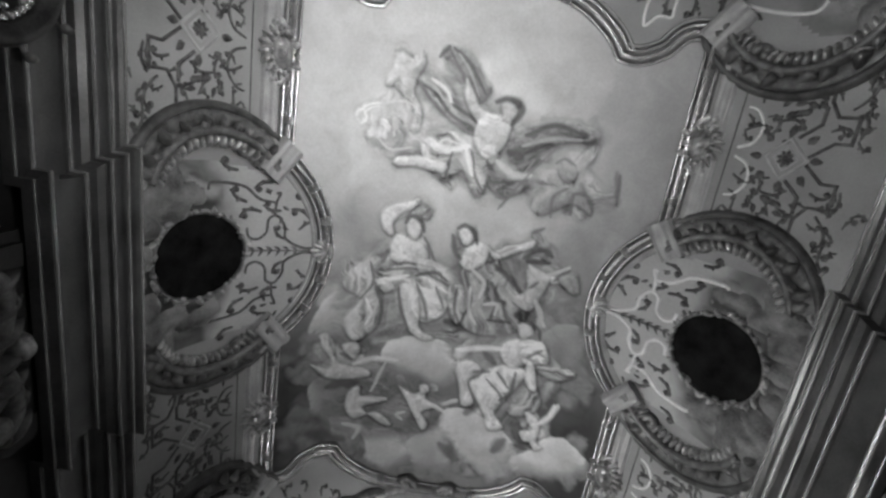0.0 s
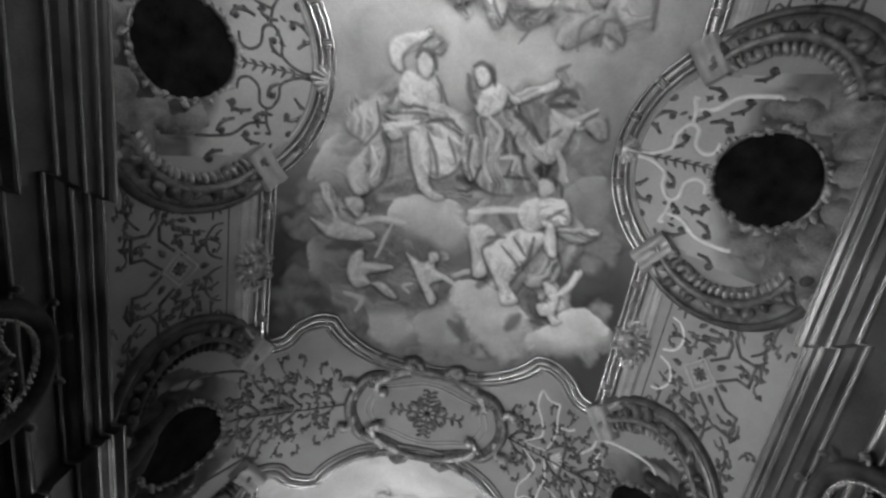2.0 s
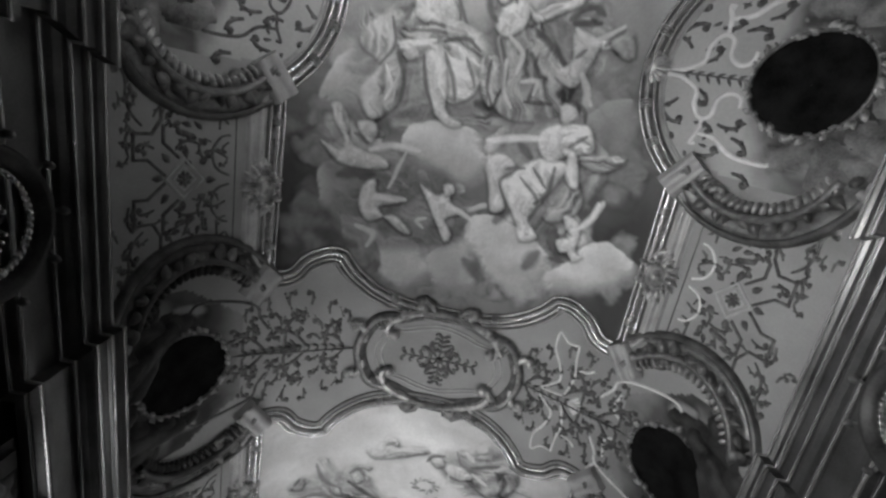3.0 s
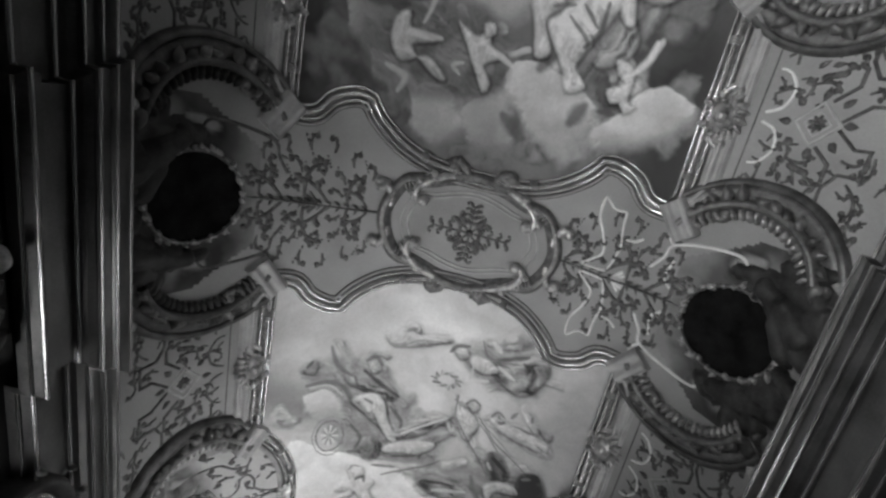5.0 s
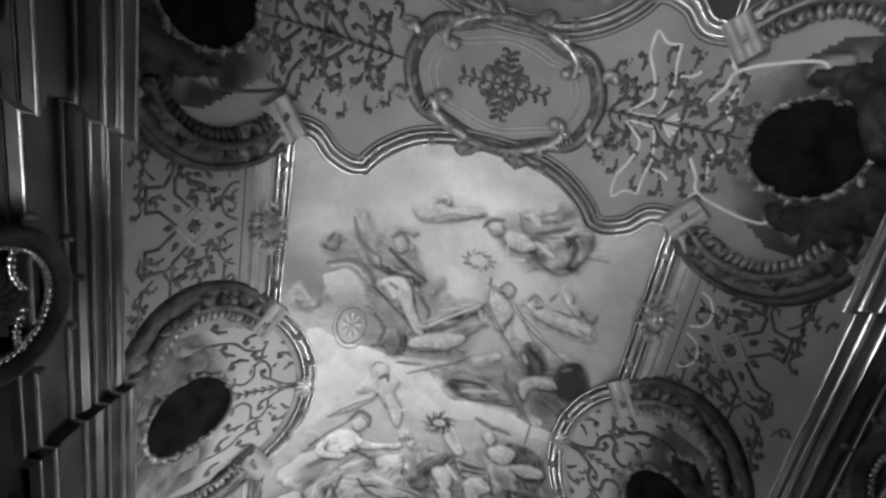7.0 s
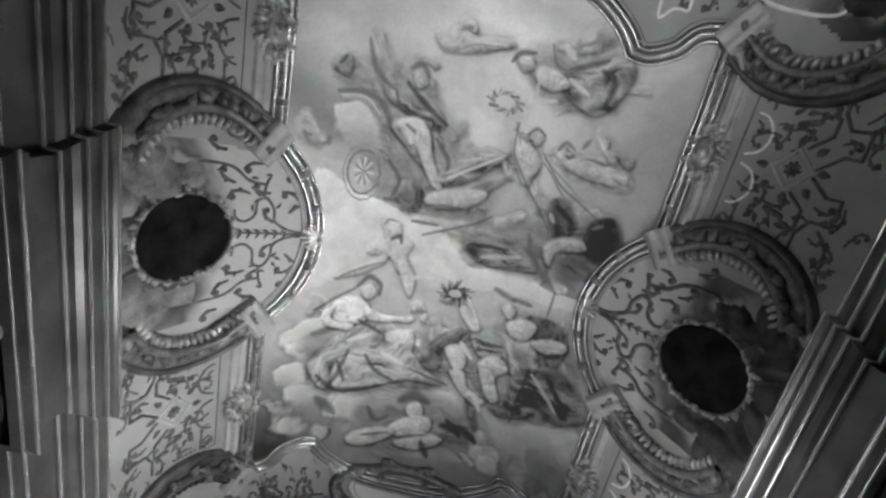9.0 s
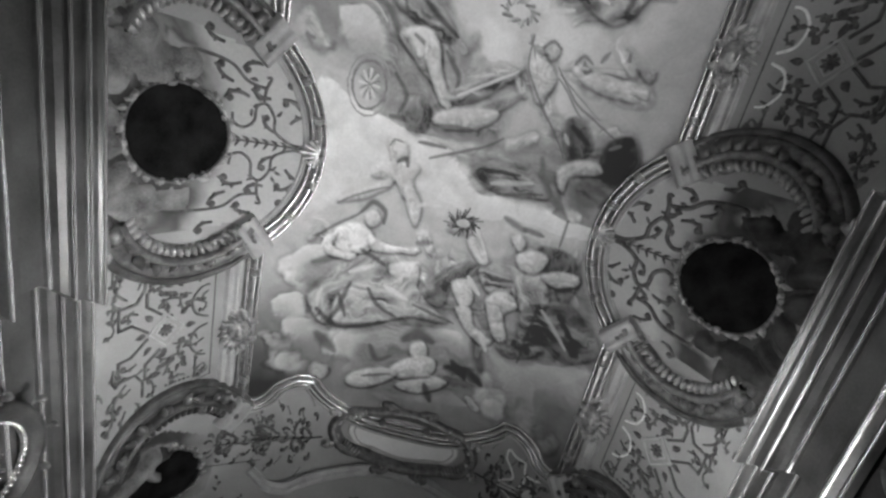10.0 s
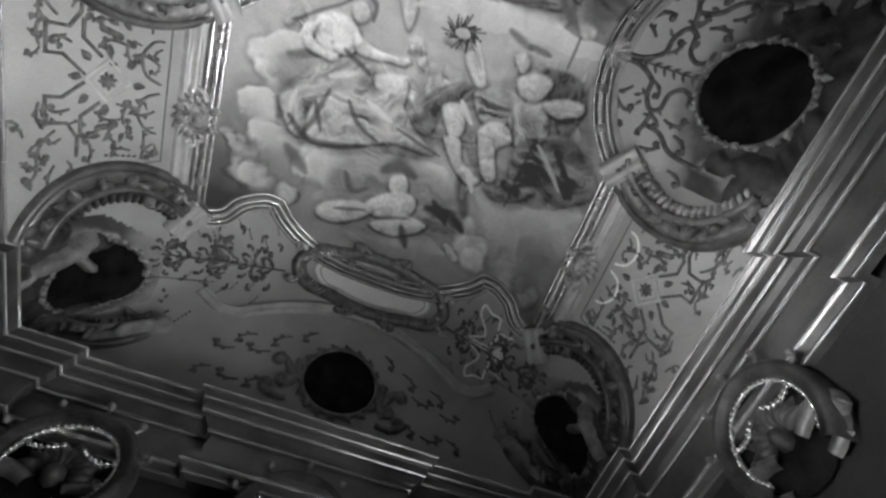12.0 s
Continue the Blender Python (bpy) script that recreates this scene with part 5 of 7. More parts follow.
MESSENGERS = [
    ("B", 0.62, 0, (-0.87, 8.88, -0.72, 8.84, -0.66, 8.98, -0.77, 9.1)),
    ("B", 0.62, 0, (-0.95, 9.14, -0.65, 9.04, -0.51, 9.09, -0.55, 9.23, -0.48, 9.41, -0.6, 9.44, -0.73, 9.28, -0.99, 9.27)),
    ("B", 0.57, 0, (-1.3, 9.63, -1.02, 9.41, -0.8, 9.26, -0.78, 9.35, -1.06, 9.55)),
    ("S", 0.57, 0.019, (-1.4, 9.34, -1.16, 9.32, -0.94, 9.2)),
    ("B", 0.62, 0, (-0.63, 9.32, -0.5, 9.32, -0.39, 9.52, -0.41, 9.73, -0.5, 9.61)),
    ("S", 0.57, 0.02, (-0.43, 9.5, -0.19, 9.37)),
    ("S", 0.13, 0.023, (-0.74, 9.06, -0.66, 9.01, -0.63, 9.09)),
    ("S", 0.2, 0.011, (-0.86, 8.92, -0.82, 8.84, -0.72, 8.84)),
    ("S", 0.2, 0.012, (-1.3, 9.66, -1.02, 9.46, -0.78, 9.35)),
]
PLENTY = [
    ("M", 0.27, 0, (-1.54, 10.35, -0.57, 10.12, 0.2, 10.81, -0.38, 11.13, -1.33, 11.2, -1.52, 10.77)),
    ("S", 0.16, 0.036, (-1.48, 10.36, -1.2, 10.28)),
    ("D", 0.3, 0, (-1.35, 10.61, -1.08, 10.26, -0.69, 10.18, -0.52, 10.39, -0.89, 10.62, -1.09, 11.02, -1.28, 11.12, -1.48, 10.84)),
    ("B", 0.66, 0, (-0.61, 10.27, -0.32, 10.16, -0.24, 10.4, -0.33, 10.65, -0.5, 10.46)),
    ("D", 0.37, 0, (-1.13, 10.73, -0.78, 10.45, -0.39, 10.36, -0.05, 10.65, 0.2, 10.81, -0.29, 10.87, -0.81, 11.1, -1.14, 11.11)),
    ("B", 0.74, 0, (-1.26, 9.91, -1.02, 9.83, -0.86, 9.97, -0.9, 10.15, -1.15, 10.2, -1.29, 10.09)),
]
PLENTY += [
    ("B", 0.69, 0, (-1.39, 10.07, -1.27, 10.01, -1.28, 10.18, -1.02, 10.2, -1.07, 10.28, -1.33, 10.26)),
    ("B", 0.69, 0, (-0.9, 9.94, -0.65, 10.03, -0.33, 9.98, -0.35, 10.05, -0.64, 10.11, -0.84, 10.11)),
    ("B", 0.62, 0, (-1, 9.73, -0.89, 9.65, -0.82, 9.76, -0.92, 9.85)),
    ("S", 0.13, 0.024, (-1.04, 9.7, -0.93, 9.57, -0.79, 9.63, -0.78, 9.78)),
    ("S", 0.16, 0.016, (-1.49, 10.05, -1.26, 9.88, -1.04, 9.7)),
    ("S", 0.13, 0.025, (-0.97, 10.13, -0.67, 10.28)),
    ("S", 0.12, 0.026, (-1.03, 10.57, -1.11, 10.88, -1.21, 11.11)),
    ("S", 0.12, 0.022, (-0.82, 10.6, -0.65, 10.8, -0.42, 10.9)),
    ("S", 0.62, 0.025, (-1.05, 10.43, -0.8, 10.31)),
    ("S", 0.62, 0.026, (-0.63, 10.53, -0.33, 10.65)),
]
PLENTY += [
    ("S", 0.13, 0.021, (-1.13, 10.73, -1.02, 11.01)),
    ("S", 0.11, 0.03, (-1.37, 10.94, -1.07, 11.14, -0.54, 11.01)),
    ("S", 0.54, 0.021, (-1.34, 10.68, -1.37, 10.9)),
    ("S", 0.21, 0.033, (-0.34, 9.92, -0.18, 9.87)),
    ("S", 0.15, 0.018, (-0.25, 10.7, 0.28, 10.8)),
]
WARRIOR = [
    ("M", 0.23, 0, (0.43, 9.98, 1.06, 9.56, 1.55, 9.64, 1.96, 10.29, 1.93, 10.61, 1.07, 11.05, 0.73, 10.87, 0.19, 10.73, -0.13, 10.59)),
    ("D", 0.2, 0, (-0.14, 10.52, -0.01, 10.19, 0.28, 9.96, 0.45, 10.05, 0.15, 10.29, 0.09, 10.61)),
    ("B", 0.61, 0, (0.15, 10.29, 0.34, 10.19, 0.44, 10.43, 0.33, 10.57)),
    ("S", 0.61, 0.026, (0.33, 10.16, 0.5, 10.33)),
    ("B", 0.61, 0, (0.26, 10.6, 0.43, 10.54, 0.56, 10.77, 0.8, 10.88, 0.68, 10.97, 0.47, 10.84)),
    ("S", 0.56, 0.027, (0.64, 10.82, 0.76, 11.02)),
    ("D", 0.31, 0, (0.43, 9.98, 0.88, 9.87, 1.01, 10.07, 0.65, 10.28)),
    ("S", 0.15, 0.021, (0.53, 10.1, 0.86, 10.05)),
]
WARRIOR += [
    ("B", 0.66, 0, (0.22, 9.73, 0.28, 9.67, 0.4, 9.85, 0.52, 9.92, 0.43, 9.97, 0.32, 9.87)),
    ("D", 0.16, 0, (1, 9.58, 1.38, 9.51, 1.54, 9.72, 1.49, 10.09, 1.29, 9.89)),
    ("D", 0.36, 0, (0.85, 9.99, 1.15, 9.87, 1.31, 10.17, 1.02, 10.37)),
    ("D", 0.2, 0, (1.07, 10.31, 1.55, 10.07, 1.88, 10.26, 2.02, 10.48, 1.69, 10.74, 1.39, 10.66, 1.12, 10.71)),
    ("B", 0.61, 0, (0.81, 9.72, 1.01, 9.61, 1.16, 9.66, 1.08, 9.86, 0.88, 9.87)),
    ("B", 0.63, 0, (0.71, 9.54, 0.79, 9.48, 0.87, 9.59, 0.8, 9.68)),
    ("S", 0.19, 0.032, (0.57, 9.35, 0.68, 9.38, 0.83, 9.43)),
    ("S", 0.17, 0.028, (0.82, 9.4, 1.03, 9.43)),
]
WARRIOR += [
    ("B", 0.61, 0, (1.15, 9.87, 1.32, 9.74, 1.54, 9.72, 1.54, 9.84, 1.34, 9.94)),
    ("S", 0.07, 0.029, (1.47, 10.25, 1.67, 10.45)),
    ("S", 0.1, 0.025, (1.23, 10.36, 1.49, 10.54)),
    ("S", 0.43, 0.021, (1.27, 10.26, 1.65, 10.61)),
    ("B", 0.58, 0, (0.6, 10.37, 0.84, 10.21, 0.98, 10.35, 0.85, 10.51, 0.96, 10.78, 0.83, 10.83)),
    ("D", 0.2, 0, (0.88, 10.89, 1.12, 10.71, 1.42, 10.77, 1.05, 10.98)),
    ("S", 0.14, 0.011, (1.24, 9.16, 1.24, 9.49)),
    ("S", 0.12, 0.017, (1.22, 10.21, 1.16, 11.01)),
]
INFANTS = [
    ("M", 0.22, 0, (-0.77, 11.29, -0.38, 11.09, 0.24, 10.96, 0.77, 11.34, 0.76, 11.6, 0.22, 11.88, -0.51, 11.99, -0.89, 11.88)),
    ("S", 0.13, 0.06, (-0.26, 11.18, -0.1, 11.06, 0.09, 11.12)),
    ("B", 0.6, 0, (-0.17, 11.24, -0.01, 11.15, 0.07, 11.33, -0.1, 11.42)),
    ("B", 0.62, 0, (-0.36, 11.61, -0.04, 11.36, 0.19, 11.38, 0.16, 11.6, -0.18, 11.74)),
    ("B", 0.57, 0, (-0.83, 11.79, -0.43, 11.63, -0.26, 11.72, -0.59, 11.96, -0.84, 11.96)),
    ("B", 0.57, 0, (-0.24, 11.84, 0.16, 11.6, 0.4, 11.65, 0.07, 11.89)),
    ("S", 0.08, 0.052, (0.34, 11.41, 0.64, 11.4, 0.81, 11.5)),
    ("S", 0.09, 0.042, (0.39, 11.31, 0.59, 11.5)),
    ("S", 0.09, 0.039, (0.12, 11.74, 0.24, 11.97)),
]
INFANTS += [
    ("S", 0.15, 0.028, (-0.66, 11.35, -0.55, 11.53, -0.39, 11.45)),
    ("S", 0.14, 0.019, (-0.69, 11.81, -0.34, 11.71)),
    ("S", 0.14, 0.019, (-0.25, 11.77, 0.17, 11.62)),
]


def paint_first(s, v):
    # sky tones, with some of the room's light falloff painted into the gradients
    t = 0.46 + 0.2 * (clouds(s, v * 1.3, 1.3, 5) - 0.5) + 0.2 * np.exp(-((s + 0.5) ** 2 / 1.6 + (v + 0.1) ** 2 / 1.6))
    t *= 1 - 0.55 * np.clip((v - 1.0) / 2.2, 0, 1) - 0.3 * np.clip((s - 0.8) / 1.1, 0, 1) - 0.25 * np.clip((-s - 1.1) / 0.8, 0, 1) * np.clip(v - 0.6, 0, 1)
    u, w = clouds(s, v, 1.7, 71) - 0.5, clouds(s + 7, v + 5, 1.7, 71) - 0.5
    t *= 1 + 0.5 * (clouds(s + 3 + 1.1 * u, v + 3 + 1.1 * w, 2.2, 75, 5) - 0.5)
    t = lay(t, s, v, billow([(a, b, c, d, w * 1.15, 0.06 + 0.55 * k) for a, b, c, d, w, k in CLOUDS_LOW_WASH], 4), 0.42, contour=0.1, seed=11, rough=0.35, form=0.5)
    t = figures(t, s, v, DRAPES_A_WASH, (SMITH_WASH, HERALD_WASH, CROWNED_WASH, GARLANDED_WASH, RECLINING_WASH, CHERUBS_WASH), 31)
    for k, shapes in enumerate((HERALD, BANKS, CROWNED, GARLANDED, RECLINING, CHERUBS)):
        t = brush(t, s, v, shapes, 31 + k)
    return 0.4 + (t - 0.4) * 1.2


def paint_second(s, v):
    # sky tones; bright top and darker low end partly paint the room's light
    t = 0.5 + 0.18 * (clouds(s, v * 1.3, 1.3, 15) - 0.5) + 0.12 * np.exp(-((s + 0.1) ** 2 / 1.2 + (v - 7.0) ** 2 / 1.0))
    t *= 1 - 0.15 * np.clip((s - 1.0) / 1.0, 0, 1) - 0.08 * np.clip((v - 9.0) / 0.8, 0, 1) - 0.42 * np.clip((v - 10.4) / 1.6, 0, 1) - 0.3 * np.clip((v - 9.8) / 1.5, 0, 1) * np.clip((-s - 1.0) / 0.7, 0, 1)
    t *= 1 - 0.3 * np.exp(-((v - 8.6 - 0.42 * s) / 0.34) ** 2)
    u, w = clouds(s, v, 1.7, 72) - 0.5, clouds(s + 7, v + 5, 1.7, 72) - 0.5
    t *= 1 + 0.5 * (clouds(s + 3 + 1.1 * u, v + 3 + 1.1 * w, 2.2, 75, 5) - 0.5)
    t = lay(t, s, v, billow([(a, b, c, d, w, 0.05 + 0.8 * k) for a, b, c, d, w, k in CLOUDS_B_WASH], 5), 0.4, contour=0.12, seed=12, rough=0.35, form=0.5)
    t = figures(t, s, v, DRAPES_B_WASH, (CHARIOT_WASH, VICTORY_WASH, MESSENGERS_WASH, PLENTY_WASH, WARRIOR_WASH, INFANTS_WASH), 32)
    for k, shapes in enumerate((VICTORY, CHARIOT, SLOPE, TEAM, HEAPS, MESSENGERS, PLENTY, WARRIOR, INFANTS)):
        t = brush(t, s, v, shapes, 51 + k)
    marks = []
    for k in range(16):
        a, b = k * math.pi / 8, (k + 1) * math.pi / 8
        for r, w, tone in ((1.0, 0.016, 0.27), (1.28, 0.01, 0.34)):
            marks.append((-1.18 + 0.17 * r * math.cos(a), 8.38 + 0.24 * r * math.sin(a), -1.18 + 0.17 * r * math.cos(b), 8.38 + 0.24 * r * math.sin(b), w, tone))
        marks.append((-1.18, 8.38, -1.18 + 0.1 * math.cos(a), 8.38 + 0.15 * math.sin(a), 0.012, 0.28 if k % 2 else 0.6))
    for k in range(26):
        a = k * math.pi / 13
        marks.append((0.17 + 0.12 * math.cos(a), 7.3 + 0.07 * math.sin(a), 0.17 + (0.15 + 0.05 * (k % 3 == 0)) * math.cos(a + 0.3), 7.3 + (0.1 + 0.04 * (k % 4 == 0)) * math.sin(a + 0.3), 0.012 + 0.006 * (k % 2), 0.24 + 0.1 * (k % 3)))
        marks.append((0.12 + 0.09 * math.cos(a), 9.55 + 0.06 * math.sin(a), 0.12 + (0.15 + 0.04 * (k % 3)) * math.cos(a + 0.3), 9.55 + (0.1 + 0.03 * (k % 4)) * math.sin(a + 0.3), 0.013, 0.08 + 0.07 * (k % 3)))
    t = lay(t, s, v, marks, contour=0.0)
    return 0.46 + (t - 0.46) * 1.32


for (e0, e1, c), paint, what in zip(FIELDS, (paint_first, paint_second), ("fresco of soft grey clouds and draped shapes in a pale sky", "fresco of a bright sky with cloud banks, a wheel and wreaths")):
    tagged(painted_patch("ceiling_painting", offset_poly(field_outline(e0, e1, c), -0.06), 0.0105, paint, 0.006), what, "fresco", "ceiling paintings")

# ---- relief building ----


class Relief:
    """Gathers pieces of relief on the vault; flip mirrors them to the other side."""

    def __init__(self, side=1, place=vault):
        self.v, self.f, self.side, self.place = [], [], side, place

    def add(self, verts, faces):
        n = len(self.v)
        self.v += [tuple(map(float, p)) for p in verts]
        self.f += [tuple(i + n for i in q) for q in faces]

    def sweep(self, path, profile, closed=False):
        p = np.array(path, float) * (self.side, 1)
        prof = [(d * self.side, h) for d, h in profile]
        self.add(*sweep(p, prof, closed, self.place))

    def tube(self, path, radius, h=0.0, taper=0.35, sides=6):
        """A half-sunk rod along a path of s, v, thick in the middle."""
        p = np.array(path, float) * (self.side, 1)
        t = np.gradient(p, axis=0)
        t /= np.linalg.norm(t, axis=1, keepdims=True) + 1e-9
        n = np.stack([-t[:, 1], t[:, 0]], 1)
        u = np.linspace(0, 1, len(p))
        r = radius * (taper + (1 - taper) * np.sin(np.pi * np.clip(u * 0.75 + 0.2, 0, 1)) ** 0.8)
        a = np.linspace(0, np.pi, sides)
        q = p[:, None] + n[:, None] * (r[:, None] * np.cos(a))[..., None]
        z = h + r[:, None] * np.sin(a) * 0.9 - 0.002
        self.add(self.place(q[..., 0], q[..., 1], z).reshape(-1, 3), grid_faces(len(p), sides))

    def lump(self, s, v, rs, rv, height, turn=0.0, h=0.0, n=8):
        """A rounded knob or leaf lying on the vault."""
        a = np.linspace(0, 2 * np.pi, n, endpoint=False)
        rows = [(1.0, -0.003), (0.85, 0.55 * height), (0.45, 0.92 * height)]
        ca, sa = math.cos(turn), math.sin(turn)
        ps, pv, ph = [], [], []
        for k, z in rows:
            x, y = rs * k * np.cos(a), rv * k * np.sin(a)
            ps += list(s + x * ca - y * sa)
            pv += list(v + x * sa + y * ca)
            ph += [h + z] * n
        ps.append(s), pv.append(v), ph.append(h + height)
        f = [(i * n + j, i * n + (j + 1) % n, (i + 1) * n + (j + 1) % n, (i + 1) * n + j) for i in range(2) for j in range(n)]
        f += [(2 * n + j, 2 * n + (j + 1) % n, 3 * n) for j in range(n)]
        self.add(self.place(np.array(ps) * self.side, np.array(pv), np.array(ph)), f)

    def leaf(self, s, v, length, turn, width=0.4, height=0.02, h=0.0):
        ca, sa = math.cos(turn), math.sin(turn)
        u = np.linspace(0, 1, 5)
        w = length * width * np.sin(np.pi * u ** 0.75) * 0.5 + 0.002
        rows = []
        for k, side in enumerate((-1, -0.5, 0, 0.5, 1)):
            x, y = u * length, side * w + 0.25 * length * u * u
            rows.append((s + x * ca - y * sa, v + x * sa + y * ca, h + height * (1 - side * side) * np.sin(np.pi * (0.1 + 0.85 * u))))
        r = np.array(rows)
        self.add(self.place(r[:, 0] * self.side, r[:, 1], r[:, 2] - 0.001).reshape(-1, 3), grid_faces(5, 5))

    def scroll(self, s, v, heading, length, curl, radius=0.02, h=0.0, straight=0.35, leaves=0):
        """A stem that runs off at heading and winds into a volute; curl is the whole turn."""
        n, length, radius = 26, length * 1.15, radius * (1.35 if radius > 0.022 else 1.0)
        p = [(s, v)]
        a = heading
        for k in range(n):
            u = k / n
            a += 1.6 * curl / n * (0.16 + 2.5 * u * u)
            d = length / n * (1.5 - 1.15 * u)
            p.append((p[-1][0] + d * math.cos(a), p[-1][1] + d * math.sin(a)))
        self.tube(p, radius, h)
        self.lump(*p[-1], radius * 1.45, radius * 1.45, radius * 1.2, h=h)
        for k in range(leaves):
            i = 5 + int(k * 16 / max(leaves, 1))
            b = math.atan2(p[i + 1][1] - p[i][1], p[i + 1][0] - p[i][0]) - math.copysign(0.9, curl)
            self.leaf(*p[i], length * 0.15, b, 0.9, radius, h)
        return p

    def done(self, name, mat, parent, label=""):
        ob = mesh_object(name, self.v, self.f, mat, parent, label)
        self.v, self.f = [], []
        return ob


def mound(name, lobes, mat, parent, side=1, rough=0.3, step=0.03, seed=1, label=""):
    """One mass of stucco swelling off the vault: lobes run s, v to s, v with a half width and a height."""
    q = np.array(lobes, float)
    pad = q[:, 4].max() * 1.2
    s, v = np.meshgrid(np.arange(min(q[:, 0].min(), q[:, 2].min()) - pad, max(q[:, 0].max(), q[:, 2].max()) + pad, step),
                       np.arange(min(q[:, 1].min(), q[:, 3].min()) - pad, max(q[:, 1].max(), q[:, 3].max()) + pad, step), indexing="ij")
    ws, wv = clouds(s + 11, v + 11, 5, seed) - 0.5, clouds(s + 17, v + 11, 5, seed + 9) - 0.5
    p, r = s + rough * 0.5 * ws, v + rough * 0.5 * wv
    h = np.full(s.shape, -0.02)
    for a, b, c, d, w, tall in lobes:
        ex, ey = c - a, d - b
        u = np.clip(((p - a) * ex + (r - b) * ey) / (ex * ex + ey * ey + 1e-9), 0, 1)
        k = np.hypot(p - a - u * ex, r - b - u * ey) / w
        h = np.maximum(h, tall * (np.sqrt(np.clip(1 - k * k, 0, 1)) - 0.25 * np.clip(k - 1, 0, 1)) - 0.004)
    h = np.where(h > 0, h * (1 + rough * 1.5 * (clouds(s + 5, v + 15, 9, seed + 3, 2) - 0.5)), h)
    up = h > -0.004
    cell = up[:-1, :-1] | up[1:, :-1] | up[1:, 1:] | up[:-1, 1:]
    i, j = np.nonzero(cell)
    nv = s.shape[1]
    quads = np.stack([i * nv + j, (i + 1) * nv + j, (i + 1) * nv + j + 1, i * nv + j + 1], 1)
    used, quads = np.unique(quads, return_inverse=True)
    co = vault(side * s, v, np.maximum(h, -0.004)).reshape(-1, 3)[used]
    return mesh_object(name, co, [tuple(map(int, f)) for f in quads.reshape(-1, 4)], mat, parent, label)


def arc_points(cx, cy, r, a0, a1, n=28, ry=None):
    return [(cx + r * math.cos(a), cy + (ry or r) * math.sin(a)) for a in np.linspace(radians(a0), radians(a1), n)]


# STRAP is the lit copy of the strapwork, for the brighter east side
STRAP = material("lit strapwork", grey(0.75), 0.45, 0.0, vary=0.15, scale=9)
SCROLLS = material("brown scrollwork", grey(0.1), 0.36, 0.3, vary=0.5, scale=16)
# DIM: dark window-head stucco, and the shaded copy of the medallion stucco
DIM = material("dark stucco and painted shade", grey(0.045), 0.5, 0.1, vary=0.6, scale=6, gloss=0.3)
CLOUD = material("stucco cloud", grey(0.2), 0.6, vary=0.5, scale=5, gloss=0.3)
CLASP = material("bright gilt ornament", grey(0.42), 0.36, 0.6, vary=0.5, scale=14)

# ---- ornaments of the painting frames ----


def cartouche(side, c, parent):
    """A shell cartouche that sits over the side rail at v = c."""
    r = Relief(side)
    r.lump(2.2, c, 0.12, 0.17, 0.1)
    r.lump(2.21, c, 0.07, 0.1, 0.14)
    r.done("boss", CLASP, parent, "bright gilt boss")
    for k in range(14):
        a = 2 * math.pi * k / 14
        r.lump(2.2 + 0.125 * math.cos(a), c + 0.18 * math.sin(a), 0.035, 0.035, 0.11)
        r.done("rim_bead", CLASP, parent)
    for k in range(9):
        a = radians(-80 + 20 * k)
        r.leaf(2.2 + 0.08 * math.cos(a), c + 0.12 * math.sin(a), 0.15, a, 0.5, 0.06, 0.03)
    r.done("shell", CLASP, parent)
    for sg in (-1, 1):
        r.scroll(2.12, c + sg * 0.1, sg * 1.4, 0.32, -sg * 4.5, 0.026, 0.02, leaves=2)
        r.scroll(2.26, c + sg * 0.06, sg * 1.1, 0.28, sg * 4.2, 0.024, 0.01, leaves=2)
        r.lump(2.07, c + sg * 0.1, 0.07, 0.035, 0.1)
        r.done("side_scroll", CLASP, parent)
        for k in range(6):
            r.leaf(2.13 + 0.015 * (k % 2), c + sg * (0.26 + 0.07 * k), 0.1, sg * 1.57 + 0.3 * (-1) ** k, 0.5, 0.03, 0.01)
        r.done("leaf_drop", RELIEF, parent)


def clasp(side, s, v, turn, parent, size=1.0):
    r = Relief(side)
    ca, sa = math.cos(turn), math.sin(turn)
    for k in (-1, 0, 1):
        r.lump(s + 0.035 * k * size * ca, v + 0.035 * k * size * sa, 0.02 * size, 0.085 * size, 0.095 + 0.01 * (k == 0), turn)
    r.done("clasp", CLASP, parent)


def outer_moulding(side, v0, v1, parent):
    """The plaster moulding outside the rail along a straight side, turned in at both ends."""
    r = Relief(side)
    path = smooth_path([(2.1, v0 + 0.03), (2.2, v0 + 0.05), (2.27, v0 + 0.16), (2.28, v0 + 0.3), (2.28, (v0 + v1) / 2), (2.28, v1 - 0.3), (2.27, v1 - 0.16), (2.2, v1 - 0.05), (2.1, v1 - 0.03)])
    r.sweep(path, [(0.075, 0.004), (0.07, 0.025), (0.05, 0.03), (0.045, 0.05), (0.02, 0.06), (0.0, 0.05), (-0.01, 0.03), (-0.05, 0.028), (-0.06, 0.045), (-0.08, 0.04), (-0.085, 0.01), (-0.1, 0.0)])
    r.done("outer_moulding", MOULD, parent)


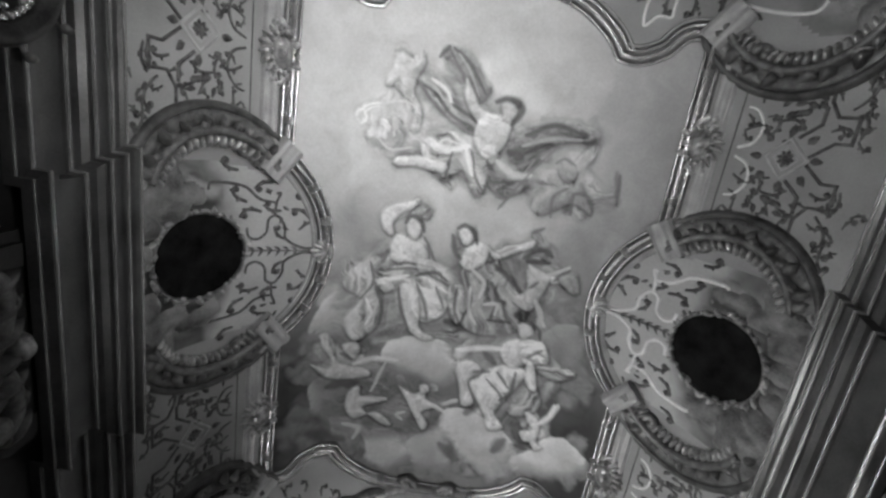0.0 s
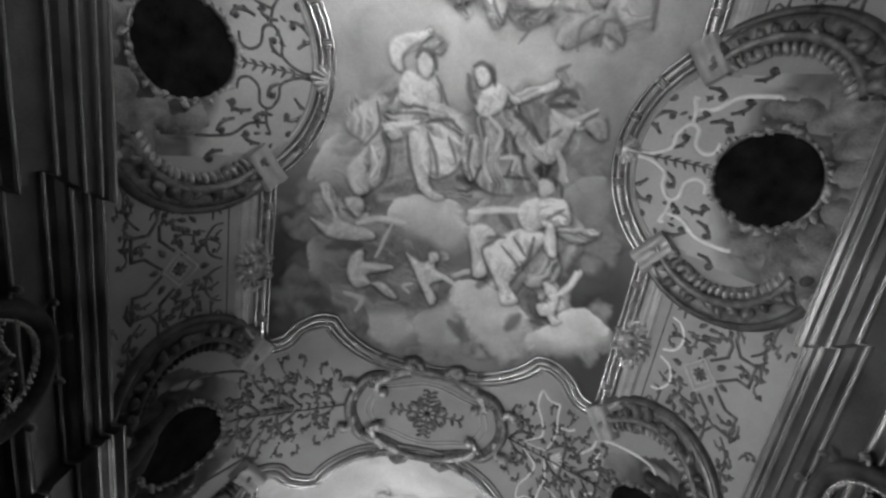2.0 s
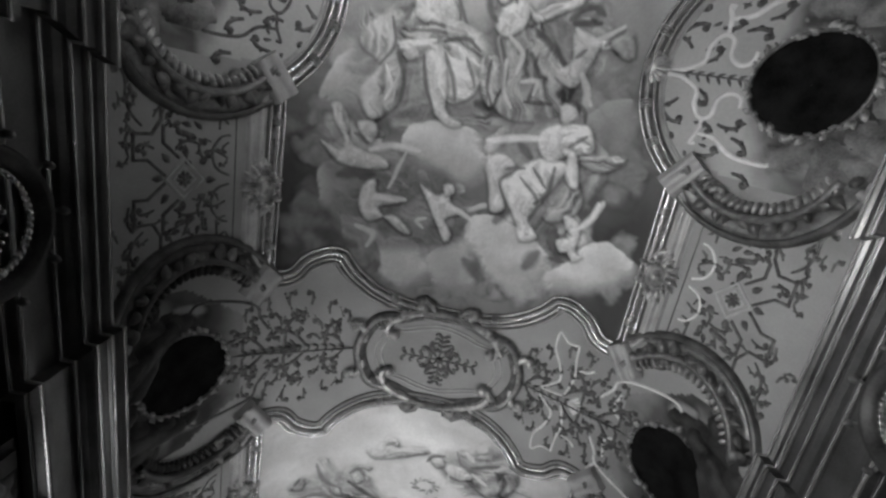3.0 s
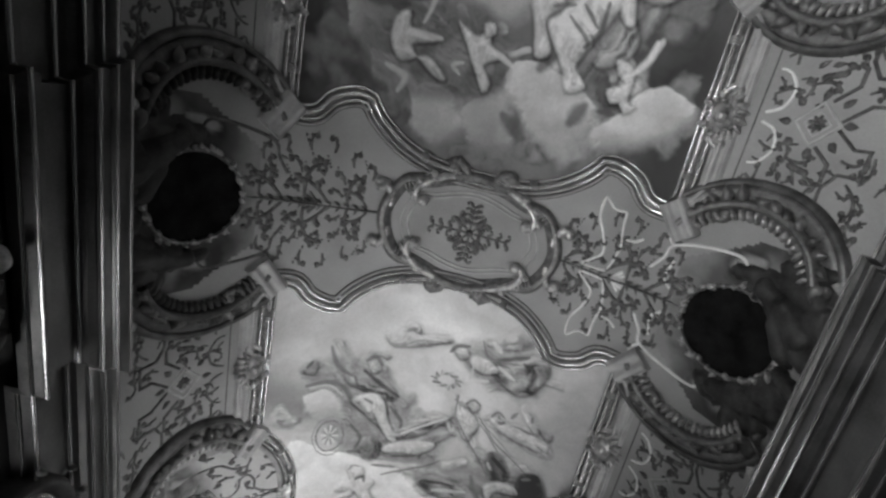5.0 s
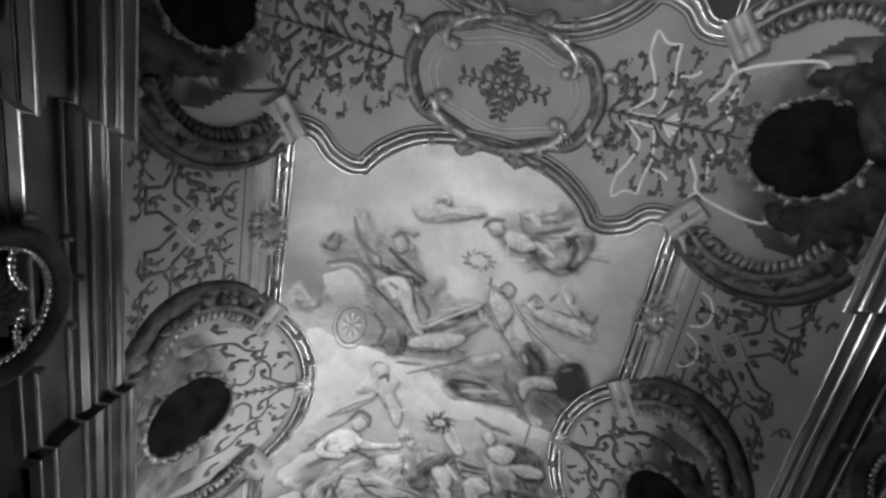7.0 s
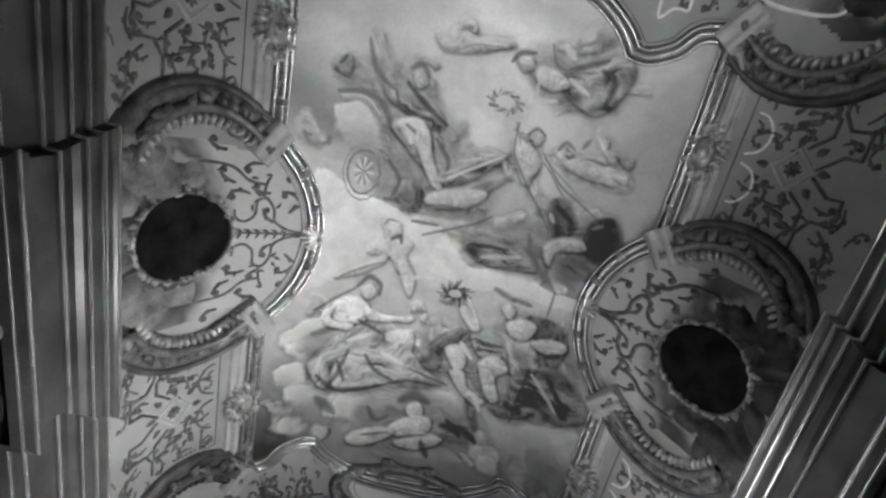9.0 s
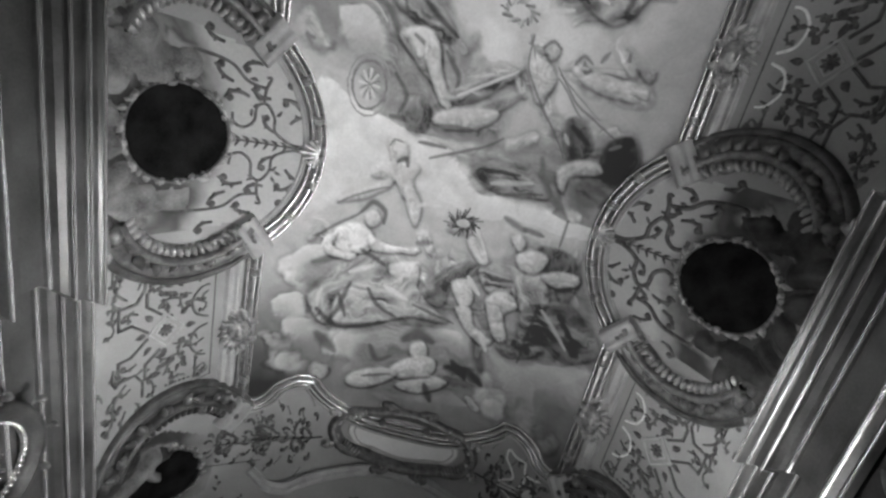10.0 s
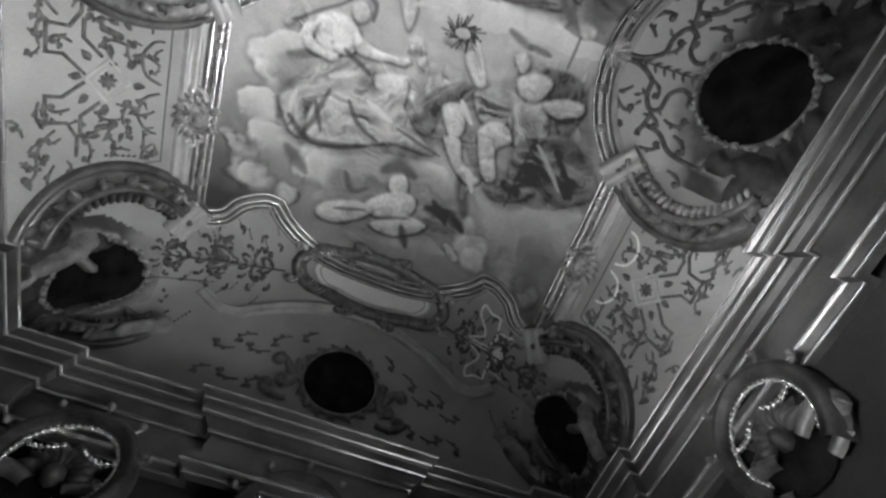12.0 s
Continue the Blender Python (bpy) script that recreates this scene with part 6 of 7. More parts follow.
def bracket(side, s, v, turn, parent, name="corner_block"):
    """A stepped block laid from the frame's corner towards the medallion."""
    r = Relief(side)
    ca, sa = math.cos(turn), math.sin(turn)
    path = [(s + ca * k, v + sa * k) for k in np.linspace(-0.05, 0.34, 8)]
    r.sweep(path, [(0.13, 0.0), (0.13, 0.085), (0.105, 0.1), (0.1, 0.125), (0.045, 0.13), (0.03, 0.105), (-0.03, 0.105), (-0.045, 0.13), (-0.1, 0.125), (-0.105, 0.1), (-0.13, 0.085), (-0.13, 0.0)])
    p0, p1 = (np.array(path[-1]), np.array(path[0]))
    for p in (p0, p1):
        n = np.array((-sa, ca)) * 0.13
        q = np.array([p + n, p - n, p - n, p + n]) * (side, 1)
        r.add(vault(q[:, 0], q[:, 1], np.array((-0.004, -0.004, 0.1, 0.1))), [(0, 1, 2, 3)])
    r.done(name, MOULD, parent)


frames = [o for o in scene.objects if o.name.startswith("painting_frame")]
for fr, (e0, e1, c) in zip(frames, FIELDS):
    for side in (-1, 1):
        for v0, v1 in ((e0, c - 1.02), (c + 1.02, e1)):
            outer_moulding(side, v0, v1, fr)
            cartouche(side, (v0 + v1) / 2 + 0.03, fr)
            for k in (0.16, 0.84):
                clasp(side, 2.09, v0 + (v1 - v0) * k, 1.57, fr, 0.7)
        bracket(side, 2.07, c - 1.04, radians(52), fr)
        bracket(side, 2.07, c + 1.04, radians(-52), fr)
        bracket(side, 2.07, e0 - 0.02, radians(-52), fr)
        if e1 < 11:
            bracket(side, 2.07, e1 + 0.02, radians(52), fr)
        else:
            bracket(side, 2.07, e1 + 0.02, radians(52), fr)
        # shell at the crown of the bulge
        r = Relief(side)
        for k in range(7):
            a = radians(-60 + 20 * k)
            r.tube([(1.56 + d * math.cos(a), c + d * math.sin(a)) for d in np.linspace(0, 0.22 - 0.02 * abs(k - 3), 5)], 0.026, 0.05, 0.6)
        r.lump(1.56, c, 0.04, 0.09, 0.12)
        r.done("palmette", CLASP, fr, "bright gilt palmette")
        for u in (-34, -16, 16, 34):
            a = radians(u)
            cx = 1.52 + BULGE_R
            clasp(side, cx - (BULGE_R - 0.06) * math.cos(a), c + (BULGE_R - 0.06) * math.sin(a), 1.57 - a, fr, 0.8)
        # inner beaded lip of the bulge, towards the medallion
        r.sweep(arc_points(1.52 + BULGE_R, c, BULGE_R - 0.21, 180 - 48, 180 + 48), [(0.02, 0), (0.015, 0.02), (0, 0.028), (-0.015, 0.02), (-0.02, 0)])
        r.done("inner_lip", MOULD, fr)
    for e, out in ((e0, -1), (e1, 1)):
        for s0 in (-0.62, -0.3, 0.3, 0.62):
            clasp(1, s0, e + out * (0.3 - 0.12 * s0 * s0 - 0.02), 0.35 * s0 * -out, fr, 0.8)

# ---- medallions ----


def paint_surround(c, seed):
    def paint(s, v):
        side = np.sign(s)
        a, b = np.abs(s), v - c
        # shade of the dim stretches of cove painted in as a darker ground
        in_shade = c in (MEDALLION_Y[2], 13.08) or (c == MEDALLION_Y[3] and side.flat[0] > 0)
        t = (0.05 if in_shade else 0.13) + (0.16 if in_shade else 0.3) * (clouds(s + 9, b + 9, 2.6, seed) - 0.5)
        t = lay(t, s, v, [(float(side.flat[0]) * p, c + q, float(side.flat[0]) * p2, c + q2, w, k) for p, q, p2, q2, w, k in (
            (2.45, -0.3, 2.5, 0.3, 0.1, 0.12), (3.05, -0.62, 3.5, -0.75, 0.17, 0.2), (3.35, -0.45, 3.7, -0.4, 0.13, 0.24), (3.1, 0.62, 3.45, 0.62, 0.16, 0.26), (3.4, 0.35, 3.7, 0.45, 0.12, 0.18), (2.8, -0.6, 2.95, -0.66, 0.09, 0.3),
            (2.85, 0.62, 2.98, 0.6, 0.09, 0.28), (3.42, -0.2, 3.5, -0.1, 0.07, 0.04), (3.42, 0.2, 3.46, 0.25, 0.07, 0.04), (3.0, 0.52, 3.1, 0.5, 0.05, 0.03), (2.95, -0.53, 3.1, -0.5, 0.05, 0.06), (3.55, 0.05, 3.8, 0.1, 0.12, 0.2), (2.75, -0.5, 3.2, -0.47, 0.06, 0.03), (3.35, -0.3, 3.4, 0.3, 0.08, 0.02), (2.8, 0.5, 3.2, 0.47, 0.06, 0.03))],
            0.4, contour=0.5, seed=seed + 3)
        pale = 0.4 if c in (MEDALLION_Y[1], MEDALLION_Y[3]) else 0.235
        fade = np.clip((a - (2.3 if in_shade else 2.45) + 0.35 * (clouds(s + 4, v + 4, 4, seed + 9) - 0.5) - 0.25 * np.abs(b)) / 0.22, 0, 1)
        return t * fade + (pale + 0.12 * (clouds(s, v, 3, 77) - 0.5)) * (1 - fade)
    return paint


STRAPS = [[(1.7, 0.03), (1.86, 0.03), (2.03, 0.12), (2.05, 0.25), (2.13, 0.36), (2.22, 0.33), (2.24, 0.19), (2.33, 0.12), (2.42, 0.15), (2.44, 0.24)],
          [(2.16, 0.37), (2.15, 0.5), (2.11, 0.6), (2.16, 0.59)], [(2.15, 0.5), (2.32, 0.53), (2.49, 0.65), (2.79, 0.68), (2.83, 0.61)]]
BAND_STRAPS = [[(2.03, 0.27), (2.13, 0.42), (2.18, 0.56), (2.45, 0.65), (2.79, 0.68), (2.88, 0.54)], [(2.18, 0.56), (2.1, 0.66), (2.14, 0.71)], [(2.23, 0.42), (2.19, 0.23), (2.28, 0.13)]]


def medallion(side, c, dark, vr=0.4):
    m = thing("medallion", "dark oval medallion in a leafy wreath under broken stucco arches" if not dark else "nearly black oval medallion in a wreath under shadowed stucco arches", "medallion", "medallions along the cove")
    r = Relief(side)
    if c in (MEDALLION_Y[1], MEDALLION_Y[3]):
        inner = [(1.52 + BULGE_R - (BULGE_R - 0.2) * math.cos(t), c + (BULGE_R - 0.2) * math.sin(t)) for t in np.linspace(0.83, -0.83, 30)]
    else:
        inner = [(2.3, c + 0.5), (2.3, c - 0.5)]
    poly = np.array(inner + [(2.9, c - 0.9), (3.4, c - 0.86), (3.9, c - 0.8), (3.9, c + 0.8), (3.4, c + 0.86), (2.9, c + 0.9)]) * (side, 1)
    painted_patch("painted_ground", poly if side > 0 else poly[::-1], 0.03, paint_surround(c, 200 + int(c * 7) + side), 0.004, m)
    # oval field
    a = np.linspace(0, 2 * np.pi, 48, endpoint=False)
    rows = np.linspace(1, 0.002, 8)
    s = side * (2.92 + 0.45 * rows[:, None] * np.cos(a))
    v = c + vr * rows[:, None] * np.sin(a)
    bump = 0.012 + 0.02 * (clouds(s * 1.0 + 20, v + 20, 7, 90) - 0.5) * np.minimum(1, 3 * (1 - rows[:, None]))
    mesh_object("oval_field", vault(s, v, bump).reshape(-1, 3), grid_faces(8, 48, close_v=True), DARK, m, "dark bronze oval field")
    ring_path = [(2.92 + 0.46 * math.cos(t), c + (vr + 0.01) * math.sin(t)) for t in a]
    r.sweep(ring_path, [(0.012, 0.0), (0.012, 0.03), (0.0, 0.04), (-0.014, 0.03), (-0.016, 0.0)], True)
    r.done("wreath_ring", RELIEF, m)
    rnd = random.Random(int(c * 10) + side)
    for k in range(46):
        t = 2 * math.pi * k / 46
        t += rnd.uniform(-0.06, 0.06)
        r.leaf(2.92 + 0.462 * math.cos(t), c + (vr + 0.012) * math.sin(t), 0.05 + 0.05 * rnd.random(), t + rnd.choice((-1.5, 1.5, 0.4)) + rnd.uniform(-0.4, 0.4), 0.7, 0.035, 0.012)
        r.done("wreath_leaf", CLASP, m)
        if k % 3 == 0:
            r.lump(2.92 + 0.47 * math.cos(t), c + (vr + 0.02) * math.sin(t), 0.022, 0.022, 0.045)
            r.done("berry", CLASP, m)
    for sg in (-1, 1):
        def at(p):
            return [(x, c + sg * y) for x, y in p]
        arc = at(arc_points(2.78, 0.42, 0.73, 150, 22))
        # arches in the shaded places take darker HOOD, shade put into the colour
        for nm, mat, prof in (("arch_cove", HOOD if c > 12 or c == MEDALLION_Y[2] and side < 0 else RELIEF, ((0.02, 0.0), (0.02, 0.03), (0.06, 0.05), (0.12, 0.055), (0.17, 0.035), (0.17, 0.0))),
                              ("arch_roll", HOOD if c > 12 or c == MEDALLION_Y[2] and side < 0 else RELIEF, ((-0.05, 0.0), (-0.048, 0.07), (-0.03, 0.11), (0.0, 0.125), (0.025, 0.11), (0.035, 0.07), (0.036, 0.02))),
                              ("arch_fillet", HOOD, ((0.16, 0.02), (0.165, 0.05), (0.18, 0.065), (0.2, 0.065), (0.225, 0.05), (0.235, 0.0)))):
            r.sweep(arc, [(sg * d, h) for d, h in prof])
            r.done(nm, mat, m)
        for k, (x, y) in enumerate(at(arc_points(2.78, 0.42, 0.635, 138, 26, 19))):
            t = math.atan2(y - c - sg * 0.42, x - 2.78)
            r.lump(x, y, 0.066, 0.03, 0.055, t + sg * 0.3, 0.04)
            # DIM gadroons carry painted shade; elsewhere they are bright gilt
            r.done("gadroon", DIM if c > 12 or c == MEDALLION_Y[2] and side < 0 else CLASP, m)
        rnd3 = random.Random(int(c * 13) + sg)
        for k, (x, y) in enumerate(at(arc_points(2.78, 0.42, 0.74, 142, 24, 15))):
            u = math.atan2(y - c - sg * 0.42, x - 2.78)
            r.leaf(x, y, 0.1 + 0.07 * rnd3.random(), u + rnd3.uniform(-1.6, 1.6), 0.8, 0.05, 0.08)
            r.done("crest_leaf", HOOD if k % 2 else RELIEF, m)
        for k in range(3):
            x, y = at([(2.3 + 0.055 * k, 0.9 + 0.035 * k)])[0]
            r.lump(x, y, 0.024, 0.09, 0.12, sg * 0.5)
        r.scroll(2.36, c + sg * 1.0, sg * -0.6, 0.3, sg * 5.5, 0.03, 0.05)
        r.done("volute", RELIEF, m)
        x, y = at([(3.42, 0.66)])[0]
        r.scroll(3.36, c + sg * 0.78, -sg * 1.2, 0.3, sg * 5.0, 0.028, 0.03, leaves=2)
        r.done("foot_scroll", HOOD, m)
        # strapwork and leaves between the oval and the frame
        # light put into colour: pale straps east, brown west and at dim 9.17
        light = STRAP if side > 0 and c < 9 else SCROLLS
        main = c in (MEDALLION_Y[1], MEDALLION_Y[3])
        for path in STRAPS if main else ():
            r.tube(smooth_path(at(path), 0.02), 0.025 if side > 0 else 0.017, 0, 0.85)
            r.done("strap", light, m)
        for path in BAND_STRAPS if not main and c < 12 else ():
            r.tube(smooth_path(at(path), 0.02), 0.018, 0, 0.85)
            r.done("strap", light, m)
        # stucco clouds that spill over the oval's outer rim
        cast = random.Random(int(c * 31) + 7 * side + sg)
        bank = [(3.12 + cast.uniform(-0.06, 0.06), c + sg * 0.52, 3.45, c + sg * 0.6, 0.12, 0.09), (2.86 + cast.uniform(-0.08, 0.08), c + sg * 0.56, 3.05, c + sg * 0.6, 0.085, 0.07),
                (3.42, c + sg * 0.36, 3.58, c + sg * 0.42, 0.11, 0.1), (3.5, c + sg * 0.12, 3.66, c + sg * 0.16, 0.1, 0.08), (3.25, c + sg * 0.72, 3.5, c + sg * 0.8, 0.12, 0.08)]
        # cloud banks of the shaded medallions get their shade as a darker colour
        in_shade = c == MEDALLION_Y[2] or (c == MEDALLION_Y[3] and side > 0) or c > 12
        mound("cloud_bank", bank, DIM if in_shade else CLOUD, m, side, 0.35, 0.028, int(c * 5) + 3 * sg + side + 40, "grey stucco cloud")
        for (x, y, hd, ln, cu, lv) in ((1.9, 0.22, 2.2, 0.3, 4.5, 2), (1.8, 0.36, 0.9, 0.28, -4.5, 2), (2.1, 0.42, -0.2, 0.26, 4.6, 2), (2.3, 0.4, 0.4, 0.3, -4.4, 3), (2.45, 0.5, 0.2, 0.28, 4.2, 2), (2.05, 0.12, 0.4, 0.24, 4.6, 2), (1.82, 0.62, -0.9, 0.2, 4, 1), (2.2, 0.7, 0.1, 0.26, -4.2, 2), (2.55, 0.8, 0.0, 0.25, 4, 2)):
            if not main:
                break
            r.scroll(x, c + sg * y, sg * hd, ln * 0.92, sg * cu, 0.021, 0, leaves=lv)
            r.done("scroll", SCROLLS, m)
        for k in range(5):
            r.lump(1.8 + 0.02 * k, c + sg * (0.5 + 0.045 * k), 0.014, 0.02, 0.014)
        for k in range(5):
            rnd2 = random.Random(k + int(c * 3) + sg)
            r.leaf(2.0 + 0.35 * rnd2.random(), c + sg * (0.2 + 0.5 * rnd2.random()), 0.09, 6.28 * rnd2.random(), 0.5, 0.014)
        r.done("leaf_sprig", SCROLLS, m)
    r.tube([(1.72, c), (2.42, c)], 0.008, 0, 1)
    for k in range(6 if c in (MEDALLION_Y[1], MEDALLION_Y[3]) else 0):
        for sg in (-1, 1):
            r.leaf(1.9 + 0.09 * k, c, 0.09, sg * 0.7, 0.4, 0.014)
    r.done("leaf_spine", SCROLLS, m)
    return m


for c in MEDALLION_Y:
    for side in (-1, 1):
        medallion(side, c, c in (5.37,))

# ---- arabesque panels between the medallions ----


def arabesque(side, c):
    m = thing("relief_panel", "grey plaster panel with brown arabesque scrollwork and a diamond rosette", "relief", "arabesque panels of the cove")
    r = Relief(side)
    r.tube([(2.47, c - 0.66), (2.46, c + 0.66)], 0.008, 0, 1)
    r.tube([(2.47, c - 0.66), (2.62, c - 0.7)], 0.008, 0, 1)
    r.tube([(2.46, c + 0.66), (2.62, c + 0.7)], 0.008, 0, 1)
    r.done("border_line", SCROLLS, m)
    for q in (0.17, 0.1):
        d = [(2.93 - q, c), (2.93, c - q), (2.93 + q, c), (2.93, c + q)]
        w = 0.013 if q > 0.15 else 0.008
        r.sweep(d, [(-w, 0), (-w * 0.7, w * 0.9), (w * 0.7, w * 0.9), (w, 0)], True)
        r.done("diamond", MOULD, m, "pale diamond strap")
    for k in range(8):
        a = k * math.pi / 4
        r.leaf(2.93, c, 0.08, a, 0.5, 0.02)
        r.done("rosette_leaf", SCROLLS, m)
        r.leaf(2.93 + 0.19 * math.cos(a), c + 0.19 * math.sin(a), 0.1, a - 0.3, 0.7, 0.02)
        r.done("rosette_leaf", SCROLLS, m)
    r.lump(2.93, c, 0.03, 0.03, 0.03)
    r.done("rosette_boss", SCROLLS, m)
    for sg in (-1, 1):
        # key-shaped strap on the outer side
        path = [(3.1, c + sg * 0.03), (3.26, c + sg * 0.16), (3.38, c + sg * 0.16), (3.38, c + sg * 0.36), (3.22, c + sg * 0.36), (3.14, c + sg * 0.48), (3.14, c + sg * 0.64)]
        r.sweep(path, [(0.013, 0), (0.011, 0.012), (-0.011, 0.012), (-0.013, 0)])
        r.done("key_strap", SCROLLS, m)
        path = [(2.98, c + sg * 0.18), (3.12, c + sg * 0.3), (3.12, c + sg * 0.44)]
        r.sweep(path, [(0.014, 0), (0.012, 0.012), (-0.012, 0.012), (-0.014, 0)])
        r.done("cross_strap", SCROLLS, m)
        r.tube(smooth_path([(2.52, c + sg * 0.04), (2.64, c + sg * 0.1), (2.68, c + sg * 0.25), (2.6, c + sg * 0.38), (2.52, c + sg * 0.4)], 0.03), 0.015, 0, 0.6)
        # east strap coloured pale as lit, west one brown
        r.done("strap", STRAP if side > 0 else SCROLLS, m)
        spread = random.Random(5 + sg)
        for i, x in enumerate((2.58, 2.74, 2.9, 3.24, 3.42, 3.54)):
            for y in (0.2, 0.34, 0.5, 0.66):
                if i % 2 and y < 0.3:
                    continue
                a = spread.uniform(0, 6.28)
                r.scroll(x + spread.uniform(-0.05, 0.05), c + sg * y + spread.uniform(-0.04, 0.04), a, 0.15, spread.choice((-4.4, 4.4)), 0.012, 0, leaves=3)
                r.done("sprig", SCROLLS, m)
        for (x, y, hd, ln, cu, lv) in ((3.3, 0.42, 0.6, 0.36, 4.8, 3), (3.44, 0.62, 1.8, 0.3, -4.6, 2), (3.42, 0.2, 1.2, 0.26, 4.6, 2), (3.3, 0.7, 1.0, 0.3, 4.2, 2), (2.55, 0.2, 0.7, 0.26, -4.8, 2), (2.62, 0.44, 1.5, 0.26, 4.8, 2), (2.54, 0.5, 0.6, 0.22, 4.2, 2), (2.75, 0.16, 0.9, 0.24, 4.4, 2),
                                       (2.8, 0.3, 0.4, 0.26, -4.4, 3), (2.98, 0.42, 0.2, 0.2, 4.2, 1), (3.05, 0.52, 2.0, 0.22, -4.0, 2), (2.72, 0.58, -0.3, 0.2, 3.8, 1), (3.2, 0.25, 0.5, 0.2, -4.0, 1)):
            r.scroll(x, c + sg * y, sg * hd, ln, sg * cu, 0.015, 0, leaves=lv)
            r.done("scroll", SCROLLS, m)
        for k in range(6):
            r.lump(2.68 + 0.045 * k, c + sg * 0.63, 0.018, 0.013, 0.014, 0.3)
            r.done("pearl", SCROLLS, m)
        for k in range(4):
            r.lump(2.86 + 0.04 * k, c + sg * (0.36 + 0.01 * k), 0.04, 0.03, 0.016, sg * 0.6)
            r.done("bud", SCROLLS, m)
            r.leaf(2.78 + 0.09 * k, c + sg * (0.42 + 0.02 * k), 0.1, sg * (1.0 - 0.5 * k), 0.5, 0.016)
            r.done("small_leaf", SCROLLS, m)
        r.leaf(3.5, c + sg * 0.78, 0.12, sg * 1.6, 0.6, 0.018)
        r.done("leaf_sprig", SCROLLS, m)
    return m


for side in (-1, 1):
    one = arabesque(side, 3.47)
    for c in (-0.33, 7.24, 11.02):
        copy_thing(one, Matrix.Translation((0, c - 3.47, 0)))

# ---- cross bands with their cartouches ----


def band_scrolls(side, c, high=1.0):
    m = thing("scroll_frieze", "grey stucco band with dense brown foliage scrolls and a palmette", "relief", "scroll friezes of the cross bands")
    r = Relief(side)
    r.tube([(1.02, c), (2.35, c)], 0.012, 0, 1)
    for k in range(12):
        for sg in (-1, 1):
            r.leaf(1.15 + 0.1 * k, c, 0.09, sg * 0.8, 0.4, 0.016)
    r.done("leaf_spine", SCROLLS, m)
    for k in range(6):
        a = radians(-50 + 20 * k)
        r.tube([(1.7 + d * math.cos(a), c + d * math.sin(a)) for d in np.linspace(0.0, 0.15, 4)], 0.022, 0.005, 0.7)
    # the palmette's lit east copy is pale by material
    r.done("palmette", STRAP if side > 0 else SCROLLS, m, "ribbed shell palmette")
    for sg in (-1, 1):
        rows = []
        for i, (x, f) in enumerate(((1.16, 0.62), (1.38, 0.8), (1.6, 1.0), (1.84, 1.0), (2.08, 0.9), (2.3, 0.7))):
            turn = 1 if i % 2 else -1
            rows += [(x, 0.03, 1.2 + 0.25 * turn, 0.62 * f, 3.4 * turn, 4), (x + 0.06, 0.1, 0.9, 0.24, -4.4 * turn, 3), (x + 0.05, 0.3 * f, 1.0 + 0.4 * turn, 0.3 * f, -4.2 * turn, 3), (x - 0.02, 0.55 * f, 1.6 - 0.3 * turn, 0.26, 4.4 * turn, 3)]
        for x, y, hd, ln, cu, lv in rows:
            r.scroll(x, c + sg * y * high, sg * hd, ln * 0.85 * high, sg * cu, 0.0218 if ln > 0.4 else 0.0175, 0, leaves=lv)
            r.done("scroll", SCROLLS, m)
        for j, (x, y) in enumerate(((1.28, 0.2), (1.48, 0.3), (1.82, 0.3), (2.0, 0.25), (1.2, 0.42), (1.6, 0.4))):
            for k in range(4):
                r.lump(x + 0.015 * k, c + sg * (y + 0.035 * k), 0.014, 0.012, 0.014)
        r.done("berry_drop", SCROLLS, m)
        # lit look of the east straps comes from the paler material
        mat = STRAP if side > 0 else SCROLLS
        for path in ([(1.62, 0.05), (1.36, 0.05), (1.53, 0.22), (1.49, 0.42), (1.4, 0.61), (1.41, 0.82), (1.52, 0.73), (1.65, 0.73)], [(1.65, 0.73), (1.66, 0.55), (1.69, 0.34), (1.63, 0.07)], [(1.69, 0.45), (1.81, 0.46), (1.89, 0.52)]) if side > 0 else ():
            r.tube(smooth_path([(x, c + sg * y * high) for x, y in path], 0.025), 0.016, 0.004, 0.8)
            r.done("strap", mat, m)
    return m


CART = [(-0.98, 0.0), (-0.93, 0.2), (-0.8, 0.4), (-0.55, 0.46), (-0.3, 0.55), (0.0, 0.6), (0.3, 0.55), (0.55, 0.46), (0.8, 0.4), (0.93, 0.2), (0.98, 0.0), (0.93, -0.2), (0.8, -0.4), (0.55, -0.46), (0.3, -0.55), (0.0, -0.6), (-0.3, -0.55), (-0.55, -0.46), (-0.8, -0.4), (-0.93, -0.2)]


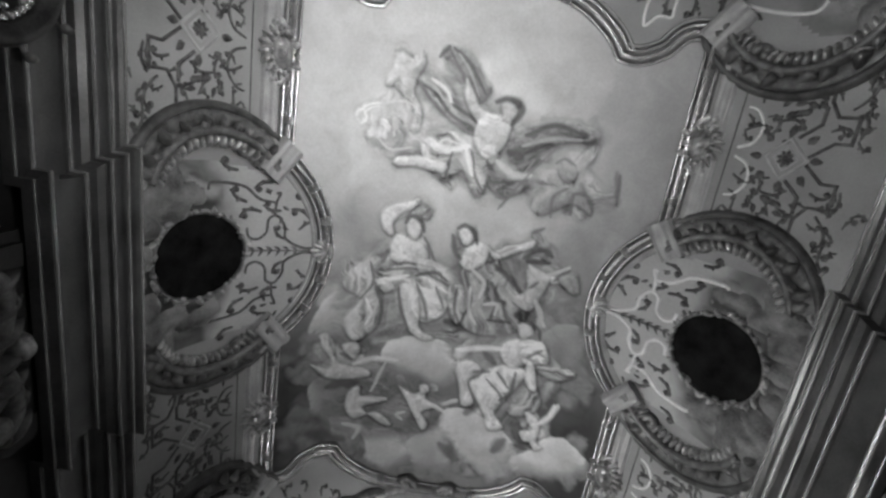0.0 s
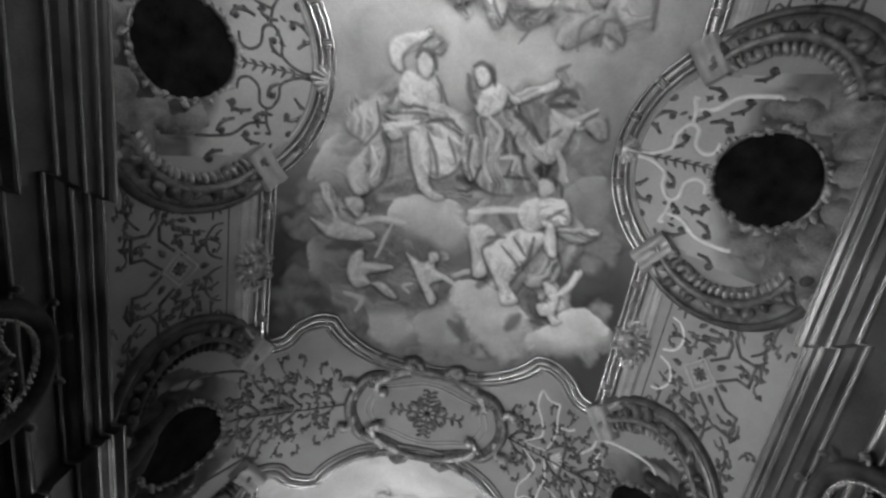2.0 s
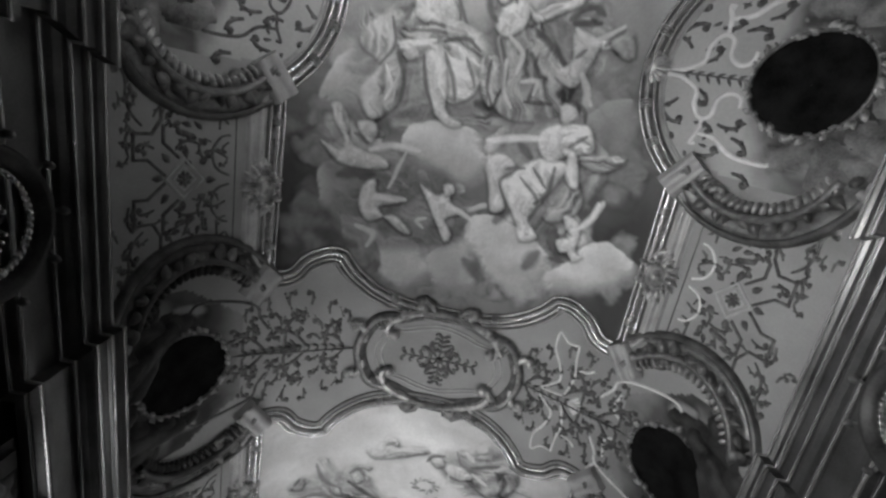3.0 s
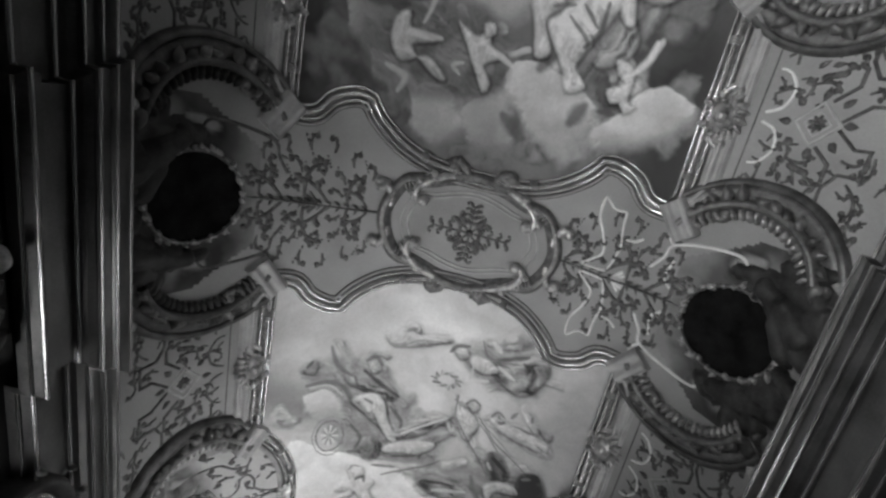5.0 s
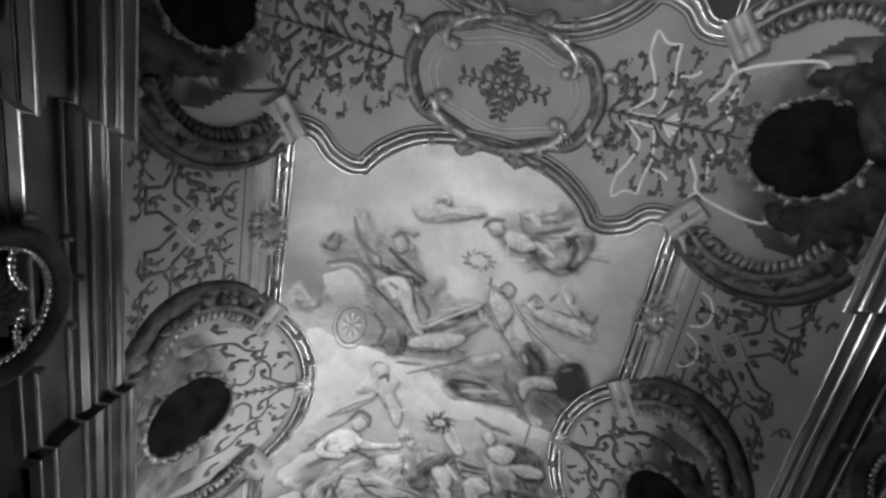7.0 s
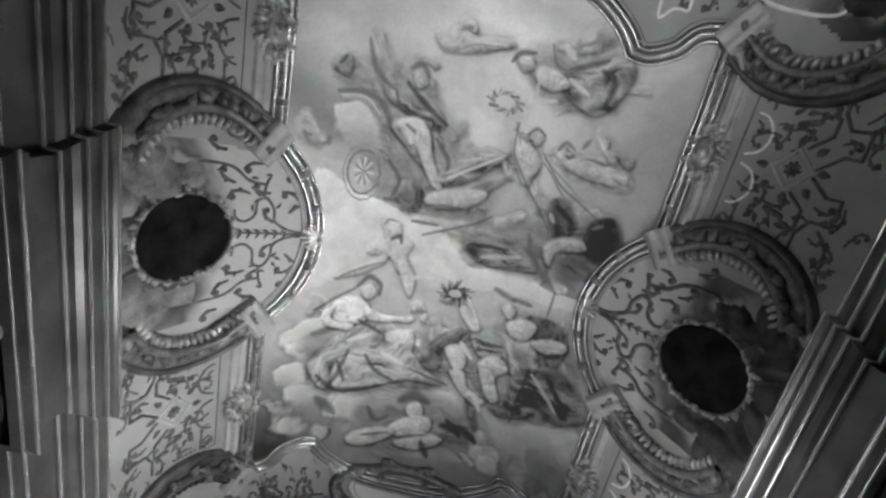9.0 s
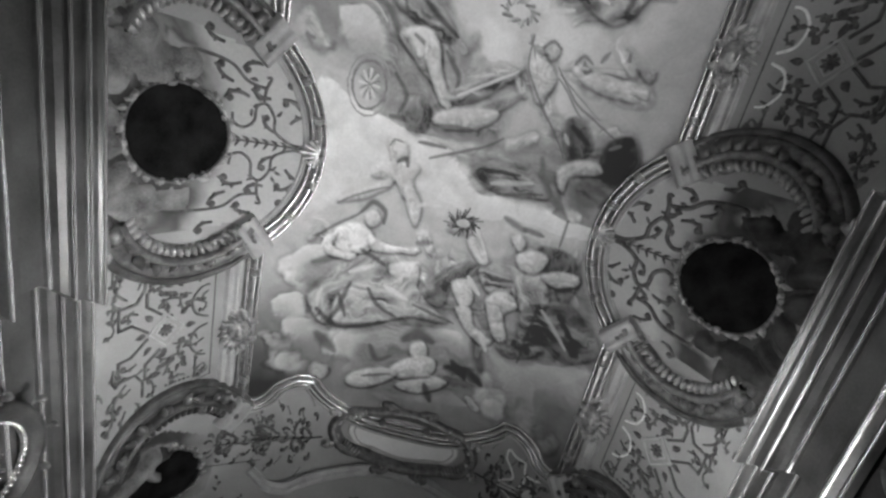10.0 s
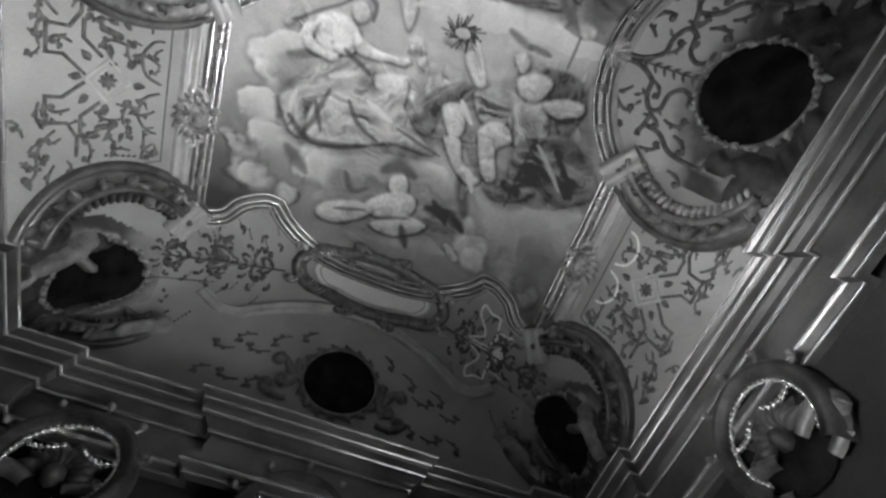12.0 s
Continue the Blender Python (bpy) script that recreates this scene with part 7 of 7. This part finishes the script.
def band_cartouche(c, sc=1.0, rosette=True, tilt=0.0, mid=0.04, high=1.0):
    m = thing("ceiling_cartouche", "scrolled gilt stucco cartouche with a plain field" + (" and a leafy rosette" if rosette else " in the end cove"), "cartouche", "cartouches of the cross bands")
    r = Relief(1)
    def pt(x, y):
        return (mid + sc * x, c + high * y + tilt * x)
    poly = smooth_path([pt(x, y) for x, y in CART[::-1]], 0.04, True)
    r.sweep(poly, [(-0.1, 0.0), (-0.1, 0.04), (-0.07, 0.075), (-0.03, 0.08), (0.0, 0.05), (0.01, 0.03), (0.05, 0.03), (0.06, 0.0)], True)
    r.done("cartouche_frame", RELIEF, m, "dark gilt scrolled frame")
    for k in (0.82, 0.74):
        r.sweep(smooth_path([pt(x * k, y * k * 0.95) for x, y in CART[::-1]], 0.05, True), [(-0.012, 0), (-0.008, 0.014), (0.008, 0.014), (0.012, 0)], True)
        r.done("inner_line", MOULD, m)
    for x, y, hd, cu in ((-0.95, -0.12, -1.5, -5.4), (0.95, -0.12, -1.6, 5.4), (-0.95, 0.12, 1.5, 5.4), (0.95, 0.12, 1.6, -5.4), (-0.45, 0.5, 0.4, 5.2), (0.45, 0.5, 2.7, -5.2), (-0.45, -0.5, -0.4, -5.2), (0.45, -0.5, -2.7, 5.2), (-0.12, 0.6, 2.0, 5.0), (0.12, 0.6, 1.1, -5.0), (-0.12, -0.6, -2.0, -5.0), (0.12, -0.6, -1.1, 5.0)):
        px, py = pt(x, y)
        r.scroll(px, py, hd, 0.4 * min(1.0, high + 0.25), cu, 0.033 * min(1.0, high + 0.3), 0.04, leaves=3)
        r.done("volute", CLASP if abs(x) > 0.9 else RELIEF, m)
    for sx in (-1, 1) if rosette else ():
        for sy in (-1, 1):
            px, py = pt(sx * 0.3, sy * 0.6)
            hd = -0.25 * sy
            r.scroll(px, py, hd if sx > 0 else math.pi - hd, 0.62 * min(1.0, high + 0.2), -2.6 * sx * sy, 0.036 * min(1.0, high + 0.3), 0.055, leaves=3)
            r.done("c_scroll", CLASP, m)
    for x, y, t in ((-0.72, 0.43, 0.5), (0.72, 0.43, -0.5), (-0.72, -0.43, -0.5), (0.72, -0.43, 0.5)):
        px, py = pt(x, y)
        for k in range(6):
            r.lump(px + 0.045 * (k - 2.5) * math.cos(t), py + 0.045 * (k - 2.5) * math.sin(t), 0.018, 0.06, 0.095, t)
            r.done("wrap_rib", CLASP, m)
    if rosette:
        for k in range(8):
            a = k * math.pi / 4
            ln = 0.3 if k % 2 == 0 else 0.2
            if k % 4 == 0:
                ln = 0.42
            r.tube([(mid + d * math.cos(a), c + d * math.sin(a)) for d in np.linspace(0.03, ln, 5)], 0.014, 0, 0.8)
            for d in np.linspace(0.1, ln, 4):
                for sg in (-1, 1):
                    r.leaf(mid + d * math.cos(a), c + d * math.sin(a), 0.09, a + sg * 0.9, 0.5, 0.018)
                    if d > 0.15:
                        r.scroll(mid + d * math.cos(a), c + d * math.sin(a), a + sg * 0.5, 0.14, sg * 4.5, 0.01)
        r.lump(mid, c, 0.05, 0.05, 0.05)
        r.done("rosette", SCROLLS, m, "dark leafy rosette")
    return m


for c in (5.37,):
    band_cartouche(c)
    for side in (-1, 1):
        band_scrolls(side, c)
for side in (-1, 1):
    copy_thing([o for o in scene.objects if o.name.startswith("scroll_frieze")][0 if side < 0 else 1], Matrix.Translation((0, -2.18 - 5.37, 0)))

# ---- end cove ----
end_cart = band_cartouche(12.58, 0.92, False, 0.0, 0.03, 0.52)
field = smooth_path([(0.03 + 0.78 * x, 12.58 + 0.45 * y) for x, y in CART], 0.05, True)
painted_patch("plain_field", field[::-1], 0.03, lambda s, v: 0.66 + 0.1 * (clouds(s, v, 4, 8) - 0.5), 0.005, end_cart)
for side in (-1, 1):
    band_scrolls(side, 12.72, 0.62)
    medallion(side, 13.08, True, 0.58)

arch = thing("cove_moulding", "shaped grey stucco moulding arching over the end cove", "moulding")
half = [(1.8, 13.24), (1.53, 13.42), (1.3, 13.42), (1.22, 13.36), (0.85, 13.17), (0.4, 13.03), (0.0, 13.0)]
r = Relief(1)
r.sweep(smooth_path(half + [(-x, y) for x, y in half[-2::-1]], 0.05), [(-0.07, 0), (-0.06, 0.03), (-0.03, 0.045), (-0.01, 0.03), (0.01, 0.03), (0.03, 0.055), (0.06, 0.05), (0.07, 0)])
r.done("moulding", MOULD, arch)


def end_medallion():
    m = thing("medallion", "small dark oval medallion with gilt wreath on the end cove", "medallion", "medallions along the cove")
    r = Relief(1)
    a = np.linspace(0, 2 * np.pi, 40, endpoint=False)
    rows = np.linspace(1, 0.002, 6)
    mesh_object("oval_field", vault(0.38 * rows[:, None] * np.cos(a), 13.88 + 0.4 * rows[:, None] * np.sin(a), 0.02).reshape(-1, 3), grid_faces(6, 40, close_v=True), DARK, m)
    r.sweep([(0.39 * math.cos(t), 13.88 + 0.41 * math.sin(t)) for t in a], [(0.012, 0), (0.012, 0.04), (-0.02, 0.04), (-0.025, 0)], True)
    for k in range(36):
        t = 2 * math.pi * k / 36
        r.leaf(0.4 * math.cos(t), 13.88 + 0.42 * math.sin(t), 0.1, t + (-1) ** k, 0.6, 0.04, 0.012)
    r.done("wreath", RELIEF, m)
    for sg in (-1, 1):
        for x, y, hd, ln, cu in ((0.48, 13.75, 1.9, 0.5, -4.4), (0.5, 14.05, -1.5, 0.45, 4.4), (0.46, 14.25, 0.2, 0.4, -4.6)):
            r.scroll(sg * x, y, hd if sg > 0 else math.pi - hd, ln, sg * cu, 0.035, 0.01, leaves=2)
            r.done("side_scroll", RELIEF, m)
        for x, y, hd, ln, cu in ((0.65, 13.5, 0.3, 0.3, 4.2), (0.8, 13.75, 0.6, 0.32, -4.2), (1.0, 13.6, 0.2, 0.3, 4.2), (1.15, 13.85, 0.5, 0.3, -4.2), (0.7, 14.1, 0.2, 0.3, 4.2), (0.95, 14.2, 0.4, 0.3, -4.2), (0.4, 13.35, 0.4, 0.25, 4), (1.25, 14.15, 0.2, 0.25, 4)):
            r.scroll(sg * x, y, hd if sg > 0 else math.pi - hd, ln, sg * cu, 0.016, leaves=3)
            r.done("scroll", SCROLLS, m)


end_medallion()


def stucco_figure(lobes, side, seed, label, mat=CLOUD):
    """A plain smooth mass of stucco leaning on a medallion."""
    tagged(mound("stucco_figure", lobes, mat, None, side, 0.1, 0.022, seed, label), category="statue", group="stucco figures beside the medallions")


for side in (-1, 1):
    stucco_figure([(3.05, 12.45, 3.1, 12.47, 0.1, 0.15), (3.12, 12.52, 3.42, 12.6, 0.12, 0.15), (3.1, 12.62, 2.98, 12.8, 0.05, 0.1), (3.4, 12.58, 3.6, 12.72, 0.08, 0.1)], side, 61, "plain grey stucco figure leaning over the end medallion")
    stucco_figure([(1.95, 13.86, 1.98, 13.88, 0.09, 0.15), (2.05, 13.98, 2.28, 14.12, 0.1, 0.15), (2.1, 13.95, 2.42, 13.82, 0.05, 0.1), (2.3, 14.15, 2.5, 14.3, 0.07, 0.1)], side, 62, "plain grey stucco figure seated below the end medallion")
    # draped masses at 5.37, the deep shade there put into their colour
    stucco_figure([(3.1, 4.85, 3.3, 4.95, 0.12, 0.14), (3.25, 4.95, 3.5, 5.1, 0.14, 0.14), (3.3, 5.1, 3.42, 5.3, 0.1, 0.12)], side, 63, "draped stucco mass over the oval medallion, coloured dark as shade", DIM)
    stucco_figure([(3.0, 5.92, 3.3, 5.9, 0.1, 0.12), (3.3, 5.85, 3.55, 5.8, 0.12, 0.12)], side, 64, "draped stucco mass under the oval medallion, coloured dark as shade", DIM)

# ---- walls: pilasters, capitals, windows and their arched heads ----


def side_wall(side, off=0.0):
    def place(y, z, h):
        y, z, h = np.broadcast_arrays(np.asarray(y, float), np.asarray(z, float), np.asarray(h, float))
        x = side * (WALL_X - off - h)
        return np.stack([x, y + SKEW * x, z], -1)
    return place


def end_wall(off=0.0):
    def place(x, z, h):
        x, z, h = np.broadcast_arrays(np.asarray(x, float), np.asarray(z, float), np.asarray(h, float))
        return np.stack([x, END_Y - off - h + SKEW * x, z], -1)
    return place


def pilaster(side, c):
    m = thing("pilaster", "dark marbled pilaster with a carved gilt capital below the cornice", "pilaster", "pilasters along the walls")
    x0, x1 = sorted((side * WALL_X, side * (WALL_X - STEP)))
    boxes_object("shaft", [(x0, x1, c - 0.62, c + 0.62, 0.0, 3.9)], STONE, m)
    for sg in (-1, 1):
        a0, a1 = sorted((side * (WALL_X - STEP), side * (WALL_X - STEP - 0.03)))
        boxes_object("edge_strip", [(a0, a1, c + sg * 0.5 - 0.06, c + sg * 0.5 + 0.06, 0.2, 3.88)], STONE, m)
    r = Relief(1, side_wall(side, STEP))
    for k in range(7):
        y = c - 0.42 + 0.14 * k
        r.leaf(y, 3.5, 0.3, 1.57, 0.5, 0.06)
        r.leaf(y + 0.07, 3.62, 0.26, 1.57, 0.5, 0.08)
    r.done("leaf_collar", HOOD, m)
    for sg in (-1, 1):
        r.scroll(c + sg * 0.1, 3.72, 0.4 if sg > 0 else math.pi - 0.4, 0.5, sg * -5.2, 0.045, 0.02, leaves=2)
        r.scroll(c + sg * 0.2, 3.45, -1.2 if sg > 0 else math.pi + 1.2, 0.5, sg * 5.0, 0.04, 0.01, leaves=3)
        r.done("volute", RELIEF, m)
    r.lump(c, 3.82, 0.09, 0.07, 0.1)
    r.done("boss", CLASP, m)
    return m


for side in (-1, 1):
    for c in MEDALLION_Y:
        pilaster(side, c)


def finial(side, y):
    """A small gilt leaf scroll standing on the cornice where it breaks forward."""
    m = thing("cornice_finial", "small bright gilt leaf scroll standing on the cornice", "finial", "finials on the cornice")
    r = Relief(1, side_wall(side, 0.22))
    r.lump(y, 4.6, 0.035, 0.03, 0.035)
    r.leaf(y, 4.6, 0.12, 1.4, 0.6, 0.03, 0.01)
    r.leaf(y, 4.6, 0.1, 2.4, 0.6, 0.03, 0.01)
    r.lump(y - 0.02, 4.68, 0.022, 0.022, 0.03)
    r.done("leaf_scroll", CLASP, m)


for side in (-1, 1):
    for c in MEDALLION_Y:
        for d in (-0.78, 0.78):
            finial(side, c + d)


def arched_head(place, c, zc, name_label):
    m = thing("window_head", name_label, "window head", "arched heads over the windows")
    r = Relief(1, place)
    a = np.linspace(0, 2 * np.pi, 40, endpoint=False)
    rows = np.linspace(1, 0.002, 5)
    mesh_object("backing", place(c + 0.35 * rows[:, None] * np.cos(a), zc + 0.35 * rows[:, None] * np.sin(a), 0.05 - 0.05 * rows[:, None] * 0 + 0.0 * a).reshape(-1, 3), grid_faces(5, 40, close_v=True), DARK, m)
    r.sweep(arc_points(c, zc, 0.35, -50, 230, 44), [(-0.07, 0.0), (-0.07, 0.13), (-0.045, 0.17), (-0.01, 0.17), (0.0, 0.15), (0.025, 0.15), (0.03, 0.1), (0.035, 0.04)])
    r.done("arch_rim", DIM, m, "dark gilt arched rim")
    for k, (y, z) in enumerate(arc_points(c, zc, 0.3, -40, 220, 38)):
        r.lump(y, z, 0.02, 0.02, 0.03, 0, 0.1, 6)
        r.done("bead", BEAD, m)
    for t in (20, 55, 90, 125, 160):
        y, z = c + 0.47 * math.cos(radians(t)), zc + 0.47 * math.sin(radians(t))
        r.lump(y, z, 0.026, 0.026, 0.04, 0, 0.15)
        r.tube([(c + d * math.cos(radians(t)), zc + d * math.sin(radians(t))) for d in (0.4, 0.44, 0.47)], 0.012, 0.13, 1)
        r.done("knob", RELIEF, m)
    for k in range(9):
        t = radians(10 + 20 * k)
        r.leaf(c + 0.06 * math.cos(t), zc - 0.05 + 0.06 * math.sin(t), 0.19, t - 0.2, 0.6, 0.06, 0.06)
    r.lump(c, zc - 0.05, 0.07, 0.07, 0.1, 0, 0.06)
    r.done("shell", DIM, m)
    for sg in (-1, 1):
        r.scroll(c + sg * 0.1, zc - 0.12, 0.5 if sg > 0 else math.pi - 0.5, 0.42, sg * -5.0, 0.04, 0.07, leaves=3)
        r.scroll(c + sg * 0.16, zc - 0.3, 0.2 if sg > 0 else math.pi - 0.2, 0.36, sg * 4.6, 0.035, 0.06, leaves=3)
        r.done("side_scroll", HOOD, m)
        for k in range(7):
            r.lump(c + sg * (0.06 + 0.035 * k), zc + 0.12 - 0.03 * k + 0.004 * k * k, 0.017, 0.017, 0.03, 0, 0.12, 6)
        r.done("bead_string", BEAD, m)
    return m


BEAD = material("polished beads", grey(0.85), 0.12, 0.9, vary=0.1, scale=20, bump=0)
for side in (-1, 1):
    for c in WINDOW_Y:
        arched_head(side_wall(side), c, 3.8, "dark gilt arched window head with a bright beaded rim and shell")
for x in (-1.45, 0.0, 1.45):
    arched_head(end_wall(), x, 3.78, "dark gilt arched head with beads on the end wall")


def window_frame(name, boxes_frame, boxes_pane):
    w = thing(name, "unseen tall wooden casement window with small glass panes", "window", kind="structure")
    for k, bx in enumerate(boxes_frame):
        boxes_object("frame_bar", [bx], MOULD, w)
    for bx in boxes_pane:
        pane = boxes_object("pane", [bx], GLASS, w)
        pane.visible_shadow = False
    return w


GLASS = bpy.data.materials.new("window glass")
GLASS.use_nodes = True
glass_node = GLASS.node_tree.nodes["Principled BSDF"]
glass_node.inputs["Transmission Weight"].default_value, glass_node.inputs["Roughness"].default_value = 1.0, 0.02
# windows stay out of view, added round the openings that hold the lamps
count = 0
for side in (-1, 1):
    for c in WINDOW_Y:
        count += 1
        x0, x1 = sorted((side * (WALL_X + 0.2), side * (WALL_X + 0.26)))
        xa, xb = sorted((side * (WALL_X + 0.22), side * (WALL_X + 0.228)))
        bars = [(x0, x1, c + p - 0.03, c + p + 0.03, 0.9, 3.1) for p in (-0.42, 0.0, 0.42)] + [(x0 + 0.002, x1 - 0.002, c - 0.45, c + 0.45, z, z + 0.05) for z in (0.9, 1.6, 2.3, 3.05)]
        panes = [(xa, xb, c + p, c + p + 0.36, z, z + 0.64) for p in (-0.39, 0.03) for z in (0.953, 1.653)] + [(xa, xb, c + p, c + p + 0.36, 2.353, 3.047) for p in (-0.39, 0.03)]
        window_frame("window_%d" % count, bars, panes)
# end windows: unseen, placed to suit their lamps
for y0, mid in ((END_Y + 0.2, 1.3), (BACK_Y - 0.26, 0.0)):
    count += 1
    bars = [(mid + p - 0.03, mid + p + 0.03, y0, y0 + 0.06, 0.8, 3.0) for p in (-0.72, 0.0, 0.72)] + [(mid - 0.75, mid + 0.75, y0 + 0.002, y0 + 0.058, z, z + 0.05) for z in (0.8, 1.5, 2.2, 2.95)]
    panes = [(mid + p, mid + p + 0.66, y0 + 0.02, y0 + 0.028, z, z + 0.64) for p in (-0.69, 0.03) for z in (0.853, 1.553, 2.253)]
    window_frame("window_%d" % count, bars, panes)
